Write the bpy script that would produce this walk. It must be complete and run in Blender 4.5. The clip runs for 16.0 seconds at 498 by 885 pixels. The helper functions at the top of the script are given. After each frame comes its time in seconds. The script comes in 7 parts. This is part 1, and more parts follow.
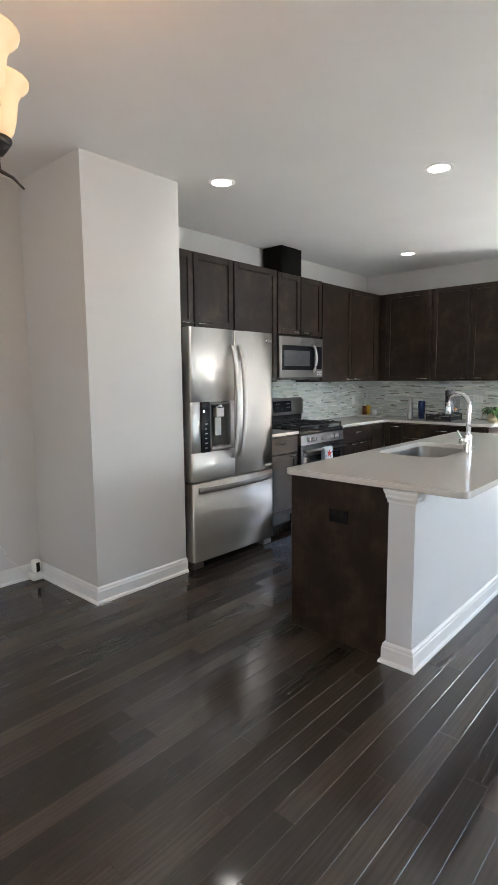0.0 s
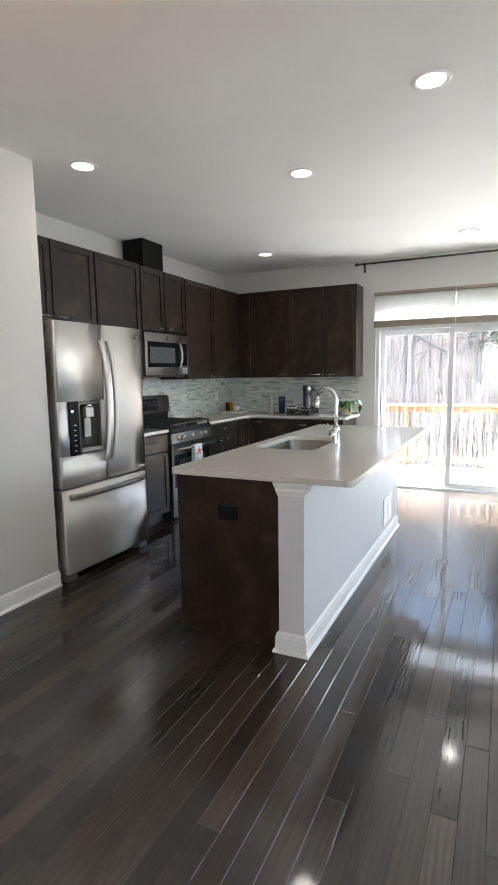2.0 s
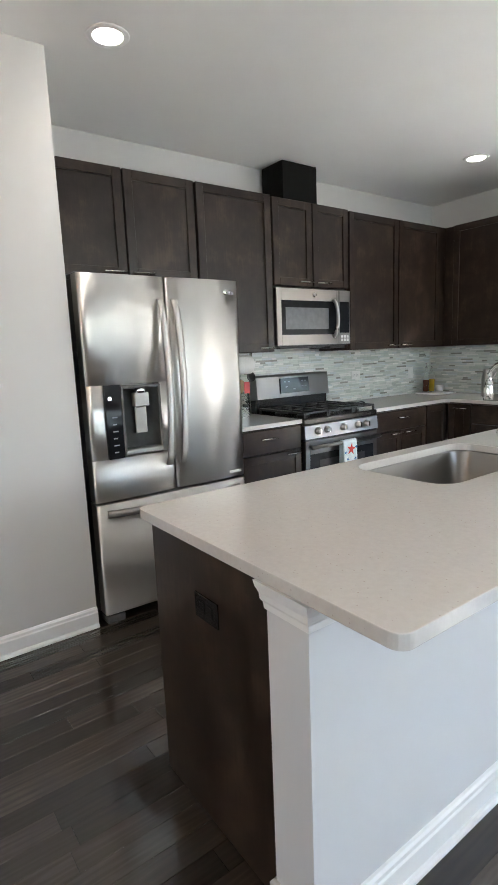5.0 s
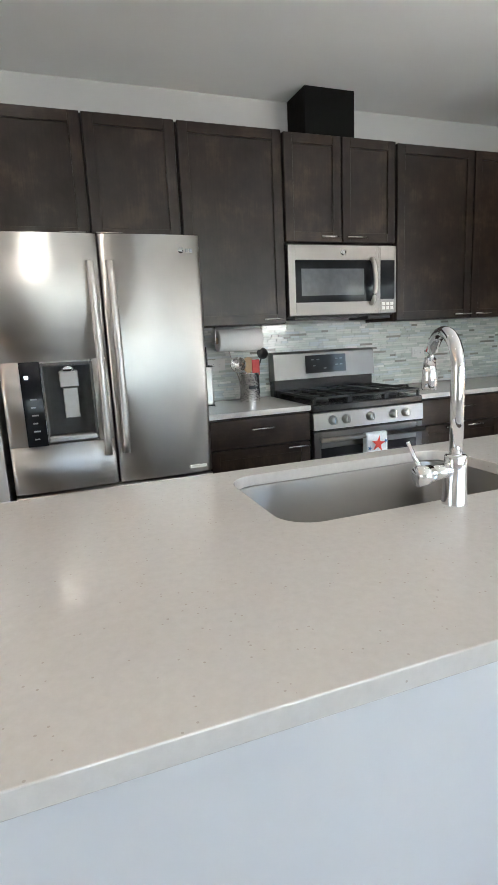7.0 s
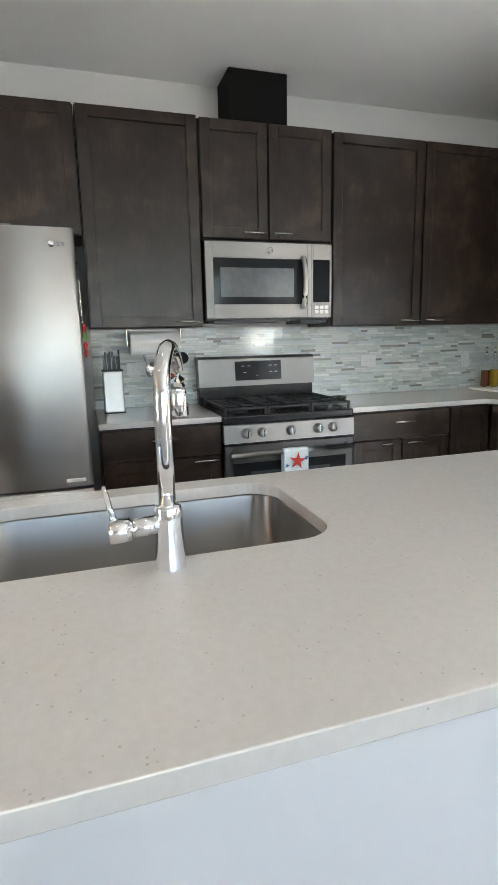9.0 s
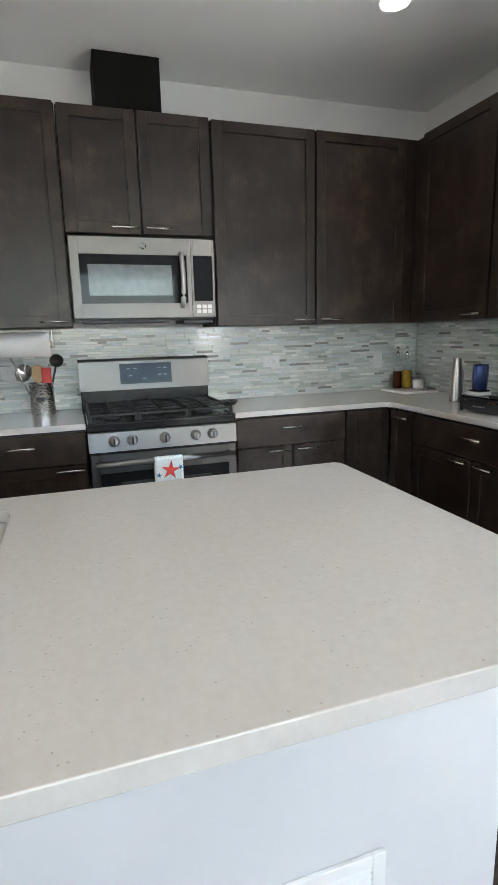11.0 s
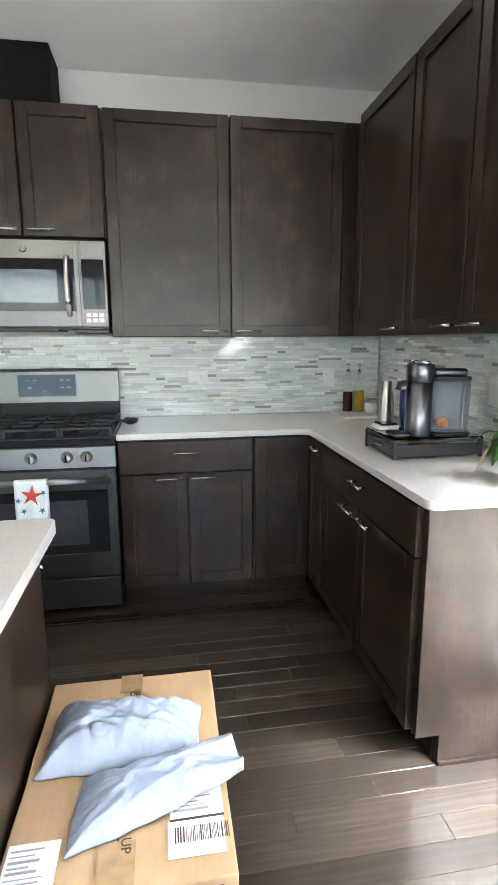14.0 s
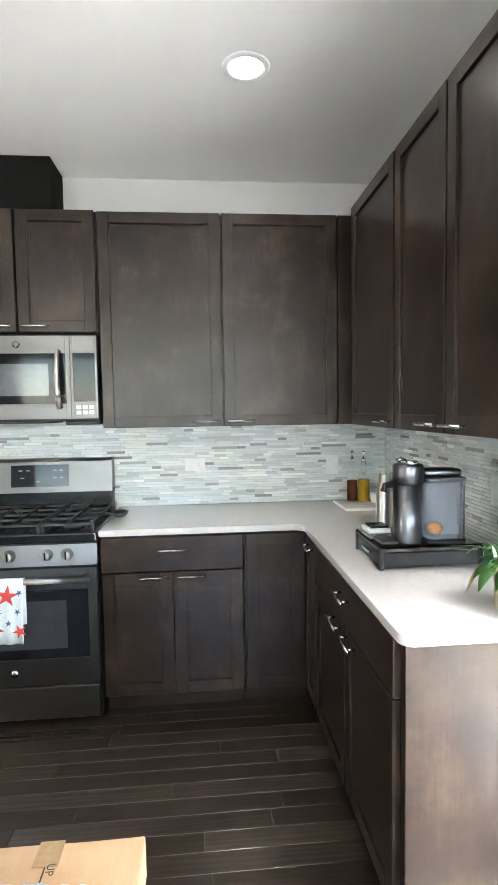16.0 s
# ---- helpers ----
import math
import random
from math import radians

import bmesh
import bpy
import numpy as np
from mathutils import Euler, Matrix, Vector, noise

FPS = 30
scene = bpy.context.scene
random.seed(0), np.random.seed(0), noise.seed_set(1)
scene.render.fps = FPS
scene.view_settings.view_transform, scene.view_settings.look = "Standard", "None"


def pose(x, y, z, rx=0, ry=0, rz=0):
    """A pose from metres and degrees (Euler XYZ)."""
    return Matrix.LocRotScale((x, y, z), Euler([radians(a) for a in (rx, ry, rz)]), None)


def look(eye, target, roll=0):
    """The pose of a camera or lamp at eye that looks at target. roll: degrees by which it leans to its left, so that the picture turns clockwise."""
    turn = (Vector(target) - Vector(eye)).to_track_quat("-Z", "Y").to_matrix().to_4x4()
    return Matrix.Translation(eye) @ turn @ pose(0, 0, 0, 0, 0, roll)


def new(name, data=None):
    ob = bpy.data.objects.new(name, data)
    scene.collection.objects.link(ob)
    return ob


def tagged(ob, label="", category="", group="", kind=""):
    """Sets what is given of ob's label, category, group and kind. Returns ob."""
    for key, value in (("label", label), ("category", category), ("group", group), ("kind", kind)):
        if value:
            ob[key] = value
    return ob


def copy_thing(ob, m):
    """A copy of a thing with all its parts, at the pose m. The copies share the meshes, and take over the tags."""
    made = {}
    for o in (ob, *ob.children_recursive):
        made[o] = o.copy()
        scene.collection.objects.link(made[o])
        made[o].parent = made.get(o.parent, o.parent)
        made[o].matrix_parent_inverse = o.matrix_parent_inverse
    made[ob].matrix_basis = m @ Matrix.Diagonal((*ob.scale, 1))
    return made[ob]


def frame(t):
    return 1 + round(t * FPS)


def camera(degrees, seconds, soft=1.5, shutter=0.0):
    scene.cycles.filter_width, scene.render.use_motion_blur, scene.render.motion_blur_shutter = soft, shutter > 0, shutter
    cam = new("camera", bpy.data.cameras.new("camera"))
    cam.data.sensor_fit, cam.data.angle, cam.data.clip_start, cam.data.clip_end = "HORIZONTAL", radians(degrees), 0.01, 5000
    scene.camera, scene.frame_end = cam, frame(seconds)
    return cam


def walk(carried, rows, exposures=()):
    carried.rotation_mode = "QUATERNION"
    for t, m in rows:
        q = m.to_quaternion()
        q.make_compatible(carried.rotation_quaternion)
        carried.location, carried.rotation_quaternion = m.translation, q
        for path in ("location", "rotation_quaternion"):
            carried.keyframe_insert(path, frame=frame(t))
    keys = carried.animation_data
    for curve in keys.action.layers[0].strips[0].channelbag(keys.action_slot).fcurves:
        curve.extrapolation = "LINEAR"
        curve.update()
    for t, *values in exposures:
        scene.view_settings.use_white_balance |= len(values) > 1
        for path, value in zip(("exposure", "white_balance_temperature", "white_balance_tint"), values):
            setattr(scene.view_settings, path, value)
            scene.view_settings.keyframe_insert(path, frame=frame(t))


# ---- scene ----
cam = camera(50.5, 16.0)
PATH = [
    (0, (0.056, -0.01, 1.411), (-1.269, 1.468, 1.169), -0.5),
    (0.5, (-0.062, -0.032, 1.414), (-1.173, 1.613, 1.176), -0.8),
    (1, (-0.121, -0.078, 1.409), (-1.044, 1.68, 1.166), -1),
    (1.5, (-0.122, -0.093, 1.416), (-0.989, 1.691, 1.16), -0.8),
    (2, (-0.123, -0.062, 1.407), (-0.986, 1.724, 1.15), -0.9),
    (2.5, (-0.149, 0.071, 1.38), (-1.081, 1.822, 1.12), -1.7),
    (3, (-0.181, 0.388, 1.381), (-1.282, 2.032, 1.085), -1.9),
    (3.5, (-0.229, 0.723, 1.381), (-1.454, 2.274, 1.069), -2.3),
    (4, (-0.222, 1.052, 1.381), (-1.593, 2.474, 1.065), -2.5),
    (4.5, (-0.216, 1.356, 1.374), (-1.729, 2.625, 1.053), -2.2),
    (4.7, (-0.232, 1.467, 1.375), (-1.778, 2.694, 1.05), -2.3),
    (6.8, (-0.253, 2.59, 1.308), (-2.079, 3.302, 0.911), -2.25),
    (7, (-0.264, 2.708, 1.307), (-2.106, 3.382, 0.913), -2.75),
    (7.5, (-0.285, 2.91, 1.301), (-2.143, 3.534, 0.904), -2.55),
    (8, (-0.333, 3.071, 1.318), (-2.195, 3.68, 0.915), -1.95),
    (8.5, (-0.348, 3.223, 1.311), (-2.214, 3.819, 0.913), -1.55),
    (9, (-0.298, 3.405, 1.311), (-2.171, 3.987, 0.918), -1.25),
    (9.5, (-0.251, 3.569, 1.319), (-2.129, 4.132, 0.921), -1.25),
    (10, (-0.265, 3.734, 1.317), (-2.136, 4.331, 0.922), -1.2),
    (10.2, (-0.266, 3.787, 1.317), (-2.126, 4.404, 0.916), -1.45),
    (12.3, (-0.299, 4.582, 1.31), (-2.193, 5.061, 0.882), -1.9),
    (12.5, (-0.287, 4.661, 1.326), (-2.193, 5.076, 0.885), -1.7),
    (13, (-0.294, 4.827, 1.321), (-2.216, 5.152, 0.872), -1.1),
    (13.5, (-0.37, 4.948, 1.329), (-2.302, 5.204, 0.878), -0.8),
    (14, (-0.414, 5.093, 1.344), (-2.352, 5.405, 0.963), -0.3),
    (14.5, (-0.401, 5.278, 1.393), (-2.34, 5.665, 1.095), 0),
    (15, (-0.391, 5.373, 1.403), (-2.338, 5.766, 1.164), -0.1),
    (15.5, (-0.423, 5.404, 1.426), (-2.389, 5.711, 1.233), -0.6),
    (16, (-0.53, 5.349, 1.45), (-2.518, 5.52, 1.322), -0.9),
]
EXPOSURES = [(0.0, 3.5), (1.0, 3.35), (2.0, 3.37), (3.5, 3.55), (4.7, 3.6), (7.0, 3.5), (10.2, 3.42), (12.5, 3.45), (13.5, 3.65), (14.0, 3.95), (14.5, 4.2), (15.0, 4.25), (16.0, 4.35)]
walk(cam, [(t, look(eye, target, roll)) for t, eye, target, roll in PATH], EXPOSURES)

# ==== place ====

# ---- world, sun, large lights ----
world = bpy.data.worlds.new("world")
scene.world = world
world.use_nodes = True
wn = world.node_tree
sky = wn.nodes.new("ShaderNodeTexSky")
sky.sky_type = 'NISHITA'
sky.sun_disc = False
sky.sun_elevation = radians(45)
sky.sun_rotation = radians(266)
wn.links.new(sky.outputs["Color"], wn.nodes["Background"].inputs["Color"])
wn.nodes["Background"].inputs["Strength"].default_value = 0.15

sun = new("sun", bpy.data.lights.new("sun", 'SUN'))
sun.data.energy, sun.data.angle, sun.data.color = 2.8, radians(0.6), (1.0, 0.97, 0.91)
sun.matrix_world = look((-8.0, -0.6, 8.0), (0.0, 0.0, 0.0))


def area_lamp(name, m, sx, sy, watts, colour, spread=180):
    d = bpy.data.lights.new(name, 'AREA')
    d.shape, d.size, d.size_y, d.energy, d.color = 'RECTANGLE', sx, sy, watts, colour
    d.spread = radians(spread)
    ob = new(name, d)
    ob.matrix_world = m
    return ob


DAY = (0.985, 0.985, 0.955)
# daylight in the openings: living-room window, and two added, unseen windows behind the walk
area_lamp("window_daylight_n", look((1.85, 6.62, 1.6), (1.2, 0.0, 9.0)), 1.1, 1.4, 11.5, DAY)
area_lamp("added_window_fill_e", look((3.30, 4.1, 1.6), (0.0, 4.1, 8.0)), 3.4, 1.4, 2.5, DAY)
# lamp of the added front window, brightens the room from behind
area_lamp("added_window_fill_s", look((0.4, -3.40, 1.4), (0.2, 2.0, 6.4)), 2.2, 1.6, 5.0, DAY)
# lamps added above the deck as extra sky light, falling steeply through the patio door
area_lamp("patio_fill_low", look((-0.7, 7.9, 3.4), (-0.8, 5.4, 0.0)), 4.0, 1.6, 8, (0.90, 0.95, 1.0))
area_lamp("patio_fill_steep", look((-0.3, 7.7, 4.2), (-0.6, 5.7, 0.0)), 3.6, 0.8, 335, (0.90, 0.96, 1.0))


# ---- materials ----
def nodes(name):
    m = bpy.data.materials.new(name)
    m.use_nodes = True
    nt = m.node_tree
    return m, nt, nt.nodes["Principled BSDF"]


def ramp(nt, fac, stops):
    r = nt.nodes.new("ShaderNodeValToRGB")
    r.color_ramp.elements[0].position, r.color_ramp.elements[0].color = stops[0][0], (*stops[0][1], 1)
    r.color_ramp.elements[1].position, r.color_ramp.elements[1].color = stops[-1][0], (*stops[-1][1], 1)
    for p, c in stops[1:-1]:
        e = r.color_ramp.elements.new(p)
        e.color = (*c, 1)
    nt.links.new(fac, r.inputs["Fac"])
    return r.outputs["Color"]


def coords(nt, scale=(1, 1, 1), kind="Object"):
    tc = nt.nodes.new("ShaderNodeTexCoord")
    mp = nt.nodes.new("ShaderNodeMapping")
    mp.inputs["Scale"].default_value = scale
    nt.links.new(tc.outputs[kind], mp.inputs["Vector"])
    return mp.outputs["Vector"]


def noise_tex(nt, vec, scale, detail=4, rough=0.55):
    n = nt.nodes.new("ShaderNodeTexNoise")
    n.inputs["Scale"].default_value, n.inputs["Detail"].default_value, n.inputs["Roughness"].default_value = scale, detail, rough
    nt.links.new(vec, n.inputs["Vector"])
    return n.outputs["Fac"]


def bump(nt, b, height, strength, distance=0.002):
    n = nt.nodes.new("ShaderNodeBump")
    n.inputs["Strength"].default_value, n.inputs["Distance"].default_value = strength, distance
    nt.links.new(height, n.inputs["Height"])
    nt.links.new(n.outputs["Normal"], b.inputs["Normal"])


def maths(nt, op, a, b):
    n = nt.nodes.new("ShaderNodeMath")
    n.operation = op
    for i, v in enumerate((a, b)):
        if isinstance(v, (int, float)):
            n.inputs[i].default_value = v
        else:
            nt.links.new(v, n.inputs[i])
    return n.outputs[0]


def mix(nt, fac, a, b):
    n = nt.nodes.new("ShaderNodeMix")
    n.data_type = 'RGBA'
    for sock, v in ((n.inputs[0], fac), (n.inputs[6], a), (n.inputs[7], b)):
        if isinstance(v, (int, float)):
            sock.default_value = v
        elif isinstance(v, tuple):
            sock.default_value = (*v, 1)
        else:
            nt.links.new(v, sock)
    return n.outputs[2]


def rough_from(nt, b, fac, lo, hi):
    r = nt.nodes.new("ShaderNodeMapRange")
    r.inputs["To Min"].default_value, r.inputs["To Max"].default_value = lo, hi
    nt.links.new(fac, r.inputs["Value"])
    nt.links.new(r.outputs[0], b.inputs["Roughness"])


def paint(name, colour, rough=0.6, grain=160, strength=0.08):
    m, nt, b = nodes(name)
    v = coords(nt)
    big = noise_tex(nt, v, 1.3, 3)
    c2 = tuple(x * 0.95 for x in colour)
    nt.links.new(ramp(nt, big, [(0.3, c2), (0.7, colour)]), b.inputs["Base Color"])
    b.inputs["Roughness"].default_value = rough
    bump(nt, b, noise_tex(nt, v, grain, 2), strength, 0.001)
    return m


def plain(name, colour, rough=0.5, metal=0.0, var=0.12, scale=25):
    m, nt, b = nodes(name)
    v = coords(nt)
    n = noise_tex(nt, v, scale, 4)
    nt.links.new(ramp(nt, n, [(0.3, tuple(x * (1 - var) for x in colour)), (0.7, tuple(min(1, x * (1 + var)) for x in colour))]), b.inputs["Base Color"])
    rough_from(nt, b, n, rough * 0.85, min(1, rough * 1.15))
    b.inputs["Metallic"].default_value = metal
    return m


def cabinet_wood(name, grain_axis):
    """Espresso-stained maple: cloudy blotches and fine vertical grain."""
    m, nt, b = nodes(name)
    v = coords(nt)
    st = [14, 14, 14]
    st[grain_axis] = 0.9
    g = noise_tex(nt, coords(nt, tuple(st)), 7, 6, 0.6)
    blot = noise_tex(nt, v, 5.5, 5, 0.6)
    oi = nt.nodes.new("ShaderNodeObjectInfo")
    mixv = maths(nt, 'ADD', maths(nt, 'MULTIPLY', g, 0.20), maths(nt, 'MULTIPLY', blot, 0.80))
    mixv = maths(nt, 'ADD', mixv, maths(nt, 'MULTIPLY', maths(nt, 'SUBTRACT', oi.outputs["Random"], 0.5), 0.05))
    nt.links.new(ramp(nt, mixv, [(0.36, (0.0125, 0.0072, 0.0051)), (0.52, (0.0245, 0.0150, 0.0106)), (0.66, (0.053, 0.0338, 0.0235))]), b.inputs["Base Color"])
    rough_from(nt, b, blot, 0.285, 0.37)
    b.inputs["Specular IOR Level"].default_value = 0.34
    bump(nt, b, g, 0.04, 0.001)
    return m


def floor_wood():
    m, nt, b = nodes("floor_oak_dark")
    oi = nt.nodes.new("ShaderNodeObjectInfo")
    geo = nt.nodes.new("ShaderNodeNewGeometry")
    rnd = maths(nt, 'FRACT', maths(nt, 'ADD', oi.outputs["Random"], geo.outputs["Random Per Island"]), 0)
    tc = nt.nodes.new("ShaderNodeTexCoord")
    mp = nt.nodes.new("ShaderNodeMapping")
    mp.inputs["Scale"].default_value = (16, 1.1, 1)
    off = nt.nodes.new("ShaderNodeCombineXYZ")
    nt.links.new(maths(nt, 'MULTIPLY', rnd, 37.0), off.inputs["X"])
    nt.links.new(maths(nt, 'MULTIPLY', rnd, 91.0), off.inputs["Y"])
    add = nt.nodes.new("ShaderNodeVectorMath")
    nt.links.new(tc.outputs["Object"], add.inputs[0])
    nt.links.new(off.outputs[0], add.inputs[1])
    nt.links.new(add.outputs[0], mp.inputs["Vector"])
    g = noise_tex(nt, mp.outputs[0], 5, 8, 0.62)
    cathedral = nt.nodes.new("ShaderNodeTexWave")
    cathedral.inputs["Scale"].default_value, cathedral.inputs["Distortion"].default_value = 0.9, 9
    cathedral.inputs["Detail"].default_value, cathedral.inputs["Detail Scale"].default_value = 3, 1.2
    nt.links.new(mp.outputs[0], cathedral.inputs["Vector"])
    tone = maths(nt, 'ADD', maths(nt, 'MULTIPLY', g, 0.28), maths(nt, 'MULTIPLY', cathedral.outputs["Fac"], 0.06))
    tone = maths(nt, 'ADD', maths(nt, 'ADD', tone, 0.10), maths(nt, 'MULTIPLY', rnd, 0.30))
    nt.links.new(ramp(nt, tone, [(0.22, (0.0145, 0.0100, 0.0076)), (0.48, (0.036, 0.0262, 0.0198)), (0.75, (0.098, 0.075, 0.058))]), b.inputs["Base Color"])
    rough_from(nt, b, g, 0.42, 0.58)
    b.inputs["Specular IOR Level"].default_value = 0.1
    b.inputs["Coat Weight"].default_value = 1.0
    b.inputs["Coat IOR"].default_value = 1.6
    b.inputs["Coat Roughness"].default_value = 0.09
    h = maths(nt, 'ADD', maths(nt, 'MULTIPLY', g, 0.5), maths(nt, 'MULTIPLY', cathedral.outputs["Fac"], 0.5))
    bump(nt, b, h, 0.035, 0.0008)
    return m


def stainless(name, axis, base=0.52, lo=0.34, hi=0.44, turn=0.25, wavy=0.10):
    """Brushed steel with hairlines along one axis."""
    m, nt, b = nodes(name)
    st = [220, 220, 220]
    st[axis] = 2.0
    hair = noise_tex(nt, coords(nt, tuple(st)), 3, 3)
    smear = noise_tex(nt, coords(nt), 3.2, 4)
    nt.links.new(ramp(nt, smear, [(0.3, (base * 0.94, base * 0.905, base * 0.86)), (0.7, (base * 1.05, base * 1.015, base * 0.97))]), b.inputs["Base Color"])
    b.inputs["Metallic"].default_value = 1.0
    rough_from(nt, b, maths(nt, 'ADD', maths(nt, 'MULTIPLY', hair, 0.6), maths(nt, 'MULTIPLY', smear, 0.4)), lo, hi)
    b.inputs["Anisotropic"].default_value = 0.95
    tg = nt.nodes.new("ShaderNodeTangent")
    tg.direction_type, tg.axis = 'RADIAL', 'Z'
    nt.links.new(tg.outputs[0], b.inputs["Tangent"])
    b.inputs["Anisotropic Rotation"].default_value = turn
    wv = [5, 5, 5]
    wv[2] = 0.03
    wave = noise_tex(nt, coords(nt, tuple(wv)), 1.6, 2)
    bump(nt, b, wave, wavy, 0.003)
    return m


def quartz():
    m, nt, b = nodes("quartz_white")
    v = coords(nt)
    vor = nt.nodes.new("ShaderNodeTexVoronoi")
    vor.inputs["Scale"].default_value = 120
    nt.links.new(v, vor.inputs["Vector"])
    sep = nt.nodes.new("ShaderNodeSeparateColor")
    nt.links.new(vor.outputs["Color"], sep.inputs[0])
    chosen = maths(nt, 'GREATER_THAN', sep.outputs[0], 0.93)
    near = maths(nt, 'LESS_THAN', vor.outputs["Distance"], 0.22)
    spk = maths(nt, 'MULTIPLY', chosen, near)
    vor2 = nt.nodes.new("ShaderNodeTexVoronoi")
    vor2.inputs["Scale"].default_value = 46
    nt.links.new(v, vor2.inputs["Vector"])
    sep2 = nt.nodes.new("ShaderNodeSeparateColor")
    nt.links.new(vor2.outputs["Color"], sep2.inputs[0])
    spk2 = maths(nt, 'MULTIPLY', maths(nt, 'GREATER_THAN', sep2.outputs[1], 0.90), maths(nt, 'LESS_THAN', vor2.outputs["Distance"], 0.085))
    cloud = ramp(nt, noise_tex(nt, v, 60, 6, 0.7), [(0.3, (0.545, 0.525, 0.495)), (0.7, (0.595, 0.575, 0.545))])
    c = mix(nt, maths(nt, 'MULTIPLY', spk, 0.5), cloud, (0.33, 0.29, 0.24))
    c = mix(nt, maths(nt, 'MULTIPLY', spk2, 0.5), c, (0.28, 0.24, 0.19))
    nt.links.new(c, b.inputs["Base Color"])
    b.inputs["Roughness"].default_value = 0.12
    return m


def tile_glass(name, colour, rough, var=0.25):
    m, nt, b = nodes(name)
    oi = nt.nodes.new("ShaderNodeObjectInfo")
    geo = nt.nodes.new("ShaderNodeNewGeometry")
    rnd = maths(nt, 'FRACT', maths(nt, 'ADD', oi.outputs["Random"], geo.outputs["Random Per Island"]), 0)
    n = noise_tex(nt, coords(nt), 40, 5)
    t = maths(nt, 'ADD', maths(nt, 'MULTIPLY', rnd, 0.7), maths(nt, 'MULTIPLY', n, 0.3))
    nt.links.new(ramp(nt, t, [(0.1, tuple(x * (1 - var) for x in colour)), (0.9, tuple(min(0.9, x * (1 + var)) for x in colour))]), b.inputs["Base Color"])
    rough_from(nt, b, rnd, rough * 0.6, rough * 1.5)
    return m


def glass(name, tint=(1, 1, 1), rough=0.0):
    m, nt, b = nodes(name)
    b.inputs["Base Color"].default_value = (*tint, 1)
    b.inputs["Transmission Weight"].default_value = 1.0
    b.inputs["Roughness"].default_value = rough
    b.inputs["IOR"].default_value = 1.45
    return m


def glow(name, colour, strength):
    m, nt, b = nodes(name)
    b.inputs["Base Color"].default_value = (*colour, 1)
    b.inputs["Emission Color"].default_value = (*colour, 1)
    b.inputs["Emission Strength"].default_value = strength
    return m


WALL = paint("wall_paint", (0.63, 0.62, 0.597), 0.62)
CEIL = paint("ceiling_paint", (0.89, 0.885, 0.865), 0.7, 90, 0.12)
TRIM = paint("trim_paint", (0.82, 0.82, 0.81), 0.35, 60, 0.03)
KNEE = paint("knee_wall_paint", (0.67, 0.672, 0.677), 0.5)
WOODZ = cabinet_wood("espresso_maple", 2)
WOODY = cabinet_wood("espresso_maple_wide", 1)
WOODX = cabinet_wood("espresso_maple_along", 0)
FLOORW = floor_wood()
GAP = plain("plank_gap", (0.012, 0.009, 0.007), 0.7)
STEELZ = stainless("stainless_upright", 2, 0.70, 0.38, 0.46, wavy=0.25)
STEELY = stainless("stainless_wide", 1, 0.33, 0.38, 0.48)
# range front: the dark floor mirrored in the steel is put into its colour
STEELREFL = stainless("steel_dark_reflection", 1, 0.10, 0.34, 0.42)
STEELDK = stainless("sink_steel", 0, 0.36, 0.3, 0.42)
CHROME = plain("chrome", (0.83, 0.84, 0.85), 0.05, 1.0, 0.03)
NICKEL = plain("brushed_nickel", (0.62, 0.60, 0.57), 0.26, 1.0, 0.06)
DUCT = plain("matt_black_paint", (0.006, 0.0056, 0.005), 0.8)
DUCT.node_tree.nodes["Principled BSDF"].inputs["Specular IOR Level"].default_value = 0.15
QUARTZ = quartz()
BLACKGL = plain("black_glass", (0.012, 0.013, 0.015), 0.05, 0.0, 0.1)
BLACKGL.node_tree.nodes["Principled BSDF"].inputs["Specular IOR Level"].default_value = 0.16
BLACKPL = plain("black_plastic", (0.018, 0.018, 0.019), 0.42, 0.0, 0.2, 60)
ENAMEL = plain("black_enamel", (0.012, 0.012, 0.013), 0.2, 0.0, 0.05, 6)
IRON = plain("cast_iron", (0.020, 0.020, 0.021), 0.6, 0.0, 0.3, 120)
GREYSIDE = plain("grey_side_panel", (0.085, 0.08, 0.075), 0.45, 0.0, 0.1, 40)
WHITEPL = plain("white_plastic", (0.74, 0.73, 0.70), 0.4, 0.0, 0.04)
GROUT = plain("grout", (0.50, 0.50, 0.47), 0.85, 0.0, 0.08)
PANE = glass("window_pane")
LIGHTD = glow("downlight_led", (1.0, 0.96, 0.90), 2.0)
LINE = plain("print_grey", (0.30, 0.30, 0.31), 0.6)


# ---- mesh helpers ----
BASE = {}


def thing(name, label, category, at=(0, 0, 0), group="", kind=""):
    ob = new(name)
    ob.location = at
    ob.empty_display_size = 0.1
    BASE[ob.name] = Vector(at)
    return tagged(ob, label, category, group, kind)


def root_base(ob):
    while ob.parent:
        ob = ob.parent
    return BASE.get(ob.name, Vector((0, 0, 0)))


def finish(bm, name, mat, smooth=False):
    me = bpy.data.meshes.new(name)
    bm.normal_update()
    if smooth:
        for f in bm.faces:
            f.smooth = True
    bm.to_mesh(me)
    bm.free()
    me.materials.append(mat)
    return me


def part(name, bm, mat, parent, label="", smooth=False):
    """One mesh, built in world coordinates, as a child of a thing or of a part."""
    base = root_base(parent)
    for v in bm.verts:
        v.co -= base
    ob = new(name, finish(bm, name, mat, smooth))
    ob.parent = parent
    return tagged(ob, label)


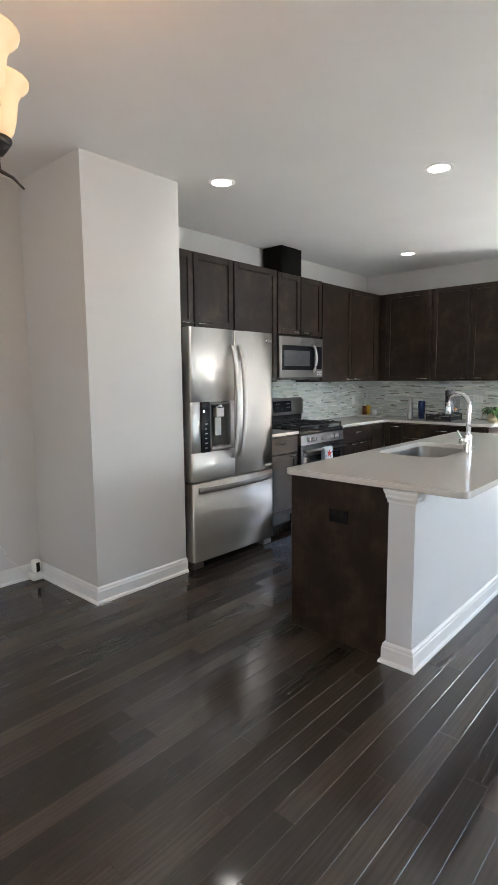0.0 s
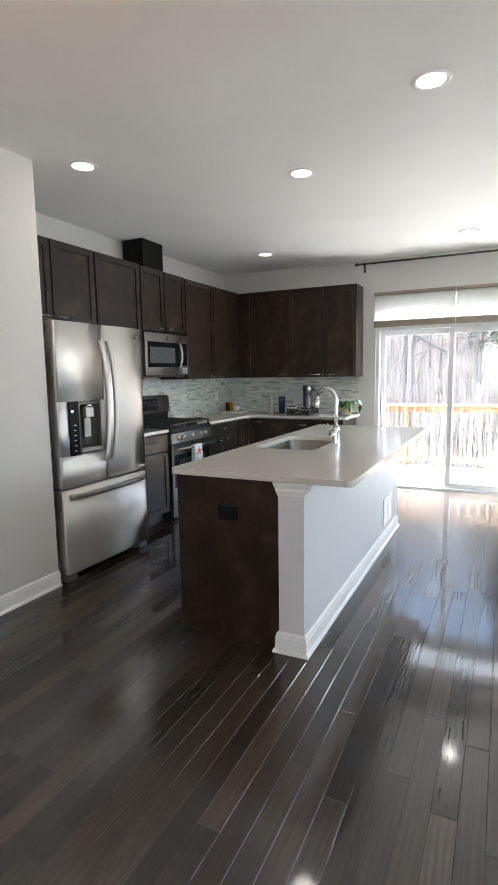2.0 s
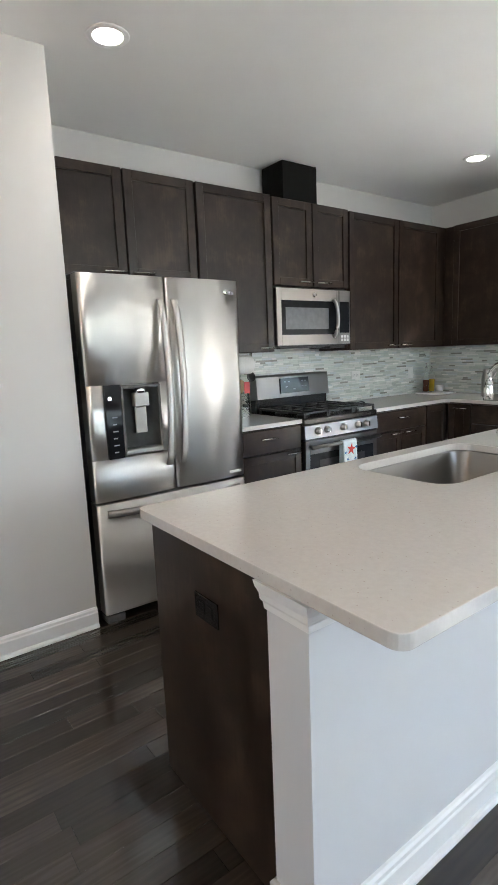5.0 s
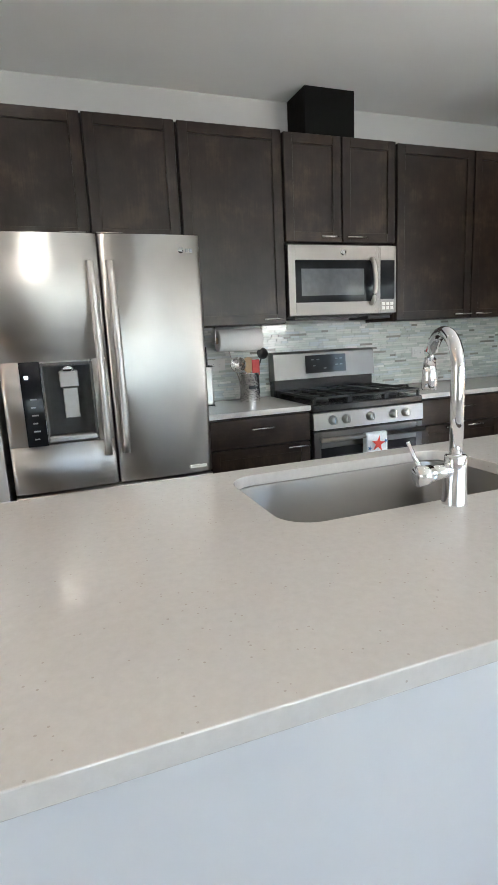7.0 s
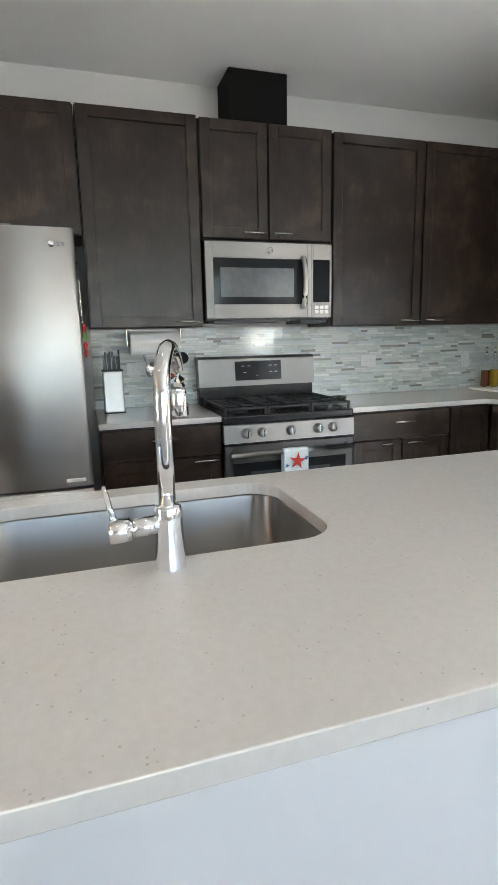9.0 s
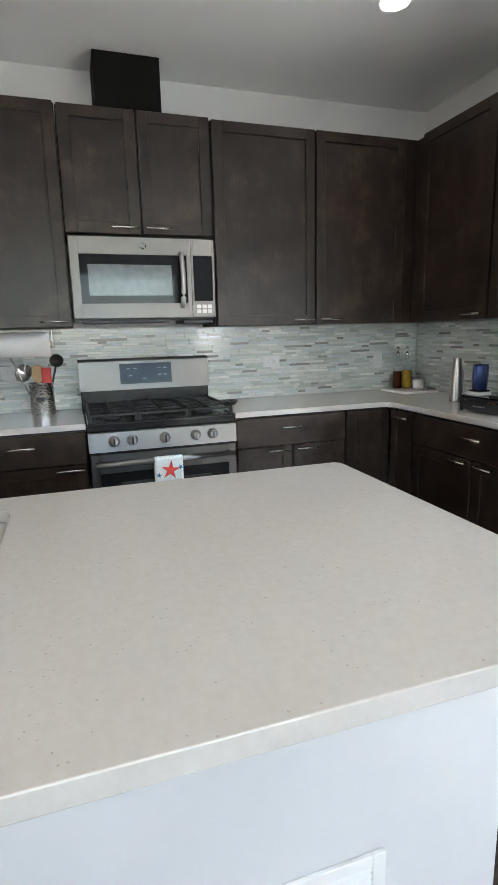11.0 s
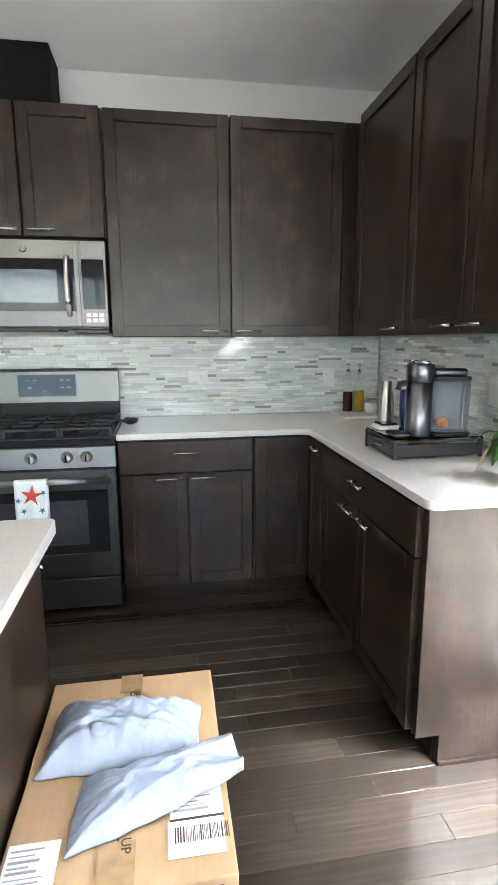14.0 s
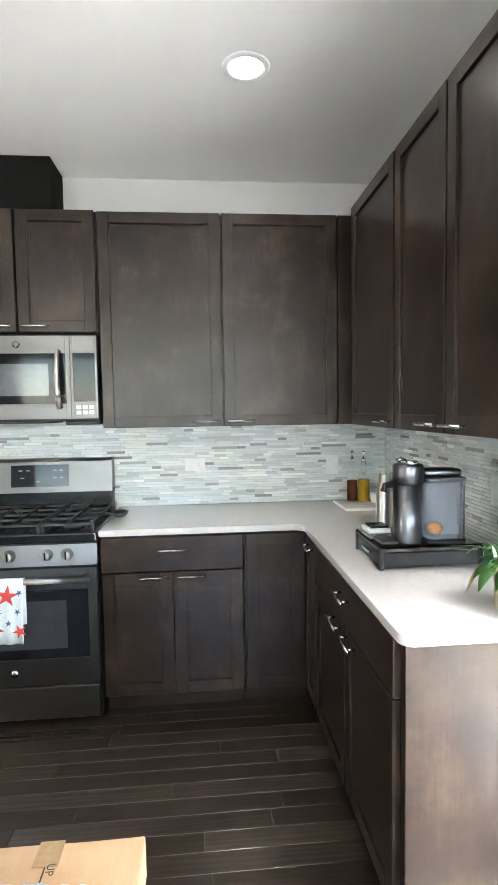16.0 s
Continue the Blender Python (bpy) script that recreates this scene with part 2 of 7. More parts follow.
def solo(name, bm, mat, label, category="", group="", kind="", smooth=False, at=None):
    """A thing or a piece of the setting that is a single mesh."""
    if at is not None:
        for v in bm.verts:
            v.co -= Vector(at)
    ob = new(name, finish(bm, name, mat, smooth))
    if at is not None:
        ob.location = at
    BASE[ob.name] = Vector(at) if at is not None else Vector((0, 0, 0))
    return tagged(ob, label, category, group, kind)


def box(bm, x0, x1, y0, y1, z0, z1, bevel=0.0, seg=1):
    g = bmesh.ops.create_cube(bm, size=1.0)
    vs = g["verts"]
    for v in vs:
        v.co = Vector(((x0 + x1) / 2 + v.co.x * (x1 - x0), (y0 + y1) / 2 + v.co.y * (y1 - y0), (z0 + z1) / 2 + v.co.z * (z1 - z0)))
    if bevel:
        es = list({e for v in vs for e in v.link_edges})
        bmesh.ops.bevel(bm, geom=es, offset=bevel, segments=seg, profile=0.5, affect='EDGES')
    return bm


def B(x0, x1, y0, y1, z0, z1, bevel=0.0, seg=1):
    return box(bmesh.new(), x0, x1, y0, y1, z0, z1, bevel, seg)


def face_box(bm, F, u0, u1, v0, v1, n0, n1, bevel=0.0):
    """A box on a vertical plane F = (axis, place, sign): u runs along the wall, v up, n out of it."""
    ax, p, s = F
    a, b = sorted((p + s * n0, p + s * n1))
    if ax == 'x':
        return box(bm, a, b, u0, u1, v0, v1, bevel)
    return box(bm, u0, u1, a, b, v0, v1, bevel)


def cyl(bm, p0, p1, r0, r1=None, seg=16, caps=True):
    p0, p1 = Vector(p0), Vector(p1)
    d = p1 - p0
    r1 = r0 if r1 is None else r1
    q = d.to_track_quat('Z', 'Y').to_matrix().to_4x4()
    m = Matrix.Translation((p0 + p1) / 2) @ q
    bmesh.ops.create_cone(bm, cap_ends=caps, segments=seg, radius1=r0, radius2=r1, depth=d.length, matrix=m)
    return bm


def C(p0, p1, r0, r1=None, seg=16):
    return cyl(bmesh.new(), p0, p1, r0, r1, seg)


def lathe(bm, prof, centre, seg=24, axis='z'):
    rings = []
    cx, cy, cz = centre
    for r, h in prof:
        ring = []
        for i in range(seg):
            a = 2 * math.pi * i / seg
            if axis == 'z':
                co = (cx + r * math.cos(a), cy + r * math.sin(a), cz + h)
            else:
                co = (cx + h, cy + r * math.cos(a), cz + r * math.sin(a))
            ring.append(bm.verts.new(co))
        rings.append(ring)
    for a, b in zip(rings, rings[1:]):
        for i in range(seg):
            j = (i + 1) % seg
            bm.faces.new((a[i], a[j], b[j], b[i]))
    for ring in (rings[0], rings[-1]):
        try:
            bm.faces.new(ring)
        except ValueError:
            pass
    bmesh.ops.recalc_face_normals(bm, faces=bm.faces)
    return bm


def tube(bm, pts, r, seg=10, taper=None):
    pts = [Vector(p) for p in pts]
    rings = []
    up = Vector((0, 0, 1))
    for i, p in enumerate(pts):
        d = (pts[min(i + 1, len(pts) - 1)] - pts[max(i - 1, 0)]).normalized()
        ref = up if abs(d.dot(up)) < 0.95 else Vector((1, 0, 0))
        a = d.cross(ref).normalized()
        b = d.cross(a).normalized()
        rr = r if taper is None else r * (1 + (taper - 1) * i / (len(pts) - 1))
        rings.append([bm.verts.new(p + rr * (math.cos(2 * math.pi * k / seg) * a + math.sin(2 * math.pi * k / seg) * b)) for k in range(seg)])
    for a, b in zip(rings, rings[1:]):
        for i in range(seg):
            j = (i + 1) % seg
            bm.faces.new((a[i], a[j], b[j], b[i]))
    bm.faces.new(rings[0])
    bm.faces.new(rings[-1])
    bmesh.ops.recalc_face_normals(bm, faces=bm.faces)
    return bm


def prism(bm, outline, z0, z1):
    """An upright prism over a plan outline of (x, y)."""
    lo = [bm.verts.new((x, y, z0)) for x, y in outline]
    hi = [bm.verts.new((x, y, z1)) for x, y in outline]
    n = len(outline)
    for i in range(n):
        j = (i + 1) % n
        bm.faces.new((lo[i], lo[j], hi[j], hi[i]))
    bm.faces.new(hi)
    bm.faces.new(list(reversed(lo)))
    bmesh.ops.recalc_face_normals(bm, faces=bm.faces)
    return bm


def round_rect(x0, x1, y0, y1, r, n=6):
    pts = []
    for cx, cy, a0 in ((x1 - r, y1 - r, 0), (x0 + r, y1 - r, 90), (x0 + r, y0 + r, 180), (x1 - r, y0 + r, 270)):
        for i in range(n + 1):
            a = radians(a0 + 90 * i / n)
            pts.append((cx + r * math.cos(a), cy + r * math.sin(a)))
    return pts


def extrude_profile(bm, prof, F, u0, u1, m0=0.0, m1=0.0):
    """A moulding: profile of (out, up) swept along the wall from u0 to u1; m0, m1 mitre the ends outwards."""
    ax, p, s = F

    def at(u, n, v):
        return (p + s * n, u, v) if ax == 'x' else (u, p + s * n, v)
    a = [bm.verts.new(at(u0 - m0 * n, n, v)) for n, v in prof]
    b = [bm.verts.new(at(u1 + m1 * n, n, v)) for n, v in prof]
    k = len(prof)
    for i in range(k):
        j = (i + 1) % k
        bm.faces.new((a[i], a[j], b[j], b[i]))
    bm.faces.new(a)
    bm.faces.new(list(reversed(b)))
    bmesh.ops.recalc_face_normals(bm, faces=bm.faces)
    return bm


# ---- the large structure ----
CH = 2.73          # ceiling height
XW, YN = -3.585, 6.435   # kitchen's range wall and patio wall
XE, YS = 3.2, -3.3

# patio wall with a door opening, a light above it and a second window
DX0, DX1, DZ1 = -1.545, 0.165, 1.945
TZ0, TZ1 = 2.0, 2.325
WX0, WX1, WZ0, WZ1 = 1.25, 2.45, 0.85, 2.33
bm = bmesh.new()
T = 0.16
for a, b_, c, d in ((XW - T, DX0, 0, CH), (DX0, DX1, DZ1, TZ0), (DX0, DX1, TZ1, CH), (DX1, WX0, 0, CH), (WX0, WX1, 0, WZ0), (WX0, WX1, WZ1, CH), (WX1, XE + T, 0, CH)):
    box(bm, a, b_, YN, YN + T, c, d)
solo("wall_north", bm, WALL, "off-white painted drywall around the patio door", "wall", kind="structure")
solo("wall_west", B(XW - T, XW, 2.474, YN, 0, CH), WALL, "off-white painted drywall behind the range", "wall", kind="structure")
# pantry block beside the refrigerator
PX, PY0, PY1 = -2.80, 1.735, 2.474
solo("wall_pantry", B(XW - T, PX, PY0, PY1, 0, CH), WALL, "off-white painted pantry wall beside the refrigerator", "wall", kind="structure")
solo("wall_dining", B(-3.56 - T, -3.56, YS, PY0, 0, CH), WALL, "off-white painted dining room wall", "wall", kind="structure")
# living-room side, behind the walk
# opening of an added window, placed to light knee wall and kitchen
EW = (2.3, 5.9, 0.8, 2.38)
bm = bmesh.new()
for a, b_, c, d in ((YS, EW[0], 0, CH), (EW[0], EW[1], 0, EW[2]), (EW[0], EW[1], EW[3], CH), (EW[1], YN, 0, CH)):
    box(bm, XE, XE + T, a, b_, c, d)
solo("wall_east", bm, WALL, "off-white painted living room wall", "wall", kind="structure")
SW = (-0.7, 1.5, 0.55, 2.25)
bm = bmesh.new()
for a, b_, c, d in ((-3.56 - T, SW[0], 0, CH), (SW[0], SW[1], 0, SW[2]), (SW[0], SW[1], SW[3], CH), (SW[1], XE + T, 0, CH)):
    box(bm, a, b_, YS - T, YS, c, d)
solo("wall_south", bm, WALL, "off-white painted front wall", "wall", kind="structure")
solo("ceiling", B(XW - T, XE + T, YS - T, YN + T, CH, CH + 0.15), CEIL, "flat painted ceiling", "ceiling", kind="structure")
floor = solo("floor", B(XW - T, XE + T, YS - T, YN + T, -0.12, -0.012), GAP, "dark stained hardwood plank floor", "floor", kind="structure")

# baseboards: a tall flat board with a stepped cap and a shoe
BB = [(0, 0), (0.028, 0), (0.027, 0.010), (0.022, 0.018), (0.016, 0.020), (0.016, 0.078), (0.012, 0.084), (0.012, 0.096), (0.006, 0.104), (0, 0.106)]


def baseboard(F, u0, u1, m0=0.0, m1=0.0):
    return solo("baseboard", extrude_profile(bmesh.new(), BB, F, u0, u1, m0, m1), TRIM, "white painted wooden baseboard", "baseboard", kind="structure")


baseboard(('x', PX, 1), PY0, PY1, 1, 0)
baseboard(('y', PY0, -1), -3.544, PX, 0, 1)
baseboard(('x', -3.56, 1), YS + 0.016, PY0)
baseboard(('y', YN, -1), -1.768, DX0 - 0.07)
baseboard(('y', YN, -1), DX1 + 0.07, XE - 0.016)
baseboard(('x', XE, -1), YS + 0.016, YN)
baseboard(('y', YS, 1), -3.544, XE - 0.016)


# ---- cabinets ----
FW = ('x', -3.24, 1)       # fronts of the wall cabinets on the range wall
FN = ('y', 6.108, -1)      # fronts of the wall cabinets on the patio wall
FBW = ('x', -2.995, 1)     # fronts of the base cabinets
FBN = ('y', 5.838, -1)


def bar_pull(F, u0, u1, v, parent, stand=0.030):
    bm = bmesh.new()
    ax, p, s = F

    def at(u, n):
        return (p + s * n, u, v) if ax == 'x' else (u, p + s * n, v)
    cyl(bm, at(u0, stand), at(u1, stand), 0.0055, seg=12)
    for u in (u0 + 0.02, u1 - 0.02):
        cyl(bm, at(u, 0.0), at(u, stand), 0.0045, seg=10)
    return part("handle", bm, NICKEL, parent, "brushed nickel bar handle", True)


def shaker(F, u0, u1, v0, v1, parent, mat=None, rail=0.055):
    """A shaker door, 20 mm thick, with a recessed flat panel."""
    bm = bmesh.new()
    t, e = 0.020, 0.0015
    face_box(bm, F, u0 + rail - 0.004, u1 - rail + 0.004, v0 + rail - 0.004, v1 - rail + 0.004, -0.0155, t - 0.011)
    d = part("door", bm, mat or WOODZ, parent)
    for name, a, b_, c, f in (("stile", u0, u0 + rail, v0, v1), ("stile", u1 - rail, u1, v0, v1), ("rail", u0 + rail, u1 - rail, v0, v0 + rail), ("rail", u0 + rail, u1 - rail, v1 - rail, v1)):
        bm = bmesh.new()
        face_box(bm, F, a, b_, c, f, -0.0155, t, e)
        part(name, bm, WOODZ if name == "stile" else (WOODY if F[0] == 'x' else WOODX), d)
    return d


def slab(F, u0, u1, v0, v1, parent, mat):
    bm = bmesh.new()
    face_box(bm, F, u0, u1, v0, v1, -0.0155, 0.020, 0.002)
    return part("drawer_front", bm, mat, parent)


def carcass(F, u0, u1, v0, v1, depth, parent, name="body"):
    bm = bmesh.new()
    face_box(bm, F, u0, u1, v0, v1, -depth, -0.016, 0.001)
    return part(name, bm, WOODZ, parent)


def wall_cabinet(F, u0, u1, v0, v1, depth, doors, label):
    """doors: (u0, u1, pull side) with pull side 'l', 'r' or ''."""
    ax, p, s = F
    at = (p, (u0 + u1) / 2, v0) if ax == 'x' else ((u0 + u1) / 2, p, v0)
    w = thing("wall_cabinet", label, "cabinet", at, "espresso wall cabinets")
    carcass(F, u0 + 0.0008, u1 - 0.0008, v0, v1, depth, w)
    for a, b_, side in doors:
        d = shaker(F, a + 0.0055, b_ - 0.0055, v0 + 0.002, v1 - 0.004, w)
        if side:
            F2 = (ax, p + s * 0.020, s)
            L = 0.135
            uu = (b_ - 0.02 - L, b_ - 0.02) if side == 'r' else (a + 0.02, a + 0.02 + L)
            bar_pull(F2, uu[0], uu[1], v0 + 0.028, d)
    return w


UZ0, UZ1 = 1.362, 2.425
wall_cabinet(FW, 2.49, 3.462, 1.832, UZ1 + 0.012, 0.338, [(2.50, 2.985, 'r'), (2.985, 3.46, 'l')], "dark espresso two-door wall cabinet above the refrigerator")
wall_cabinet(FW, 3.464, 4.072, UZ0 + 0.01, UZ1 + 0.012, 0.338, [(3.466, 4.07, 'r')], "tall dark espresso wall cabinet beside the microwave")
wall_cabinet(FW, 4.074, 4.842, 1.838, UZ1 + 0.006, 0.338, [(4.076, 4.456, 'r'), (4.456, 4.84, 'l')], "short dark espresso wall cabinet above the microwave")
wall_cabinet(FW, 4.844, 6.05, UZ0, UZ1, 0.338, [(4.846, 5.454, 'r'), (5.454, 6.048, 'l')], "wide dark espresso two-door wall cabinet above the counter")
filler = solo("cabinet_filler", B(-3.57, -3.236, 6.052, 6.43, UZ0, UZ1), WOODZ, "dark espresso corner filler between wall cabinets", "cabinet filler")
wall_cabinet(FN, -3.232, -2.535, UZ0, UZ1 - 0.004, 0.318, [(-3.12, -2.537, 'r')], "dark espresso corner wall cabinet on the patio wall")
wall_cabinet(FN, -2.533, -1.716, UZ0, UZ1 - 0.004, 0.318, [(-2.531, -2.097, 'r'), (-2.097, -1.718, 'l')], "dark espresso two-door wall cabinet near the patio door")
solo("cabinet_end_panel", B(-1.714, -1.698, 6.098, 6.43, UZ0, UZ1 - 0.004, 0.002), WOODZ, "dark espresso finished side of the wall cabinet", "cabinet panel")
# boxed-in duct above the microwave cabinet
solo("duct_cover", B(-3.57, -3.33, 4.277, 4.613, UZ1 + 0.007, CH - 0.004, 0.002), DUCT, "black box hiding the exhaust duct above the cabinets", "duct cover")

CT = 0.902  # counter top height


def base_cabinet(F, u0, u1, depth, drawers, doors, label):
    """drawers: (u0, u1, v0, v1, pull u0, pull u1, pull v); doors: (u0, u1, v0, v1, pull u0, pull u1, pull v)."""
    ax, p, s = F
    at = (p, (u0 + u1) / 2, 0) if ax == 'x' else ((u0 + u1) / 2, p, 0)
    w = thing("base_cabinet", label, "cabinet", at, "espresso base cabinets")
    carcass(F, u0 + 0.0008, u1 - 0.0008, 0.105, CT - 0.032, depth, w)
    bm = bmesh.new()
    face_box(bm, F, u0 + 0.0008, u1 - 0.0008, 0.0, 0.104, -depth, -0.075)
    part("toe_kick", bm, WOODZ, w)
    F2 = (ax, p + s * 0.020, s)
    for a, b_, c, d, h0, h1, hv in drawers:
        f = slab(F, a + 0.002, b_ - 0.002, c, d, w, WOODY if ax == 'x' else WOODX)
        if h1 > h0:
            bar_pull(F2, h0, h1, hv, f)
    for a, b_, c, d, h0, h1, hv in doors:
        f = shaker(F, a + 0.005, b_ - 0.005, c, d, w)
        if h1 > h0:
            bar_pull(F2, h0, h1, hv, f)
    return w


base_cabinet(FBW, 3.466, 4.085, 0.57, [(3.468, 4.083, 0.700, 0.860, 3.71, 3.845, 0.802)],
             [(3.468, 4.083, 0.11, 0.694, 3.93, 4.065, 0.675)], "dark espresso base cabinet between refrigerator and range")
base_cabinet(FBW, 4.862, 5.526, 0.57, [(4.864, 5.524, 0.700, 0.860, 5.125, 5.26, 0.802)],
             [(4.864, 5.194, 0.11, 0.694, 5.04, 5.175, 0.675), (5.194, 5.524, 0.11, 0.694, 5.213, 5.348, 0.675)], "dark espresso base cabinet with drawer and two doors beside the range")
base_cabinet(FBW, 5.528, 5.836, 0.57, [], [(5.532, 5.822, 0.11, 0.860, 0, 0, 0)], "dark espresso blind corner base cabinet")
base_cabinet(FBN, -2.968, -2.745, 0.58, [], [(-2.962, -2.747, 0.11, 0.860, -2.90, -2.765, 0.825)], "narrow dark espresso corner base cabinet")
base_cabinet(FBN, -2.743, -1.80, 0.58, [(-2.741, -1.802, 0.700, 0.860, -2.33, -2.195, 0.802)],
             [(-2.741, -2.272, 0.11, 0.694, -2.425, -2.29, 0.675), (-2.272, -1.802, 0.11, 0.694, -2.254, -2.119, 0.675)], "dark espresso base cabinet at the end of the counter")
# finished end panel with the toe notch
bm = bmesh.new()
outline = [(5.838, 0.105), (5.918, 0.105), (5.918, 0.0), (6.428, 0.0), (6.428, CT - 0.032), (5.838, CT - 0.032)]
sides = [[bm.verts.new((x, y, z)) for y, z in outline] for x in (-1.799, -1.77)]
for i in range(6):
    j = (i + 1) % 6
    bm.faces.new((sides[0][i], sides[0][j], sides[1][j], sides[1][i]))
bm.faces.new(sides[0])
bm.faces.new(list(reversed(sides[1])))
bmesh.ops.recalc_face_normals(bm, faces=bm.faces)
bmesh.ops.bevel(bm, geom=list(bm.edges), offset=0.0015, segments=1, affect='EDGES')
ep = solo("cabinet_end_panel", bm, WOODZ, "brown stained finished end panel of the base cabinets", "cabinet panel")
solo("trim", B(-1.769, -1.760, 5.918, 6.41, 0.0, 0.014), WOODY, "thin dark shoe strip at the foot of the end panel", "trim", kind="structure")


# ---- countertops ----
def counter(name, outline, label):
    bm = bmesh.new()
    prism(bm, outline, CT - 0.030, CT)
    es = [e for e in bm.edges if abs(e.verts[0].co.z - e.verts[1].co.z) < 1e-6]
    bmesh.ops.bevel(bm, geom=es, offset=0.003, segments=2, profile=0.5, affect='EDGES')
    return solo(name, bm, QUARTZ, label, "countertop")


counter("countertop", [(-3.582, 3.462), (-2.968, 3.462), (-2.968, 4.086), (-3.582, 4.086)], "off-white speckled quartz countertop beside the range")
fillet = [(-2.968 + 0.05 * (1 - math.cos(radians(a))), 5.81 - 0.05 * (1 - math.sin(radians(a)))) for a in range(0, 91, 15)]
tip = [(-1.722 - 0.035 * (1 - math.cos(radians(a))), 5.81 + 0.035 * (1 - math.sin(radians(a)))) for a in range(90, -1, -15)]
counter("countertop", [(-3.582, 4.860), (-2.968, 4.860)] + fillet + tip + [(-1.722, 6.432), (-3.582, 6.432)], "off-white speckled quartz corner countertop")

# ---- island ----
IX0, IX1, IY0, IY1 = -1.727, -0.729, 2.272, 4.821
SX0, SX1, SY0, SY1 = -1.648, -1.216, 3.138, 3.882   # sink opening
ICT = 0.914
isl = thing("kitchen_island", "kitchen island with dark espresso ends and white knee wall", "island", (-1.25, 3.55, 0))
top = bmesh.new()
out = round_rect(IX0, IX1, IY0, IY1, 0.03, 5)
hole = round_rect(SX0, SX1, SY0, SY1, 0.085, 8)


def ring_slab(bm, out, hole, z0, z1):
    lo_o = [bm.verts.new((x, y, z0)) for x, y in out]
    hi_o = [bm.verts.new((x, y, z1)) for x, y in out]
    lo_h = [bm.verts.new((x, y, z0)) for x, y in hole]
    hi_h = [bm.verts.new((x, y, z1)) for x, y in hole]
    for lo, hi in ((lo_o, hi_o), (lo_h, hi_h)):
        n = len(lo)
        for i in range(n):
            j = (i + 1) % n
            bm.faces.new((lo[i], lo[j], hi[j], hi[i]))
    for o, h in ((lo_o, lo_h), (hi_o, hi_h)):
        es = []
        for loop in (o, h):
            for i in range(len(loop)):
                es.append(bm.edges.get((loop[i], loop[(i + 1) % len(loop)])))
        bmesh.ops.triangle_fill(bm, use_beauty=True, use_dissolve=False, edges=es)
    bmesh.ops.recalc_face_normals(bm, faces=bm.faces)


ring_slab(top, out, hole, ICT - 0.032, ICT)
es = [e for e in top.edges if e.is_manifold and e.calc_face_angle(0) > 1.2 and abs(e.verts[0].co.z - e.verts[1].co.z) < 1e-6]
bmesh.ops.bevel(top, geom=es, offset=0.002, segments=2, profile=0.5, affect='EDGES')
solo("island_countertop", top, QUARTZ, "large off-white speckled quartz island countertop with sink cutout", "countertop")
IZ = ICT - 0.033
part("end_panel", B(-1.708, -1.106, 2.31, 2.325, 0.0, IZ, 0.0015), WOODZ, isl, "dark espresso end panel")
part("end_panel", B(-1.708, -1.106, 4.755, 4.775, 0.0, IZ, 0.0015), WOODZ, isl, "dark espresso end panel")
part("cabinet_front", B(-1.704, -1.686, 2.326, 4.754, 0.105, IZ, 0.001), WOODZ, isl)
part("toe_kick", B(-1.60, -1.585, 2.326, 4.754, 0.0, 0.104), WOODZ, isl)
kw = part("knee_wall", B(-1.105, -0.97, 2.29, 4.785, 0.0, IZ), KNEE, isl, "white painted drywall knee wall")
# small crown under the counter at the wall's end
CR = [(0, -0.068), (0.004, -0.068), (0.006, -0.052), (0.011, -0.044), (0.012, -0.030), (0.018, -0.016), (0.021, -0.001), (0, -0.001)]
crown = bmesh.new()
for F, a, b_, m0, m1 in ((('y', 2.2895, -1), -1.105, -0.97, 1, 1), (('x', -0.9695, 1), 2.29, 2.368, 1, 0), (('x', -1.1055, -1), 2.29, 2.304, 1, 0)):
    extrude_profile(crown, [(n, IZ + v) for n, v in CR], F, a, b_, m0, m1)
part("crown_moulding", crown, TRIM, isl, "white moulding under the counter")
bb = bmesh.new()
extrude_profile(bb, BB, ('y', 2.2895, -1), -1.105, -0.97, 1, 1)
extrude_profile(bb, BB, ('x', -0.9695, 1), 2.29, 4.785, 1, 1)
extrude_profile(bb, BB, ('y', 4.7855, 1), -1.105, -0.97, 0, 1)
extrude_profile(bb, BB, ('x', -1.1055, -1), 2.29, 2.304, 1, 0)
part("baseboard", bb, TRIM, isl, "white painted baseboard")

# ---- patio door, blinds and rod ----
FRAMEW = plain("vinyl_white", (0.72, 0.73, 0.74), 0.4, 0.0, 0.04)
BRONZE = plain("rod_bronze", (0.07, 0.062, 0.055), 0.4, 0.6, 0.15)
TAUPE = plain("blind_rail_taupe", (0.30, 0.25, 0.20), 0.55, 0.0, 0.08)


def blind_cloth():
    m, nt, b = nodes("blind_cloth")
    b.inputs["Base Color"].default_value = (0.80, 0.79, 0.77, 1)
    b.inputs["Roughness"].default_value = 0.8
    tr = nt.nodes.new("ShaderNodeBsdfTranslucent")
    tr.inputs["Color"].default_value = (0.80, 0.79, 0.77, 1)
    ms = nt.nodes.new("ShaderNodeMixShader")
    ms.inputs[0].default_value = 0.45
    nt.links.new(b.outputs[0], ms.inputs[1])
    nt.links.new(tr.outputs[0], ms.inputs[2])
    nt.links.new(ms.outputs[0], nt.nodes["Material Output"].inputs["Surface"])
    return m


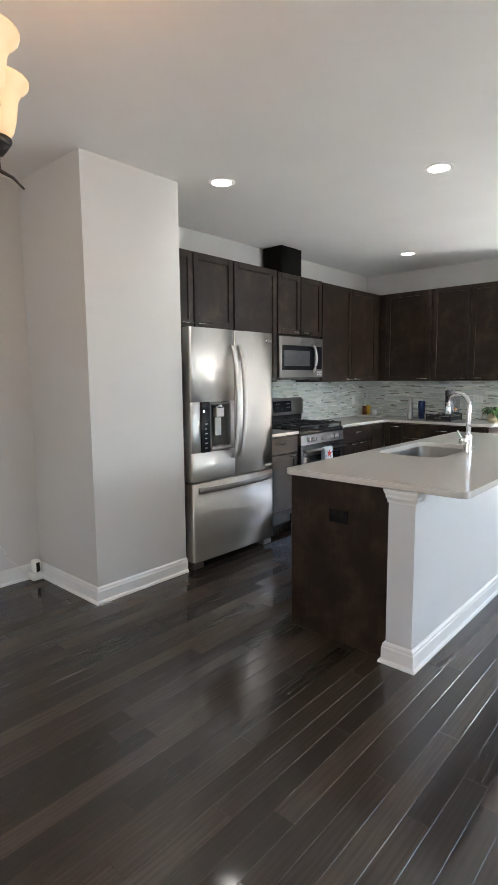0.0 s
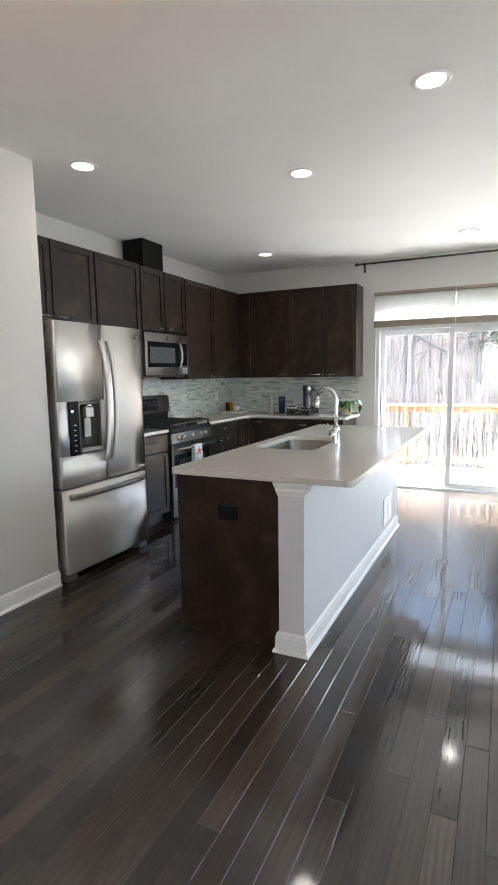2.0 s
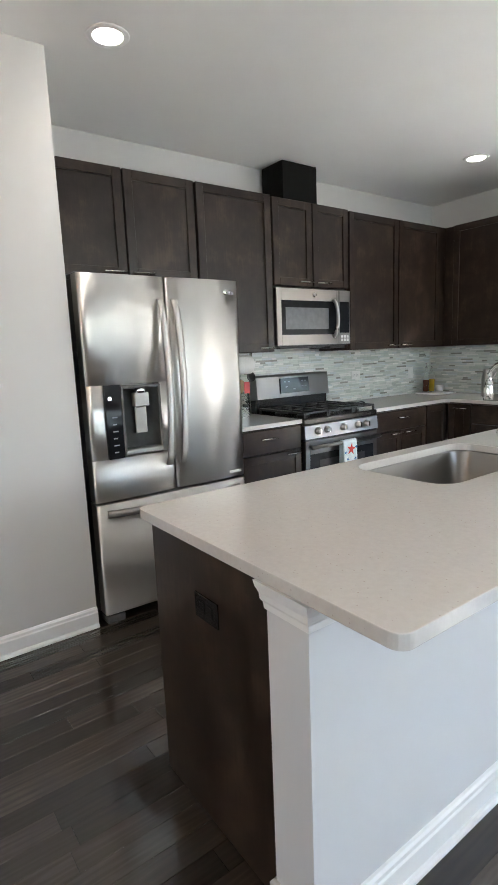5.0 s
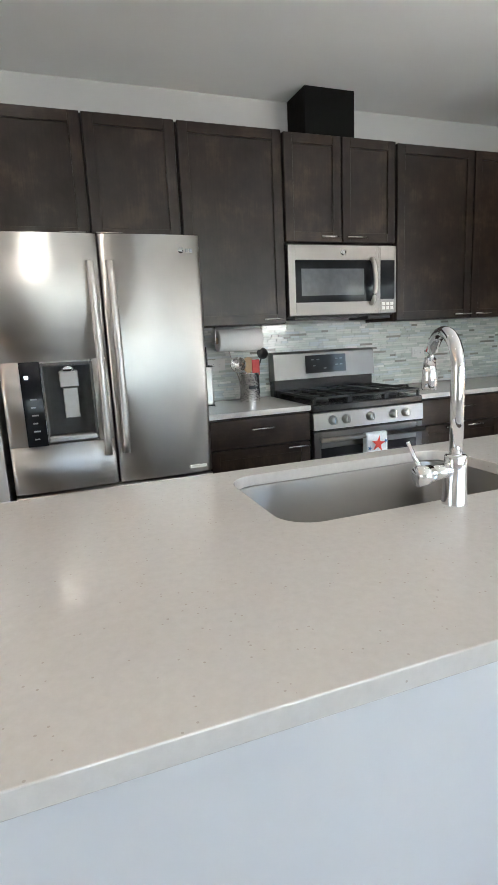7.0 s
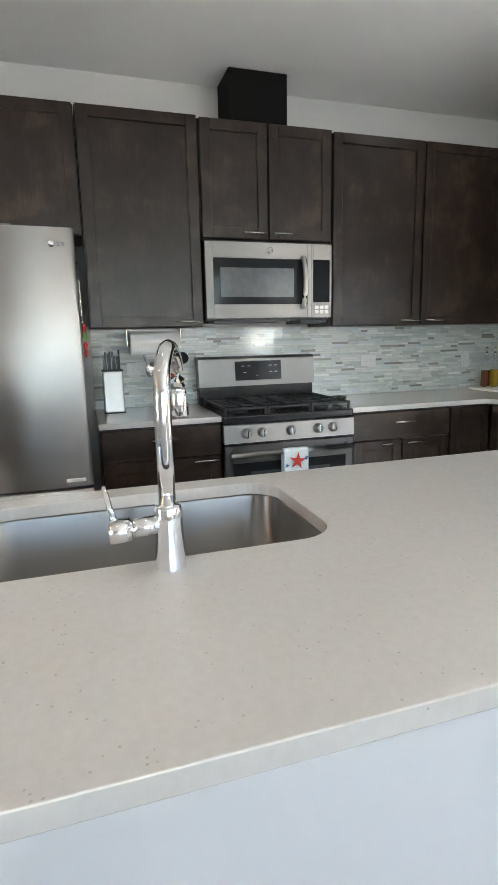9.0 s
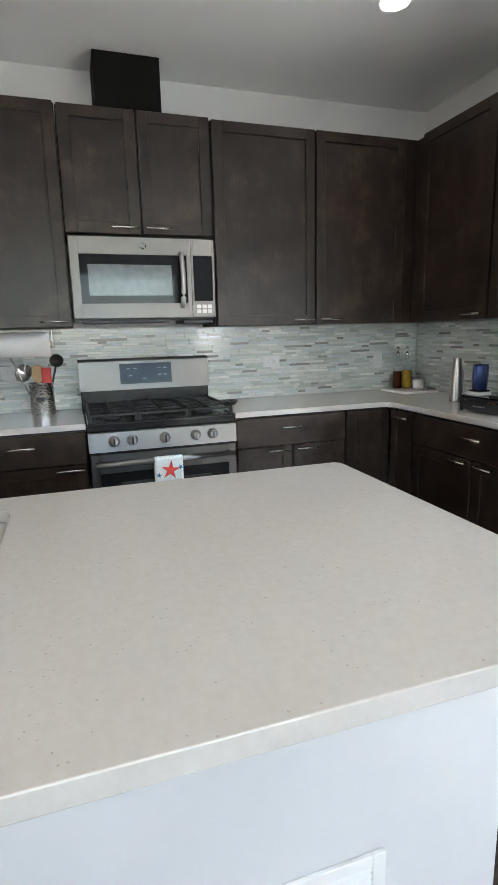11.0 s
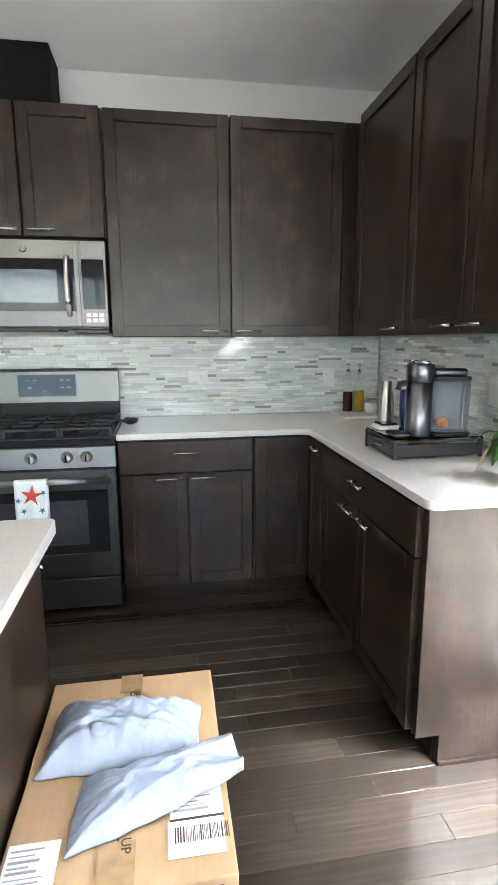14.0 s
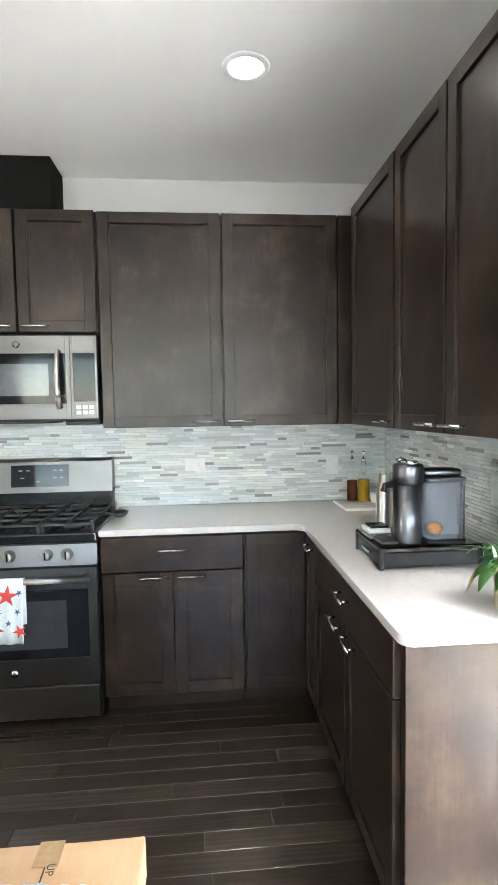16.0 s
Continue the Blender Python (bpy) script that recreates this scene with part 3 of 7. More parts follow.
CLOTH = blind_cloth()
door = thing("door_1", "white vinyl sliding patio door, closed", "patio door", ((DX0 + DX1) / 2, YN + 0.08, 0), kind="structure")
bm = bmesh.new()
y0, y1 = YN + 0.015, YN + 0.13
box(bm, DX0, DX0 + 0.045, y0, y1, 0, DZ1, 0.002)
box(bm, DX1 - 0.045, DX1, y0, y1, 0, DZ1, 0.002)
box(bm, DX0 + 0.045, DX1 - 0.045, y0, y1, DZ1 - 0.045, DZ1, 0.002)
box(bm, DX0 + 0.045, DX1 - 0.045, y0, y1, -0.004, 0.03, 0.002)
part("door_frame", bm, FRAMEW, door)


def sash(x0, x1, yc, parent, w=0.06):
    bm = bmesh.new()
    z0, z1 = 0.032, DZ1 - 0.047
    box(bm, x0, x0 + w, yc - 0.02, yc + 0.02, z0, z1, 0.003)
    box(bm, x1 - w, x1, yc - 0.02, yc + 0.02, z0, z1, 0.003)
    box(bm, x0 + w, x1 - w, yc - 0.02, yc + 0.02, z1 - w, z1, 0.003)
    box(bm, x0 + w, x1 - w, yc - 0.02, yc + 0.02, z0, z0 + w * 1.1, 0.003)
    s = part("door_sash", bm, FRAMEW, parent)
    p = part("pane", B(x0 + w - 0.004, x1 - w + 0.004, yc - 0.004, yc + 0.004, z0 + w, z1 - w), PANE, s, "clear glass pane")
    p.visible_shadow = False
    return s


s1 = sash(DX0 + 0.047, -0.655, YN + 0.095, door)
s2 = sash(-0.715, DX1 - 0.047, YN + 0.050, door)
part("handle", B(-1.478, -1.462, YN + 0.045, YN + 0.074, 0.92, 1.12, 0.004), FRAMEW, s1)
# light over the door
tr_ = thing("window_1", "white framed transom light above the patio door", "window", ((DX0 + DX1) / 2, YN + 0.08, TZ0), kind="structure")
bm = bmesh.new()
box(bm, DX0, DX0 + 0.04, y0, y1, TZ0, TZ1, 0.002)
box(bm, DX1 - 0.04, DX1, y0, y1, TZ0, TZ1, 0.002)
box(bm, DX0 + 0.04, DX1 - 0.04, y0, y1, TZ1 - 0.04, TZ1, 0.002)
box(bm, DX0 + 0.04, DX1 - 0.04, y0, y1, TZ0, TZ0 + 0.04, 0.002)
box(bm, -0.71, -0.66, y0, y1, TZ0 + 0.04, TZ1 - 0.04, 0.002)
part("window_frame", bm, FRAMEW, tr_)
for a, b_ in ((DX0 + 0.04, -0.71), (-0.66, DX1 - 0.04)):
    p = part("pane", B(a, b_, YN + 0.06, YN + 0.068, TZ0 + 0.04, TZ1 - 0.04), PANE, tr_)
    p.visible_shadow = False


def blind(x0, x1, z0, z1, label, n, tilt=0.8):
    bl = thing("window_blind", label, "blind", ((x0 + x1) / 2, YN - 0.03, z0), "window blinds")
    part("head_rail", B(x0, x1, YN - 0.052, YN - 0.003, z1 - 0.035, z1, 0.003), TAUPE, bl, "taupe head rail")
    part("bottom_rail", B(x0, x1, YN - 0.050, YN - 0.008, z0, z0 + 0.075, 0.004), TAUPE, bl, "taupe bottom rail")
    h = (z1 - 0.036 - z0 - 0.076) / n
    for i in range(n):
        zz = z0 + 0.0765 + h * (i + 0.5)
        bm = bmesh.new()
        yc, hw = YN - 0.028, 0.018
        vs = [bm.verts.new(c) for c in ((x0 + 0.004, yc - hw, zz - hw * tilt), (x1 - 0.004, yc - hw, zz - hw * tilt), (x1 - 0.004, yc + hw, zz + hw * tilt), (x0 + 0.004, yc + hw, zz + hw * tilt))]
        f = bm.faces.new(vs)
        r = bmesh.ops.extrude_face_region(bm, geom=[f])
        for v in [g for g in r["geom"] if isinstance(g, bmesh.types.BMVert)]:
            v.co.z += 0.002
        bmesh.ops.recalc_face_normals(bm, faces=bm.faces)
        part("slat", bm, CLOTH, bl)
    for u in (x0 + 0.12, x1 - 0.12):
        part("cord", C((u, YN - 0.050, z0 + 0.06), (u, YN - 0.050, z1 - 0.03), 0.0012, seg=6), CLOTH, bl)
    return bl


blind(-1.56, -0.652, 1.935, 2.34, "half-raised white blind with taupe rails above the patio door", 14)
blind(-0.645, 0.18, 1.935, 2.34, "half-raised white blind with taupe rails above the patio door", 14)
rod = thing("curtain_rod", "dark bronze curtain rod above the patio door", "curtain rod", (-0.69, YN - 0.07, 2.66))
part("rod", C((-1.74, YN - 0.075, 2.675), (0.36, YN - 0.075, 2.675), 0.011), BRONZE, rod, "", True)
for x in (-1.76, 0.38):
    bm = bmesh.new()
    lathe(bm, [(0.004, -0.03), (0.018, -0.02), (0.020, 0.0), (0.012, 0.015), (0.011, 0.03)], (x, YN - 0.075, 2.675), 12, 'x')
    part("finial", bm, BRONZE, rod, "", True)
for x in (-1.685, 0.31):
    bm = bmesh.new()
    box(bm, x - 0.012, x + 0.012, YN - 0.008, YN - 0.001, 2.585, 2.70, 0.002)
    box(bm, x - 0.008, x + 0.008, YN - 0.078, YN - 0.008, 2.655, 2.664)
    box(bm, x - 0.008, x + 0.008, YN - 0.092, YN - 0.058, 2.655, 2.692, 0.003)
    part("bracket", bm, BRONZE, rod)

# windows of the living-room side
def plain_window(name, ax, p, s, u0, u1, v0, v1, label):
    w = thing(name, label, "window", (p, (u0 + u1) / 2, v0) if ax == 'x' else ((u0 + u1) / 2, p, v0), kind="structure")
    F = (ax, p, s)
    bm = bmesh.new()
    m = (u0 + u1) / 2
    for a, b_, c, d in ((u0, u0 + 0.05, v0, v1), (u1 - 0.05, u1, v0, v1), (u0 + 0.05, u1 - 0.05, v0, v0 + 0.05), (u0 + 0.05, u1 - 0.05, v1 - 0.05, v1), (m - 0.025, m + 0.025, v0 + 0.05, v1 - 0.05)):
        face_box(bm, F, a, b_, c, d, 0.02, 0.09, 0.002)
    part("window_frame", bm, FRAMEW, w)
    for a, b_ in ((u0 + 0.05, m - 0.025), (m + 0.025, u1 - 0.05)):
        bm = bmesh.new()
        face_box(bm, F, a, b_, v0 + 0.05, v1 - 0.05, 0.05, 0.056)
        p_ = part("pane", bm, PANE, w)
        p_.visible_shadow = False
    return w


plain_window("window_2", 'y', YN, 1, WX0, WX1, WZ0, WZ1, "white framed living room window")
blind(WX0, WX1, 1.75, 2.36, "half-raised white blind over the living room window", 20)
# unseen side window, added only for its light on the knee wall
plain_window("window_3", 'x', XE, 1, EW[0], EW[1], EW[2], EW[3], "white framed side window, unseen, added to let daylight in")
# front window out of view, added as an opening for more light
plain_window("window_4", 'y', YS, -1, SW[0], SW[1], SW[2], SW[3], "white framed front window, unseen, added for its daylight")

# ---- recessed lights ----
def downlight(x, y, watts):
    d = thing("downlight", "recessed round ceiling light, switched on", "ceiling light", (x, y, CH), "recessed ceiling lights")
    bm = bmesh.new()
    lathe(bm, [(0.062, -0.001), (0.066, -0.006), (0.088, -0.005), (0.092, -0.0005)], (x, y, CH), 32)
    part("trim_ring", bm, TRIM, d, "white trim ring", True)
    part("lens", C((x, y, CH - 0.0045), (x, y, CH - 0.0015), 0.064, seg=32), LIGHTD, d, "glowing white lens")
    lamp = bpy.data.lights.new("downlight_lamp", 'AREA')
    lamp.shape, lamp.size, lamp.energy, lamp.color, lamp.spread = 'DISK', 0.12, watts, (1.0, 0.965, 0.91), radians(115)
    ob = new("downlight_lamp", lamp)
    ob.matrix_world = look((x, y, CH - 0.012), (x, y, 0))


for x, y in ((-2.585, 2.68), (-1.40, 3.45), (-2.59, 5.535), (-0.483, 2.66), (-0.49, 5.60)):
    downlight(x, y, 0.13)

# ---- refrigerator ----
FY0, FY1, FXB, FXF, FT = 2.505, 3.417, -3.52, -2.735, 1.772
fr = thing("refrigerator", "stainless steel french-door refrigerator with water dispenser", "refrigerator", (-3.1, 2.96, 0))
part("cabinet_body", B(FXB, -2.828, FY0 + 0.004, FY1 - 0.004, 0.045, FT - 0.012, 0.006), GREYSIDE, fr, "grey painted steel body")
part("kick_grille", B(-2.90, -2.815, FY0 + 0.03, FY1 - 0.03, 0.018, 0.07, 0.004), GREYSIDE, fr)
for y in (FY0 + 0.06, FY1 - 0.06):
    part("foot", B(-2.86, -2.76, y - 0.05, y + 0.05, 0.0, 0.045, 0.01, 2), GREYSIDE, fr)
for y in (FY0 + 0.05, FY1 - 0.05):
    part("hinge_cover", B(-2.92, -2.80, y - 0.04, y + 0.04, FT - 0.012, FT + 0.012, 0.006), GREYSIDE, fr)
FZS = 0.655  # seam over the freezer drawer


def curved_panel(bm, y0, y1, z0, z1, xb, xf, bulge, part_of=None, n=16, edge=0.012):
    """A door whose face bows gently outwards, with rounded upright edges; part_of: the stretch of it to build."""
    ya, yb = part_of or (y0, y1)

    def face_x(u):
        e = min(u - y0, y1 - u)
        drop = edge * (1 - math.sqrt(max(0, 1 - (1 - min(e / 0.025, 1)) ** 2)))
        f = (u - y0) / (y1 - y0)
        return xf + bulge * (1 - (2 * f - 1) ** 2) - drop
    us = {ya + (yb - ya) * i / n for i in range(n + 1)}
    us |= {u for u in (y0 + 0.002, y0 + 0.005, y0 + 0.01, y0 + 0.017, y1 - 0.017, y1 - 0.01, y1 - 0.005, y1 - 0.002) if ya < u < yb}
    pts = [(xb, ya)] + [(face_x(u), u) for u in sorted(us)] + [(xb, yb)]
    prism(bm, pts, z0, z1)
    for f in bm.faces:
        f.smooth = abs(f.normal.z) < 0.5 and f.normal.x > 0.2
    return bm


DH0, DH1, DZ_0, DZ_1 = 2.668, 2.885, 0.885, 1.235   # dispenser recess
ym = 2.960
ld = bmesh.new()
DP0 = 2.583
for span, zz0, zz1 in ((None, DZ_1 + 0.008, FT), (None, FZS + 0.006, DZ_0 - 0.010), ((FY0, DP0), DZ_0 - 0.010, DZ_1 + 0.008), ((DH1, ym - 0.003), DZ_0 - 0.010, DZ_1 + 0.008)):
    curved_panel(ld, FY0, ym - 0.003, zz0, zz1, -2.826, FXF - 0.010, 0.012, span)
box(ld, -2.826, -2.815, DP0, DH1, DZ_0 - 0.010, DZ_1 + 0.008)
left = part("door_left", ld, STEELZ, fr, "brushed stainless door")
rd = bmesh.new()
curved_panel(rd, ym + 0.003, FY1, FZS + 0.006, FT, -2.826, FXF - 0.010, 0.012)
right = part("door_right", rd, STEELZ, fr, "brushed stainless door")
fd = bmesh.new()
curved_panel(fd, FY0, FY1, 0.062, FZS - 0.008, -2.826, FXF - 0.008, 0.012)
freezer = part("freezer_drawer", fd, STEELZ, fr, "brushed stainless freezer drawer")
# dispenser, set proud of the door with a deep hollow
bz = bmesh.new()
x_f = FXF + 0.008
for a, b_, c, d in ((DH0, DH0 + 0.012, DZ_0, DZ_1), (DH1 - 0.012, DH1, DZ_0, DZ_1), (DH0 + 0.012, DH1 - 0.012, DZ_1 - 0.012, DZ_1)):
    box(bz, x_f - 0.03, x_f + 0.004, a, b_, c, d, 0.002)
disp = part("dispenser_surround", bz, GREYSIDE, left, "steel dispenser surround")
HOLLOW = plain("dispenser_hollow", (0.22, 0.215, 0.205), 0.4, 0.0, 0.1)
DISPM = plain("dispenser_metal", (0.36, 0.35, 0.33), 0.45, 0.4, 0.06)
hb = bmesh.new()
N = 12
back = []
for i in range(N + 1):
    f = i / N
    y = DH0 + 0.012 + (DH1 - DH0 - 0.024) * f
    x = x_f - 0.012 - 0.058 * math.sin(math.pi * f) ** 0.5
    back.append((hb.verts.new((x, y, DZ_0 + 0.004)), hb.verts.new((x, y, DZ_1 - 0.013))))
for p_, q_ in zip(back, back[1:]):
    hb.faces.new((p_[0], q_[0], q_[1], p_[1]))
bmesh.ops.solidify(hb, geom=list(hb.faces), thickness=0.002)
part("hollow", hb, HOLLOW, disp, "grey metallic dispenser recess", True)
part("ceiling_plate", B(x_f - 0.07, x_f - 0.004, DH0 + 0.012, DH1 - 0.012, DZ_1 - 0.016, DZ_1 - 0.0125), BLACKPL, disp)
part("tray", B(x_f - 0.055, x_f + 0.016, DH0 + 0.004, DH1 - 0.004, DZ_0, DZ_0 + 0.028, 0.006), STEELY, disp, "steel drip tray")
part("control_strip", B(x_f - 0.07, x_f + 0.0045, 2.583, DH0 - 0.001, DZ_0 - 0.01, DZ_1 + 0.008, 0.002), BLACKGL, disp, "black glass control strip")
part("water_spout", B(x_f - 0.045, x_f - 0.002, 2.742, 2.822, 1.125, 1.195, 0.004), DISPM, disp)
part("spout_cap", C((x_f - 0.022, 2.782, 1.195), (x_f - 0.022, 2.782, 1.219), 0.034, 0.026, 20), CHROME, disp, "", True)
part("paddle", B(x_f - 0.040, x_f - 0.030, 2.752, 2.815, 0.985, 1.120, 0.003), DISPM, disp)
for i in range(6):
    part("control_mark", B(x_f + 0.0046, x_f + 0.0052, 2.613, 2.640 if i % 2 else 2.634, 0.905 + i * 0.035, 0.911 + i * 0.035), LINE, disp)
part("control_mark", B(x_f + 0.0046, x_f + 0.0052, 2.60, 2.615, 1.17, 1.184), glow("display_white", (0.8, 0.9, 1.0), 1.2), disp, "lit display icon")


def bow_handle(y, z0, z1, out, parent):
    """A flat-faced bow handle on a fridge door."""
    bm = bmesh.new()
    N = 18
    rings = []
    for i in range(N + 1):
        f = i / N
        z = z0 + (z1 - z0) * f
        bowx = FXF + 0.004 + out * (math.sin(math.pi * f) ** 0.55)
        w, t = 0.0165, 0.011
        rings.append([bm.verts.new((bowx + dx, y + dy, z)) for dx, dy in ((-t, -w), (-t, w), (t * 0.4, w), (t, w * 0.4), (t, -w * 0.4), (t * 0.4, -w))])
    for a, b_ in zip(rings, rings[1:]):
        for i in range(6):
            j = (i + 1) % 6
            bm.faces.new((a[i], a[j], b_[j], b_[i]))
    bm.faces.new(rings[0]); bm.faces.new(rings[-1])
    bmesh.ops.recalc_face_normals(bm, faces=bm.faces)
    return part("handle", bm, STEELZ, parent, "bowed stainless handle", True)


bow_handle(ym - 0.040, 0.80, 1.66, 0.055, left)
bow_handle(ym + 0.042, 0.80, 1.66, 0.055, right)
bm = bmesh.new()
N, rings = 20, []
for i in range(N + 1):
    f = i / N
    y = FY0 + 0.05 + (FY1 - FY0 - 0.10) * f
    bx = FXF + 0.002 + 0.052 * (math.sin(math.pi * f) ** 0.5)
    rings.append([bm.verts.new((bx + dx, y, 0.598 + dz)) for dx, dz in ((-0.011, -0.018), (-0.011, 0.018), (0.005, 0.018), (0.011, 0.008), (0.011, -0.008), (0.005, -0.018))])
for a, b_ in zip(rings, rings[1:]):
    for i in range(6):
        j = (i + 1) % 6
        bm.faces.new((a[i], a[j], b_[j], b_[i]))
bm.faces.new(rings[0]); bm.faces.new(rings[-1])
bmesh.ops.recalc_face_normals(bm, faces=bm.faces)
part("handle", bm, STEELY, freezer, "bowed stainless handle", True)
part("badge", B(FXF - 0.004, FXF + 0.001, 3.30, 3.385, 0.683, 0.700, 0.002), WHITEPL, right, "small white badge")
bm = C((FXF - 0.003, 3.325, 1.705), (FXF + 0.0035, 3.325, 1.705), 0.013, seg=20)
part("badge", bm, CHROME, right, "small round maker's badge", True)
for u in (3.347, 3.365):
    part("badge", B(FXF - 0.006, FXF + 0.001, u, u + 0.012, 1.697, 1.713), LINE, right)

# ---- microwave ----
MY0, MY1, MXF, MZ0, MZ1 = 4.082, 4.834, -3.205, 1.402, 1.820
mw = thing("microwave", "stainless over-the-range microwave mounted under the cabinet", "microwave", (-3.4, 4.46, MZ0))
part("body", B(-3.57, MXF - 0.04, MY0 + 0.002, MY1 - 0.002, MZ0, MZ1 + 0.012, 0.003), BLACKPL, mw, "black body")
split = 4.705
bm = bmesh.new()
y0, y1, z0, z1 = MY0, split - 0.0015, MZ0 + 0.012, MZ1
for a, b_, c, d in ((y0, y0 + 0.045, z0, z1), (y1 - 0.022, y1, z0, z1), (y0 + 0.045, y1 - 0.022, z0, z0 + 0.075), (y0 + 0.045, y1 - 0.022, z1 - 0.085, z1)):
    box(bm, MXF - 0.038, MXF, a, b_, c, d, 0.0015)
mdoor = part("door", bm, STEELY, mw, "stainless door surround")
part("window", B(MXF - 0.030, MXF - 0.003, y0 + 0.043, y1 - 0.020, z0 + 0.073, z1 - 0.083), BLACKGL, mdoor, "dark glass window")
part("window_mesh", B(MXF - 0.0029, MXF - 0.0024, y0 + 0.085, y1 - 0.105, z0 + 0.115, z1 - 0.135), plain("mesh_grey", (0.10, 0.105, 0.11), 0.12), mdoor, "grey window mesh")
bm = bmesh.new()
pts = [(MXF + 0.004 + 0.045 * math.sin(math.pi * i / 12) ** 0.6, split - 0.055, z0 + 0.055 + (z1 - z0 - 0.13) * i / 12) for i in range(13)]
tube(bm, pts, 0.013, 10)
part("handle", bm, STEELZ, mdoor, "bowed stainless handle", True)
bm = bmesh.new()
for a, b_, c, d in ((split, split + 0.012, z0, z1), (MY1 - 0.012, MY1, z0, z1), (split + 0.012, MY1 - 0.012, z0, z0 + 0.085), (split + 0.012, MY1 - 0.012, z1 - 0.085, z1)):
    box(bm, MXF - 0.038, MXF, a, b_, c, d, 0.0015)
ctl = part("control_panel", bm, STEELY, mw, "stainless control panel")
part("keypad", B(MXF - 0.03, MXF - 0.002, split + 0.010, MY1 - 0.010, z0 + 0.083, z1 - 0.083), BLACKGL, ctl, "black glass keypad")
for r in range(2):
    for c in range(3):
        part("button", B(MXF - 0.001, MXF + 0.003, split + 0.022 + c * 0.031, split + 0.046 + c * 0.031, z0 + 0.020 + r * 0.026, z0 + 0.040 + r * 0.026, 0.002), WHITEPL, ctl)
part("badge", C((MXF - 0.002, 4.452, MZ1 - 0.042), (MXF + 0.003, 4.452, MZ1 - 0.042), 0.017, seg=24), CHROME, mdoor, "round chrome badge", True)
part("badge_ring", C((MXF + 0.003, 4.452, MZ1 - 0.042), (MXF + 0.0036, 4.452, MZ1 - 0.042), 0.012, seg=20), LINE, mdoor)
part("vent_slot", B(-3.50, -3.24, MY0 + 0.05, MY1 - 0.25, MZ0 - 0.010, MZ0 - 0.0005), BLACKPL, mw)
part("light_cover", B(-3.50, -3.26, 4.66, 4.83, MZ0 - 0.020, MZ0 - 0.0005, 0.003), BLACKPL, mw)

# ---- gas range ----
RY0, RY1, RXF = 4.092, 4.854, -2.955
rg = thing("gas_range", "freestanding stainless and black gas range", "range", (-3.25, 4.47, 0))
part("body", B(-3.55, RXF - 0.03, RY0, RY1, 0.02, 0.885, 0.003), ENAMEL, rg, "black enamel body")
part("storage_drawer", B(RXF - 0.030, RXF + 0.004, RY0 + 0.006, RY1 - 0.006, 0.035, 0.188, 0.004), STEELREFL, rg, "stainless drawer with dark reflections in its colour")
bm = bmesh.new()
z0, z1, y0, y1 = 0.198, 0.742, RY0 + 0.004, RY1 - 0.004
for a, b_, c, d in ((y0, y0 + 0.042, z0, z1), (y1 - 0.042, y1, z0, z1), (y0 + 0.042, y1 - 0.042, z0, z0 + 0.125), (y0 + 0.042, y1 - 0.042, z1 - 0.10, z1)):
    box(bm, RXF - 0.030, RXF + 0.006, a, b_, c, d, 0.002)
od = part("oven_door", bm, STEELREFL, rg, "stainless oven door")
part("oven_window", B(RXF - 0.03, RXF + 0.0035, y0 + 0.040, y1 - 0.040, z0 + 0.123, z1 - 0.098), BLACKGL, od, "black oven glass")
part("window_mesh", B(RXF + 0.0036, RXF + 0.0041, y0 + 0.14, y1 - 0.14, z0 + 0.17, z1 - 0.15), plain("oven_glass_grey", (0.045, 0.046, 0.05), 0.08), od, "inner oven window")
bm = bmesh.new()
cyl(bm, (RXF + 0.055, y0 + 0.02, 0.700), (RXF + 0.055, y1 - 0.02, 0.700), 0.0135, seg=16)
for y in (y0 + 0.045, y1 - 0.045):
    cyl(bm, (RXF + 0.003, y, 0.700), (RXF + 0.055, y, 0.700), 0.011, seg=12)
part("handle", bm, STEELY, od, "round stainless oven handle", True)
part("badge", C((RXF + 0.005, 4.47, 0.258), (RXF + 0.009, 4.47, 0.258), 0.018, seg=20), CHROME, od, "", True)
# front fascia leans back a little
bm = bmesh.new()
prof = [(-0.045, 0.754), (0.012, 0.754), (0.004, 0.850), (-0.045, 0.850)]
a = [bm.verts.new((RXF + n_, RY0, v)) for n_, v in prof]
b_ = [bm.verts.new((RXF + n_, RY1, v)) for n_, v in prof]
for i in range(4):
    j = (i + 1) % 4
    bm.faces.new((a[i], a[j], b_[j], b_[i]))
bm.faces.new(a); bm.faces.new(list(reversed(b_)))
bmesh.ops.recalc_face_normals(bm, faces=bm.faces)
fas = part("control_fascia", bm, STEELY, rg, "stainless control fascia")
for y in (4.215, 4.305, 4.470, 4.632, 4.722):
    bm = bmesh.new()
    lathe(bm, [(0.028, 0.0), (0.028, 0.006), (0.022, 0.010), (0.020, 0.028), (0.017, 0.031), (0.001, 0.032)], (RXF + 0.007, y, 0.806), 24, 'x')
    k = part("knob", bm, STEELDK, fas, "stainless burner knob", True)
    part("pointer", B(RXF + 0.030, RXF + 0.044, y - 0.004, y + 0.004, 0.788, 0.826, 0.002), CHROME, k)
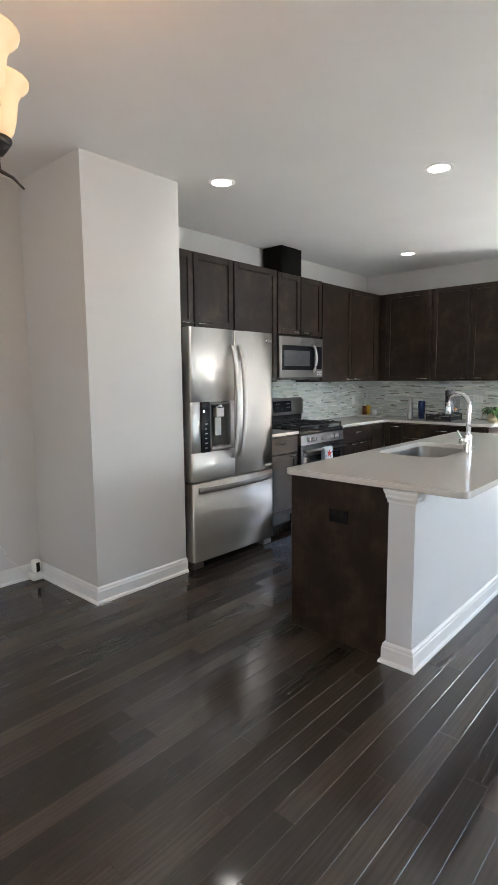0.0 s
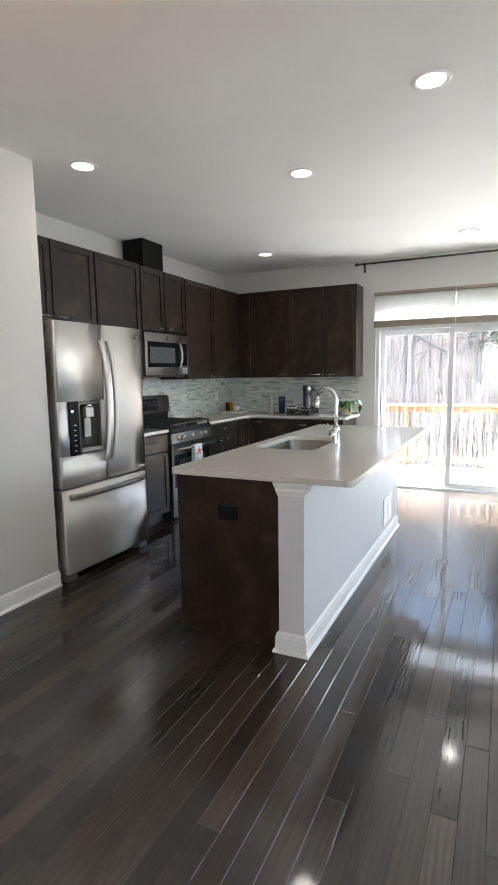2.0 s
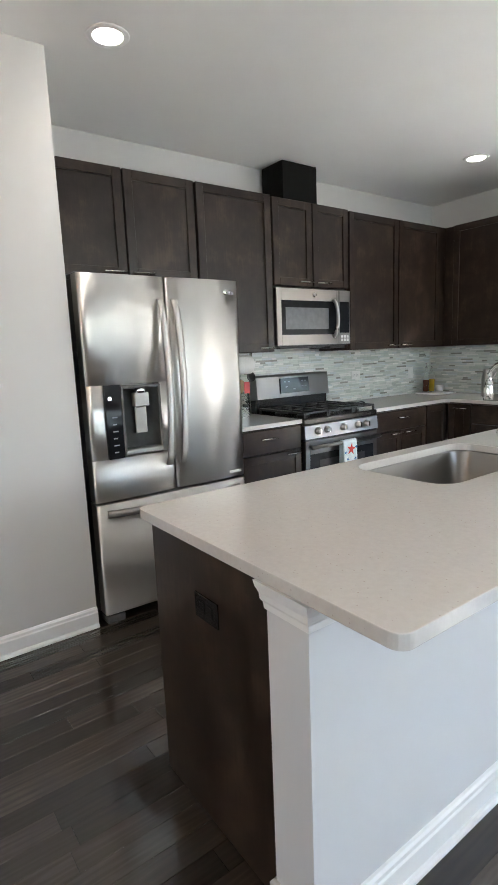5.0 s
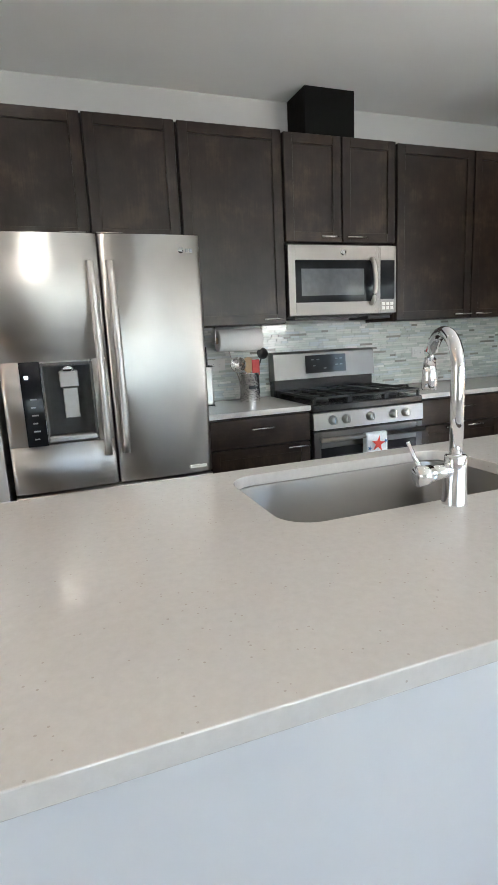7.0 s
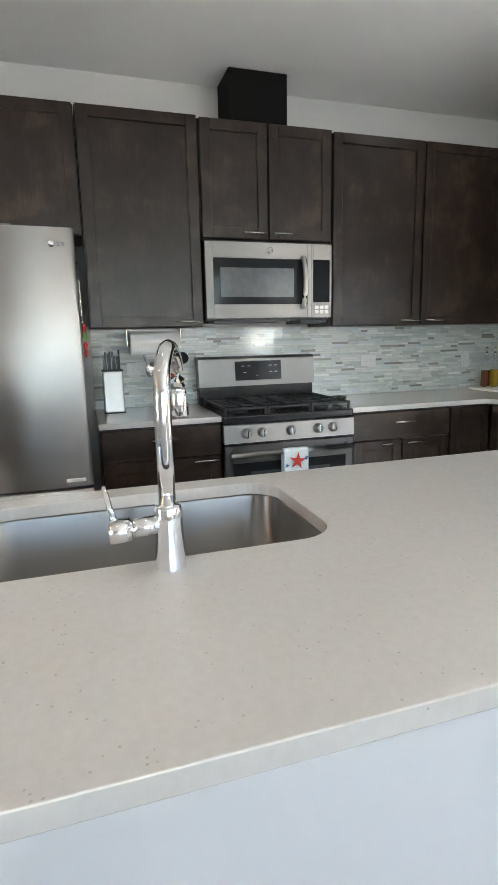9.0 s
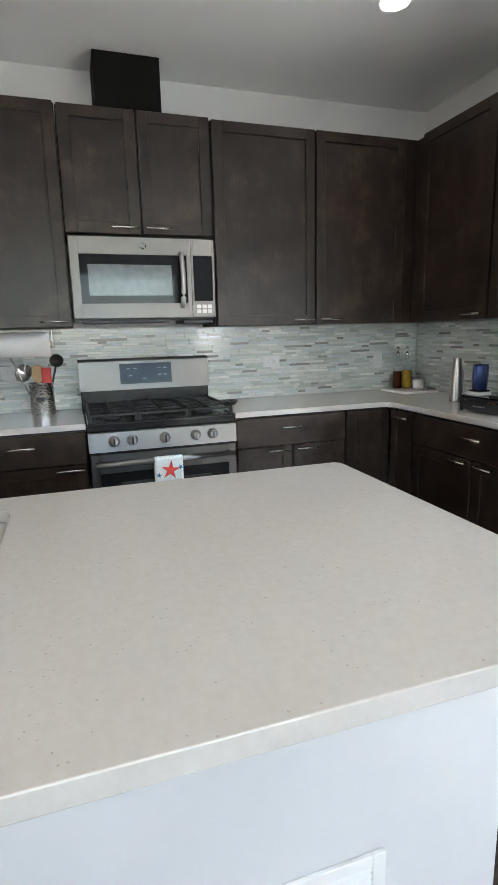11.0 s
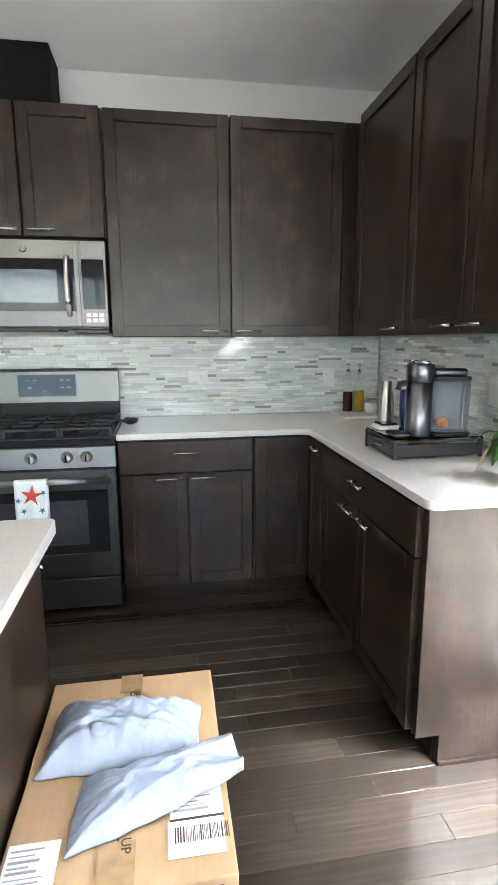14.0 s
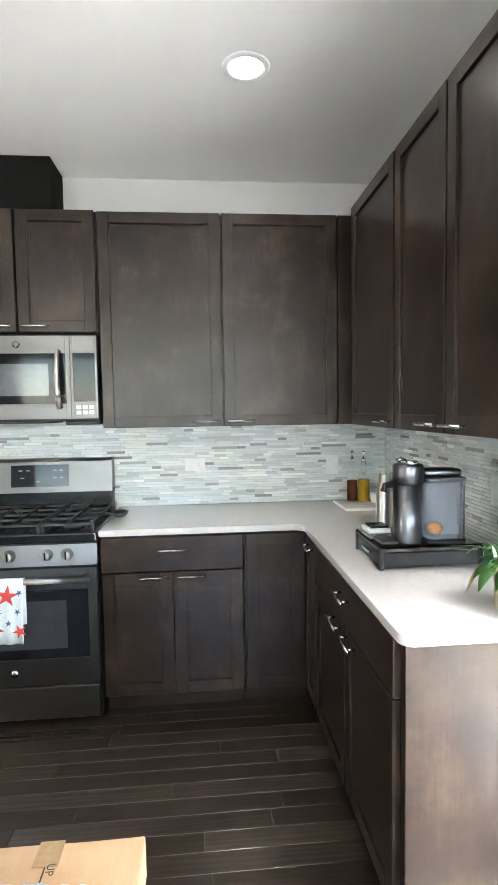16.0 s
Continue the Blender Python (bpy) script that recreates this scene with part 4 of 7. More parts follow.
# cooktop
ck = bmesh.new()
box(ck, -3.52, RXF + 0.004, RY0, RY1, 0.856, 0.900, 0.008, 2)
cook = part("cooktop", ck, ENAMEL, rg, "black enamel cooktop")
burners = [(-3.36, 4.225), (-3.11, 4.225), (-3.24, 4.473), (-3.36, 4.72), (-3.11, 4.72)]
for bx, by in burners:
    bm = bmesh.new()
    lathe(bm, [(0.05, 0.0), (0.048, 0.010), (0.036, 0.012), (0.036, 0.020), (0.030, 0.024), (0.001, 0.025)], (bx, by, 0.900), 20)
    part("burner", bm, IRON, cook, "", True)
for g0, g1 in ((RY0 + 0.012, 4.342), (4.346, 4.600), (4.604, RY1 - 0.012)):
    bm = bmesh.new()
    x0, x1, zt = -3.48, RXF - 0.012, 0.944
    for yy in (g0, (g0 + g1) / 2 - 0.006, g1 - 0.012):
        box(bm, x0, x1, yy, yy + 0.012, zt - 0.014, zt, 0.002)
    for xx in (x0, -3.36, -3.235, -3.11, x1 - 0.012):
        box(bm, xx, xx + 0.012, g0 + 0.0122, (g0 + g1) / 2 - 0.0062, zt - 0.014, zt - 0.001, 0.002)
        box(bm, xx, xx + 0.012, (g0 + g1) / 2 + 0.0062, g1 - 0.0122, zt - 0.014, zt - 0.001, 0.002)
    for xx in (x0, x1 - 0.014):
        for yy in (g0, g1 - 0.014):
            box(bm, xx, xx + 0.014, yy, yy + 0.014, 0.9003, zt - 0.0142)
    part("grate", bm, IRON, cook, "black cast iron grate")
# back panel
part("back_riser", B(-3.56, -3.49, RY0 - 0.008, RY1 - 0.012, 0.88, 1.025, 0.004), ENAMEL, rg, "black enamel riser")
bm = bmesh.new()
prof = [(-3.56, 1.0), (-3.462, 1.012), (-3.478, 1.178), (-3.50, 1.192), (-3.56, 1.192)]
a = [bm.verts.new((n_, RY0 - 0.012, v)) for n_, v in prof]
b_ = [bm.verts.new((n_, RY1 - 0.012, v)) for n_, v in prof]
for i in range(5):
    j = (i + 1) % 5
    bm.faces.new((a[i], a[j], b_[j], b_[i]))
bm.faces.new(a); bm.faces.new(list(reversed(b_)))
bmesh.ops.recalc_face_normals(bm, faces=bm.faces)
bg = part("backguard", bm, STEELY, rg, "stainless backguard")
bm = bmesh.new()
dsp = [(-3.4595, 1.045), (-3.4725, 1.162)]
vs = [bm.verts.new((dsp[i][0] + 0.0045, y, dsp[i][1])) for i, y in ((0, 4.31), (0, 4.612), (1, 4.612), (1, 4.31))]
f = bm.faces.new(vs)
r = bmesh.ops.extrude_face_region(bm, geom=[f])
for v in [g for g in r["geom"] if isinstance(g, bmesh.types.BMVert)]:
    v.co.x -= 0.012
bmesh.ops.recalc_face_normals(bm, faces=bm.faces)
pan = part("display_panel", bm, BLACKGL, bg, "black glass clock panel")
for i, (y, z) in enumerate(((4.35, 1.13), (4.39, 1.13), (4.36, 1.09), (4.53, 1.13), (4.565, 1.13), (4.53, 1.09), (4.565, 1.09), (4.44, 1.07))):
    xx = -3.4575 - (z - 1.045) * 0.111
    part("key_mark", B(xx + 0.002, xx + 0.0045, y, y + 0.02, z, z + 0.006), LINE, pan)

# ---- island: sink, faucet, grille, outlet ----
bm = bmesh.new()
loops = []
for off, z, r in ((0.018, ICT - 0.0335, 0.095), (0.006, ICT - 0.0335, 0.088), (0.004, ICT - 0.040, 0.088), (-0.002, ICT - 0.20, 0.082), (-0.012, ICT - 0.232, 0.072), (-0.035, ICT - 0.242, 0.05)):
    loops.append([bm.verts.new((x, y, z)) for x, y in round_rect(SX0 - off, SX1 + off, SY0 - off, SY1 + off, r, 8)])
for a, b_ in zip(loops, loops[1:]):
    n = len(a)
    for i in range(n):
        j = (i + 1) % n
        bm.faces.new((a[i], b_[i], b_[j], a[j]))
bm.faces.new(loops[-1])
bmesh.ops.recalc_face_normals(bm, faces=bm.faces)
bmesh.ops.solidify(bm, geom=list(bm.faces), thickness=0.0012)
snk = thing("sink", "single-bowl stainless undermount sink in the island", "sink", ((SX0 + SX1) / 2, (SY0 + SY1) / 2, ICT - 0.245))
part("bowl", bm, STEELDK, snk, "brushed stainless bowl", True)
bm = bmesh.new()
lathe(bm, [(0.001, 0.0035), (0.03, 0.0035), (0.034, 0.006), (0.045, 0.006), (0.05, 0.001)], ((SX0 + SX1) / 2, (SY0 + SY1) / 2, ICT - 0.2415), 24)
part("drain", bm, CHROME, snk, "chrome drain", True)

FX, FY = -1.176, 3.528
fa = thing("faucet", "chrome gooseneck pull-down kitchen faucet with side lever", "faucet", (FX, FY, ICT))
bm = bmesh.new()
lathe(bm, [(0.001, 0.0005), (0.0285, 0.0005), (0.0285, 0.004), (0.0275, 0.01), (0.0245, 0.09), (0.0243, 0.112), (0.022, 0.116), (0.001, 0.1165)], (FX, FY, ICT), 28)
part("body", bm, CHROME, fa, "", True)
dx, dy = -0.160, 0.055
pts = [(FX, FY, ICT + 0.112), (FX, FY, ICT + 0.19), (FX, FY, ICT + 0.296)]
for i in range(1, 13):
    a = math.pi * i / 12
    pts.append((FX + dx * (1 - math.cos(a)) / 2, FY + dy * (1 - math.cos(a)) / 2, ICT + 0.296 + 0.085 * math.sin(a)))
bm = bmesh.new()
tube(bm, pts, 0.0148, 16)
part("gooseneck", bm, CHROME, fa, "", True)
ex, ey = FX + dx, FY + dy
bm = bmesh.new()
lathe(bm, [(0.001, 0.0), (0.0150, 0.0), (0.0170, -0.008), (0.0190, -0.050), (0.0175, -0.056), (0.001, -0.0565)], (ex, ey, ICT + 0.298), 20)
part("spray_head", bm, CHROME, fa, "chrome pull-down spray head", True)
bm = bmesh.new()
cyl(bm, (FX, FY - 0.018, ICT + 0.082), (FX, FY - 0.060, ICT + 0.080), 0.0165, 0.0165, 20)
cyl(bm, (FX, FY - 0.060, ICT + 0.080), (FX, FY - 0.064, ICT + 0.079), 0.0150, 0.0150, 20)
cyl(bm, (FX, FY - 0.064, ICT + 0.079), (FX - 0.003, FY - 0.100, ICT + 0.077), 0.0200, 0.0225, 20)
lev = part("lever_hub", bm, CHROME, fa, "", True)
bm = bmesh.new()
tube(bm, [(FX - 0.006, FY - 0.090, ICT + 0.092), (FX - 0.018, FY - 0.097, ICT + 0.118), (FX - 0.032, FY - 0.104, ICT + 0.150)], 0.0058, 10, 0.75)
part("lever", bm, CHROME, lev, "slim chrome lever", True)

# return-air grille on the knee wall
XG = -0.969
gr = thing("air_grille", "white louvred return-air grille on the knee wall", "vent", (XG, 4.343, 0.155))
gy0, gy1, gz0, gz1 = 4.168, 4.518, 0.153, 0.383
bm = bmesh.new()
gm = (gy0 + gy1) / 2
for a, b_, c, d in ((gy0, gy0 + 0.028, gz0, gz1), (gy1 - 0.028, gy1, gz0, gz1), (gy0 + 0.028, gy1 - 0.028, gz0, gz0 + 0.026), (gy0 + 0.028, gy1 - 0.028, gz1 - 0.026, gz1), (gm - 0.008, gm + 0.008, gz0 + 0.026, gz1 - 0.026)):
    box(bm, XG, XG + 0.009, a, b_, c, d, 0.0015)
part("grille_frame", bm, TRIM, gr)
part("backing", B(XG, XG + 0.001, gy0 + 0.02, gy1 - 0.02, gz0 + 0.02, gz1 - 0.02), GREYSIDE, gr)
n = 13
for side in ((gy0 + 0.028, gm - 0.008), (gm + 0.008, gy1 - 0.028)):
    for i in range(n):
        z = gz0 + 0.030 + (gz1 - gz0 - 0.060) * i / (n - 1)
        bm = bmesh.new()
        vs = [bm.verts.new(c) for c in ((XG + 0.0085, side[0], z - 0.006), (XG + 0.0085, side[1], z - 0.006), (XG + 0.0015, side[1], z + 0.006), (XG + 0.0015, side[0], z + 0.006))]
        f = bm.faces.new(vs)
        r = bmesh.ops.extrude_face_region(bm, geom=[f])
        for v in [g for g in r["geom"] if isinstance(g, bmesh.types.BMVert)]:
            v.co.z += 0.0012
        bmesh.ops.recalc_face_normals(bm, faces=bm.faces)
        part("slat", bm, TRIM, gr)
for y in (gy0 + 0.014, gy1 - 0.014):
    part("screw", C((XG + 0.009, y, 0.268), (XG + 0.011, y, 0.268), 0.0035, seg=10), CHROME, gr)


def outlet(F, u, v, mat, dark, label, w=0.115, h=0.072, kind="outlet"):
    """A wall plate; wide ones lie on their side with two sockets."""
    ax, p, s = F
    at = (p, u, v) if ax == 'x' else (u, p, v)
    o = thing("wall_" + kind, label, kind, at)
    bm = bmesh.new()
    face_box(bm, F, u - w / 2, u + w / 2, v - h / 2, v + h / 2, 0.0005, 0.006, 0.0015)
    part("plate", bm, mat, o)
    if kind == "outlet":
        for du in (-0.020, 0.020):
            bm = bmesh.new()
            face_box(bm, F, u + du - 0.014, u + du + 0.014, v - 0.017, v + 0.017, 0.006, 0.0085, 0.002)
            k = part("socket", bm, mat, o)
            for dv in (-0.006, 0.006):
                bm = bmesh.new()
                face_box(bm, F, u + du - 0.005, u + du + 0.003, v + dv - 0.0013, v + dv + 0.0013, 0.0085, 0.0089)
                part("slot", bm, dark, k)
    else:
        bm = bmesh.new()
        face_box(bm, F, u - 0.016, u + 0.016, v - 0.033, v + 0.033, 0.006, 0.0095, 0.002)
        part("rocker", bm, mat, o)
    return o


outlet(('y', 2.31, -1), -1.396, 0.690, ENAMEL, DUCT, "black outlet on the island's end panel")
BSW, BSN = XW + 0.0105, YN - 0.0105   # faces of the tiled splashback
outlet(('x', BSW, 1), 5.297, 1.133, WHITEPL, LINE, "pale outlet on the tiled splashback beside the range")
outlet(('x', BSW, 1), 3.72, 1.133, WHITEPL, LINE, "pale outlet on the tiled splashback near the knife block")
outlet(('x', BSW, 1), 6.10, 1.115, WHITEPL, LINE, "pale switch on the tiled splashback near the corner", 0.072, 0.115, "switch")
outlet(('y', BSN, -1), -2.085, 1.145, WHITEPL, LINE, "pale outlet on the tiled splashback above the plant")
outlet(('y', BSN, -1), -2.372, 1.135, WHITEPL, LINE, "pale rocker switch on the tiled splashback", 0.072, 0.115, "switch")

# ---- things on the range ----
TOWEL = plain("towel_cloth", (0.66, 0.74, 0.76), 0.9, 0.0, 0.1, 90)
REDC = plain("red_print", (0.62, 0.06, 0.045), 0.8, 0.0, 0.1, 60)
BLUEC = plain("blue_print", (0.05, 0.16, 0.34), 0.8, 0.0, 0.1, 60)
hx, hz = RXF + 0.055, 0.700
tw = thing("dish_towel", "pale dish towel with red starfish print over the oven handle", "towel", (hx, 4.473, 0.43))
ty0, ty1 = 4.402, 4.545
prof = [(hx - 0.020, 0.50)] + [(hx - 0.018, 0.60)] + [(hx + 0.0165 * math.cos(radians(a)), hz + 0.0165 * math.sin(radians(a))) for a in range(180, -1, -20)] + [(hx + 0.020, 0.60), (hx + 0.022, 0.52), (hx + 0.021, 0.43)]
bm = bmesh.new()
NY = 12
grid = []
for i, (x, z) in enumerate(prof):
    row = []
    for j in range(NY + 1):
        f = j / NY
        fall = max(0.0, (hz - z) / 0.24)
        row.append(bm.verts.new((x + 0.005 * fall * math.sin(f * 13 + 0.6) * (1 if x > hx else -1), ty0 + (ty1 - ty0) * f + 0.004 * fall * math.sin(5 * f), z)))
    grid.append(row)
for a, b_ in zip(grid, grid[1:]):
    for j in range(NY):
        bm.faces.new((a[j], a[j + 1], b_[j + 1], b_[j]))
bmesh.ops.recalc_face_normals(bm, faces=bm.faces)
bmesh.ops.solidify(bm, geom=list(bm.faces), thickness=-0.0022)
part("cloth", bm, TOWEL, tw, "pale blue-white cotton cloth", True)


def star(cy, cz, r, x, rot, mat, name):
    bm = bmesh.new()
    cz += 0.026
    c = bm.verts.new((x + 0.002, cy, cz))
    vs = []
    for k in range(10):
        a = radians(rot + 36 * k)
        rr = r if k % 2 == 0 else r * 0.36
        vs.append(bm.verts.new((x, cy + rr * math.sin(a), cz + rr * math.cos(a))))
    for k in range(10):
        bm.faces.new((c, vs[k], vs[(k + 1) % 10]))
    bmesh.ops.recalc_face_normals(bm, faces=bm.faces)
    part(name, bm, mat, tw)


star(4.478, 0.622, 0.052, hx + 0.0275, 8, REDC, "starfish_print")
star(4.425, 0.475, 0.040, hx + 0.0285, 30, REDC, "starfish_print")
star(4.527, 0.462, 0.034, hx + 0.0285, 50, REDC, "starfish_print")
for y, z in ((4.418, 0.60), (4.52, 0.55), (4.44, 0.55), (4.53, 0.635), (4.48, 0.50)):
    star(y, z, 0.017, hx + 0.0280, y * 900, BLUEC, "coral_print")
ld = thing("ladle_rest", "black spoon resting at the edge of the range", "spoon", (-3.2, 4.87, 0.902))
bm = bmesh.new()
lathe(bm, [(0.001, -0.006), (0.02, -0.004), (0.036, 0.006), (0.044, 0.020), (0.042, 0.0205), (0.034, 0.009), (0.018, 0.0), (0.001, -0.002)], (-3.25, 4.915, 0.915), 18)
for v in bm.verts:
    v.co.x = -3.25 + (v.co.x + 3.25) * 1.35
part("bowl", bm, BLACKPL, ld, "", True)
bm = bmesh.new()
tube(bm, [(-3.20, 4.895, 0.933), (-3.12, 4.86, 0.953), (-3.03, 4.80, 0.953)], 0.006, 8)
part("handle", bm, BLACKPL, ld, "", True)

# ---- counter between refrigerator and range ----
kb = thing("knife_block", "steel knife block with black-handled knives", "knife block", (-3.40, 3.567, CT))
part("block", B(-3.455, -3.345, 3.512, 3.623, CT + 0.006, CT + 0.236, 0.006), STEELZ, kb, "brushed steel shell")
part("base", B(-3.459, -3.341, 3.508, 3.627, CT + 0.0003, CT + 0.006, 0.002), BLACKPL, kb)
part("top", B(-3.458, -3.342, 3.509, 3.626, CT + 0.236, CT + 0.243, 0.002), BLACKPL, kb)
rr = random.Random(3)
for i in range(8):
    y = 3.523 + 0.0125 * i
    x = -3.375 - 0.05 * (i % 2)
    h = rr.uniform(0.075, 0.118)
    bm = bmesh.new()
    box(bm, x - 0.009, x + 0.009, y - 0.0048, y + 0.0048, CT + 0.243, CT + 0.243 + h, 0.003)
    k = part("knife_handle", bm, BLACKPL, kb)
    for zz in (0.3, 0.7):
        part("rivet", C((x + 0.0085, y, CT + 0.243 + h * zz), (x + 0.0098, y, CT + 0.243 + h * zz), 0.002, seg=8), CHROME, k)


def hammered():
    m, nt, b = nodes("hammered_steel")
    b.inputs["Base Color"].default_value = (0.66, 0.65, 0.63, 1)
    b.inputs["Metallic"].default_value, b.inputs["Roughness"].default_value = 1.0, 0.14
    v = nt.nodes.new("ShaderNodeTexVoronoi")
    v.inputs["Scale"].default_value = 85
    nt.links.new(coords(nt), v.inputs["Vector"])
    bump(nt, b, v.outputs["Distance"], 0.7, 0.004)
    return m


HAMMER = hammered()
WOODL = plain("light_wood", (0.42, 0.27, 0.14), 0.55, 0.0, 0.2, 18)
REDPL = plain("red_silicone", (0.55, 0.03, 0.025), 0.4)
uc = thing("utensil_crock", "hammered steel crock holding kitchen utensils", "utensil holder", (-3.40, 3.878, CT))
bm = bmesh.new()
lathe(bm, [(0.001, 0.0005), (0.063, 0.0005), (0.064, 0.004), (0.064, 0.178), (0.066, 0.181), (0.062, 0.181), (0.060, 0.176), (0.060, 0.006), (0.001, 0.006)], (-3.40, 3.878, CT), 32)
part("crock", bm, HAMMER, uc, "", True)
part("name_plate", B(-3.338, -3.333, 3.850, 3.895, CT + 0.082, CT + 0.102, 0.002), BLACKPL, uc, "small black plate")
# utensils standing in it
bm = bmesh.new()
tube(bm, [(-3.40, 3.85, CT + 0.02), (-3.38, 3.79, CT + 0.19), (-3.37, 3.735, CT + 0.34)], 0.0035, 8)
lathe(bm, [(0.001, -0.03), (0.030, -0.022), (0.048, 0.0), (0.050, 0.004), (0.046, 0.002), (0.028, -0.019), (0.001, -0.027)], (0, 0, 0), 16)
vs = list(bm.verts)[-16 * 7:]
rot = Matrix.Rotation(radians(68), 3, 'Y') @ Matrix.Rotation(radians(25), 3, 'X')
for v in vs:
    v.co = rot @ v.co + Vector((-3.375, 3.800, CT + 0.235))
part("sieve", bm, NICKEL, uc, "fine mesh sieve", True)
bm = bmesh.new()
tube(bm, [(-3.41, 3.87, CT + 0.02), (-3.395, 3.872, CT + 0.185)], 0.006, 8)
lathe(bm, [(0.001, -0.05), (0.02, -0.042), (0.036, -0.012), (0.038, 0.012), (0.027, 0.040), (0.001, 0.05)], (0, 0, 0), 14)
for v in list(bm.verts)[-14 * 6:]:
    v.co = Vector((v.co.x * 0.3 - 3.38, v.co.y + 3.868, v.co.z + CT + 0.230))
part("wooden_spoon", bm, WOODL, uc, "light wooden spoon", True)
bm = bmesh.new()
tube(bm, [(-3.39, 3.89, CT + 0.02), (-3.37, 3.905, CT + 0.16)], 0.006, 8)
box(bm, -3.372, -3.364, 3.888, 3.938, CT + 0.165, CT + 0.262, 0.003)
part("spatula", bm, REDPL, uc, "red silicone spatula", False)
bm = bmesh.new()
tube(bm, [(-3.42, 3.90, CT + 0.02), (-3.41, 3.945, CT + 0.20), (-3.40, 3.965, CT + 0.27)], 0.0055, 8)
lathe(bm, [(0.001, -0.028), (0.022, -0.020), (0.036, 0.0), (0.037, 0.006), (0.032, 0.003), (0.019, -0.016), (0.001, -0.023)], (0, 0, 0), 16)
rot = Matrix.Rotation(radians(75), 3, 'Y')
for v in list(bm.verts)[-16 * 7:]:
    v.co = rot @ v.co + Vector((-3.392, 3.970, CT + 0.295))
part("ladle", bm, BLACKPL, uc, "black nylon ladle", True)

PAPER = paint("paper_white", (0.78, 0.76, 0.73), 0.9, 220, 0.15)
CARD = paint("cardboard_core", (0.40, 0.30, 0.20), 0.9)
pt = thing("paper_towel_holder", "roll of white paper towels mounted under the wall cabinet", "paper towel", (-3.37, 3.81, 1.372))
bm = bmesh.new()
lathe(bm, [(0.021, 0.0), (0.064, 0.0), (0.066, 0.003), (0.066, 0.272), (0.064, 0.275), (0.021, 0.275)], (0, 0, 0), 32)
for v in bm.verts:
    v.co = Vector((v.co.x - 3.37, v.co.z + 3.672, v.co.y + 1.288))
bmesh.ops.recalc_face_normals(bm, faces=bm.faces)
part("paper_roll", bm, PAPER, pt, "", True)
part("core", C((-3.37, 3.660, 1.288), (-3.37, 3.959, 1.288), 0.019, seg=16), CARD, pt, "", True)
for y in (3.655, 3.957):
    bm = bmesh.new()
    box(bm, -3.385, -3.355, y, y + 0.006, 1.27, 1.3712, 0.002)
    part("bracket", bm, NICKEL, pt)

# keys and an ornament on the refrigerator's side
hg = thing("magnet_hook", "keys and red chilli ornament hanging on the refrigerator side", "key hook", (-2.93, FY1, 1.6))
part("hook_plate", B(-2.96, -2.90, FY1 - 0.0035, FY1 + 0.008, 1.58, 1.66, 0.003), BLACKPL, hg)
bm = bmesh.new()
for i in range(9):
    z = 1.575 - 0.022 * i
    box(bm, -2.936 + 0.004 * (i % 2), -2.926 + 0.004 * (i % 2), FY1 + 0.004, FY1 + 0.010, z - 0.010, z + 0.008, 0.002)
part("chain", bm, NICKEL, hg)
for i, (z, mat_) in enumerate(((1.365, REDPL), (1.33, plain("green_bead", (0.12, 0.30, 0.05), 0.5)), (1.285, REDPL), (1.25, REDPL))):
    bm = bmesh.new()
    lathe(bm, [(0.001, -0.022), (0.008, -0.012), (0.011, 0.006), (0.005, 0.018), (0.001, 0.02)], (-2.93 + 0.006 * (-1) ** i, FY1 + 0.014, z), 10)
    part("bead", bm, mat_, hg, "", True)

# ---- corner tray with bottles ----
MARBLE = plain("white_marble", (0.70, 0.68, 0.66), 0.25, 0.0, 0.08, 12)
tray = solo("serving_tray", B(-3.50, -3.22, 6.085, 6.355, CT + 0.0005, CT + 0.016, 0.004, 2), MARBLE, "small white marble tray in the counter corner", "tray", at=(-3.36, 6.22, CT))
GLASSC = glass("bottle_glass", (0.96, 0.98, 0.96))
GLASSC.node_tree.nodes["Principled BSDF"].inputs["IOR"].default_value = 1.08


def bottle(x, y, h, r, liquid, level, label):
    b = thing("oil_bottle", label, "bottle", (x, y, CT + 0.0165), "oil bottles")
    bm = bmesh.new()
    lathe(bm, [(0.001, 0.0005), (r, 0.0005), (r, 0.006), (r, h * 0.62), (r * 0.72, h * 0.74), (0.012, h * 0.86), (0.012, h), (0.001, h)], (x, y, CT + 0.0165), 20)
    part("glass_body", bm, GLASSC, b, "clear glass", True)
    bm = bmesh.new()
    lathe(bm, [(0.001, 0.004), (r - 0.003, 0.004), (r - 0.003, h * level), (0.001, h * level)], (x, y, CT + 0.0165), 20)
    part("liquid", bm, liquid, b, "", True)
    bm = bmesh.new()
    lathe(bm, [(0.013, 0.0), (0.014, 0.018), (0.006, 0.022), (0.006, 0.042), (0.012, 0.046), (0.010, 0.058), (0.001, 0.06)], (x, y, CT + 0.0168 + h), 14)
    part("pour_spout", bm, CHROME, b, "chrome pour spout", True)


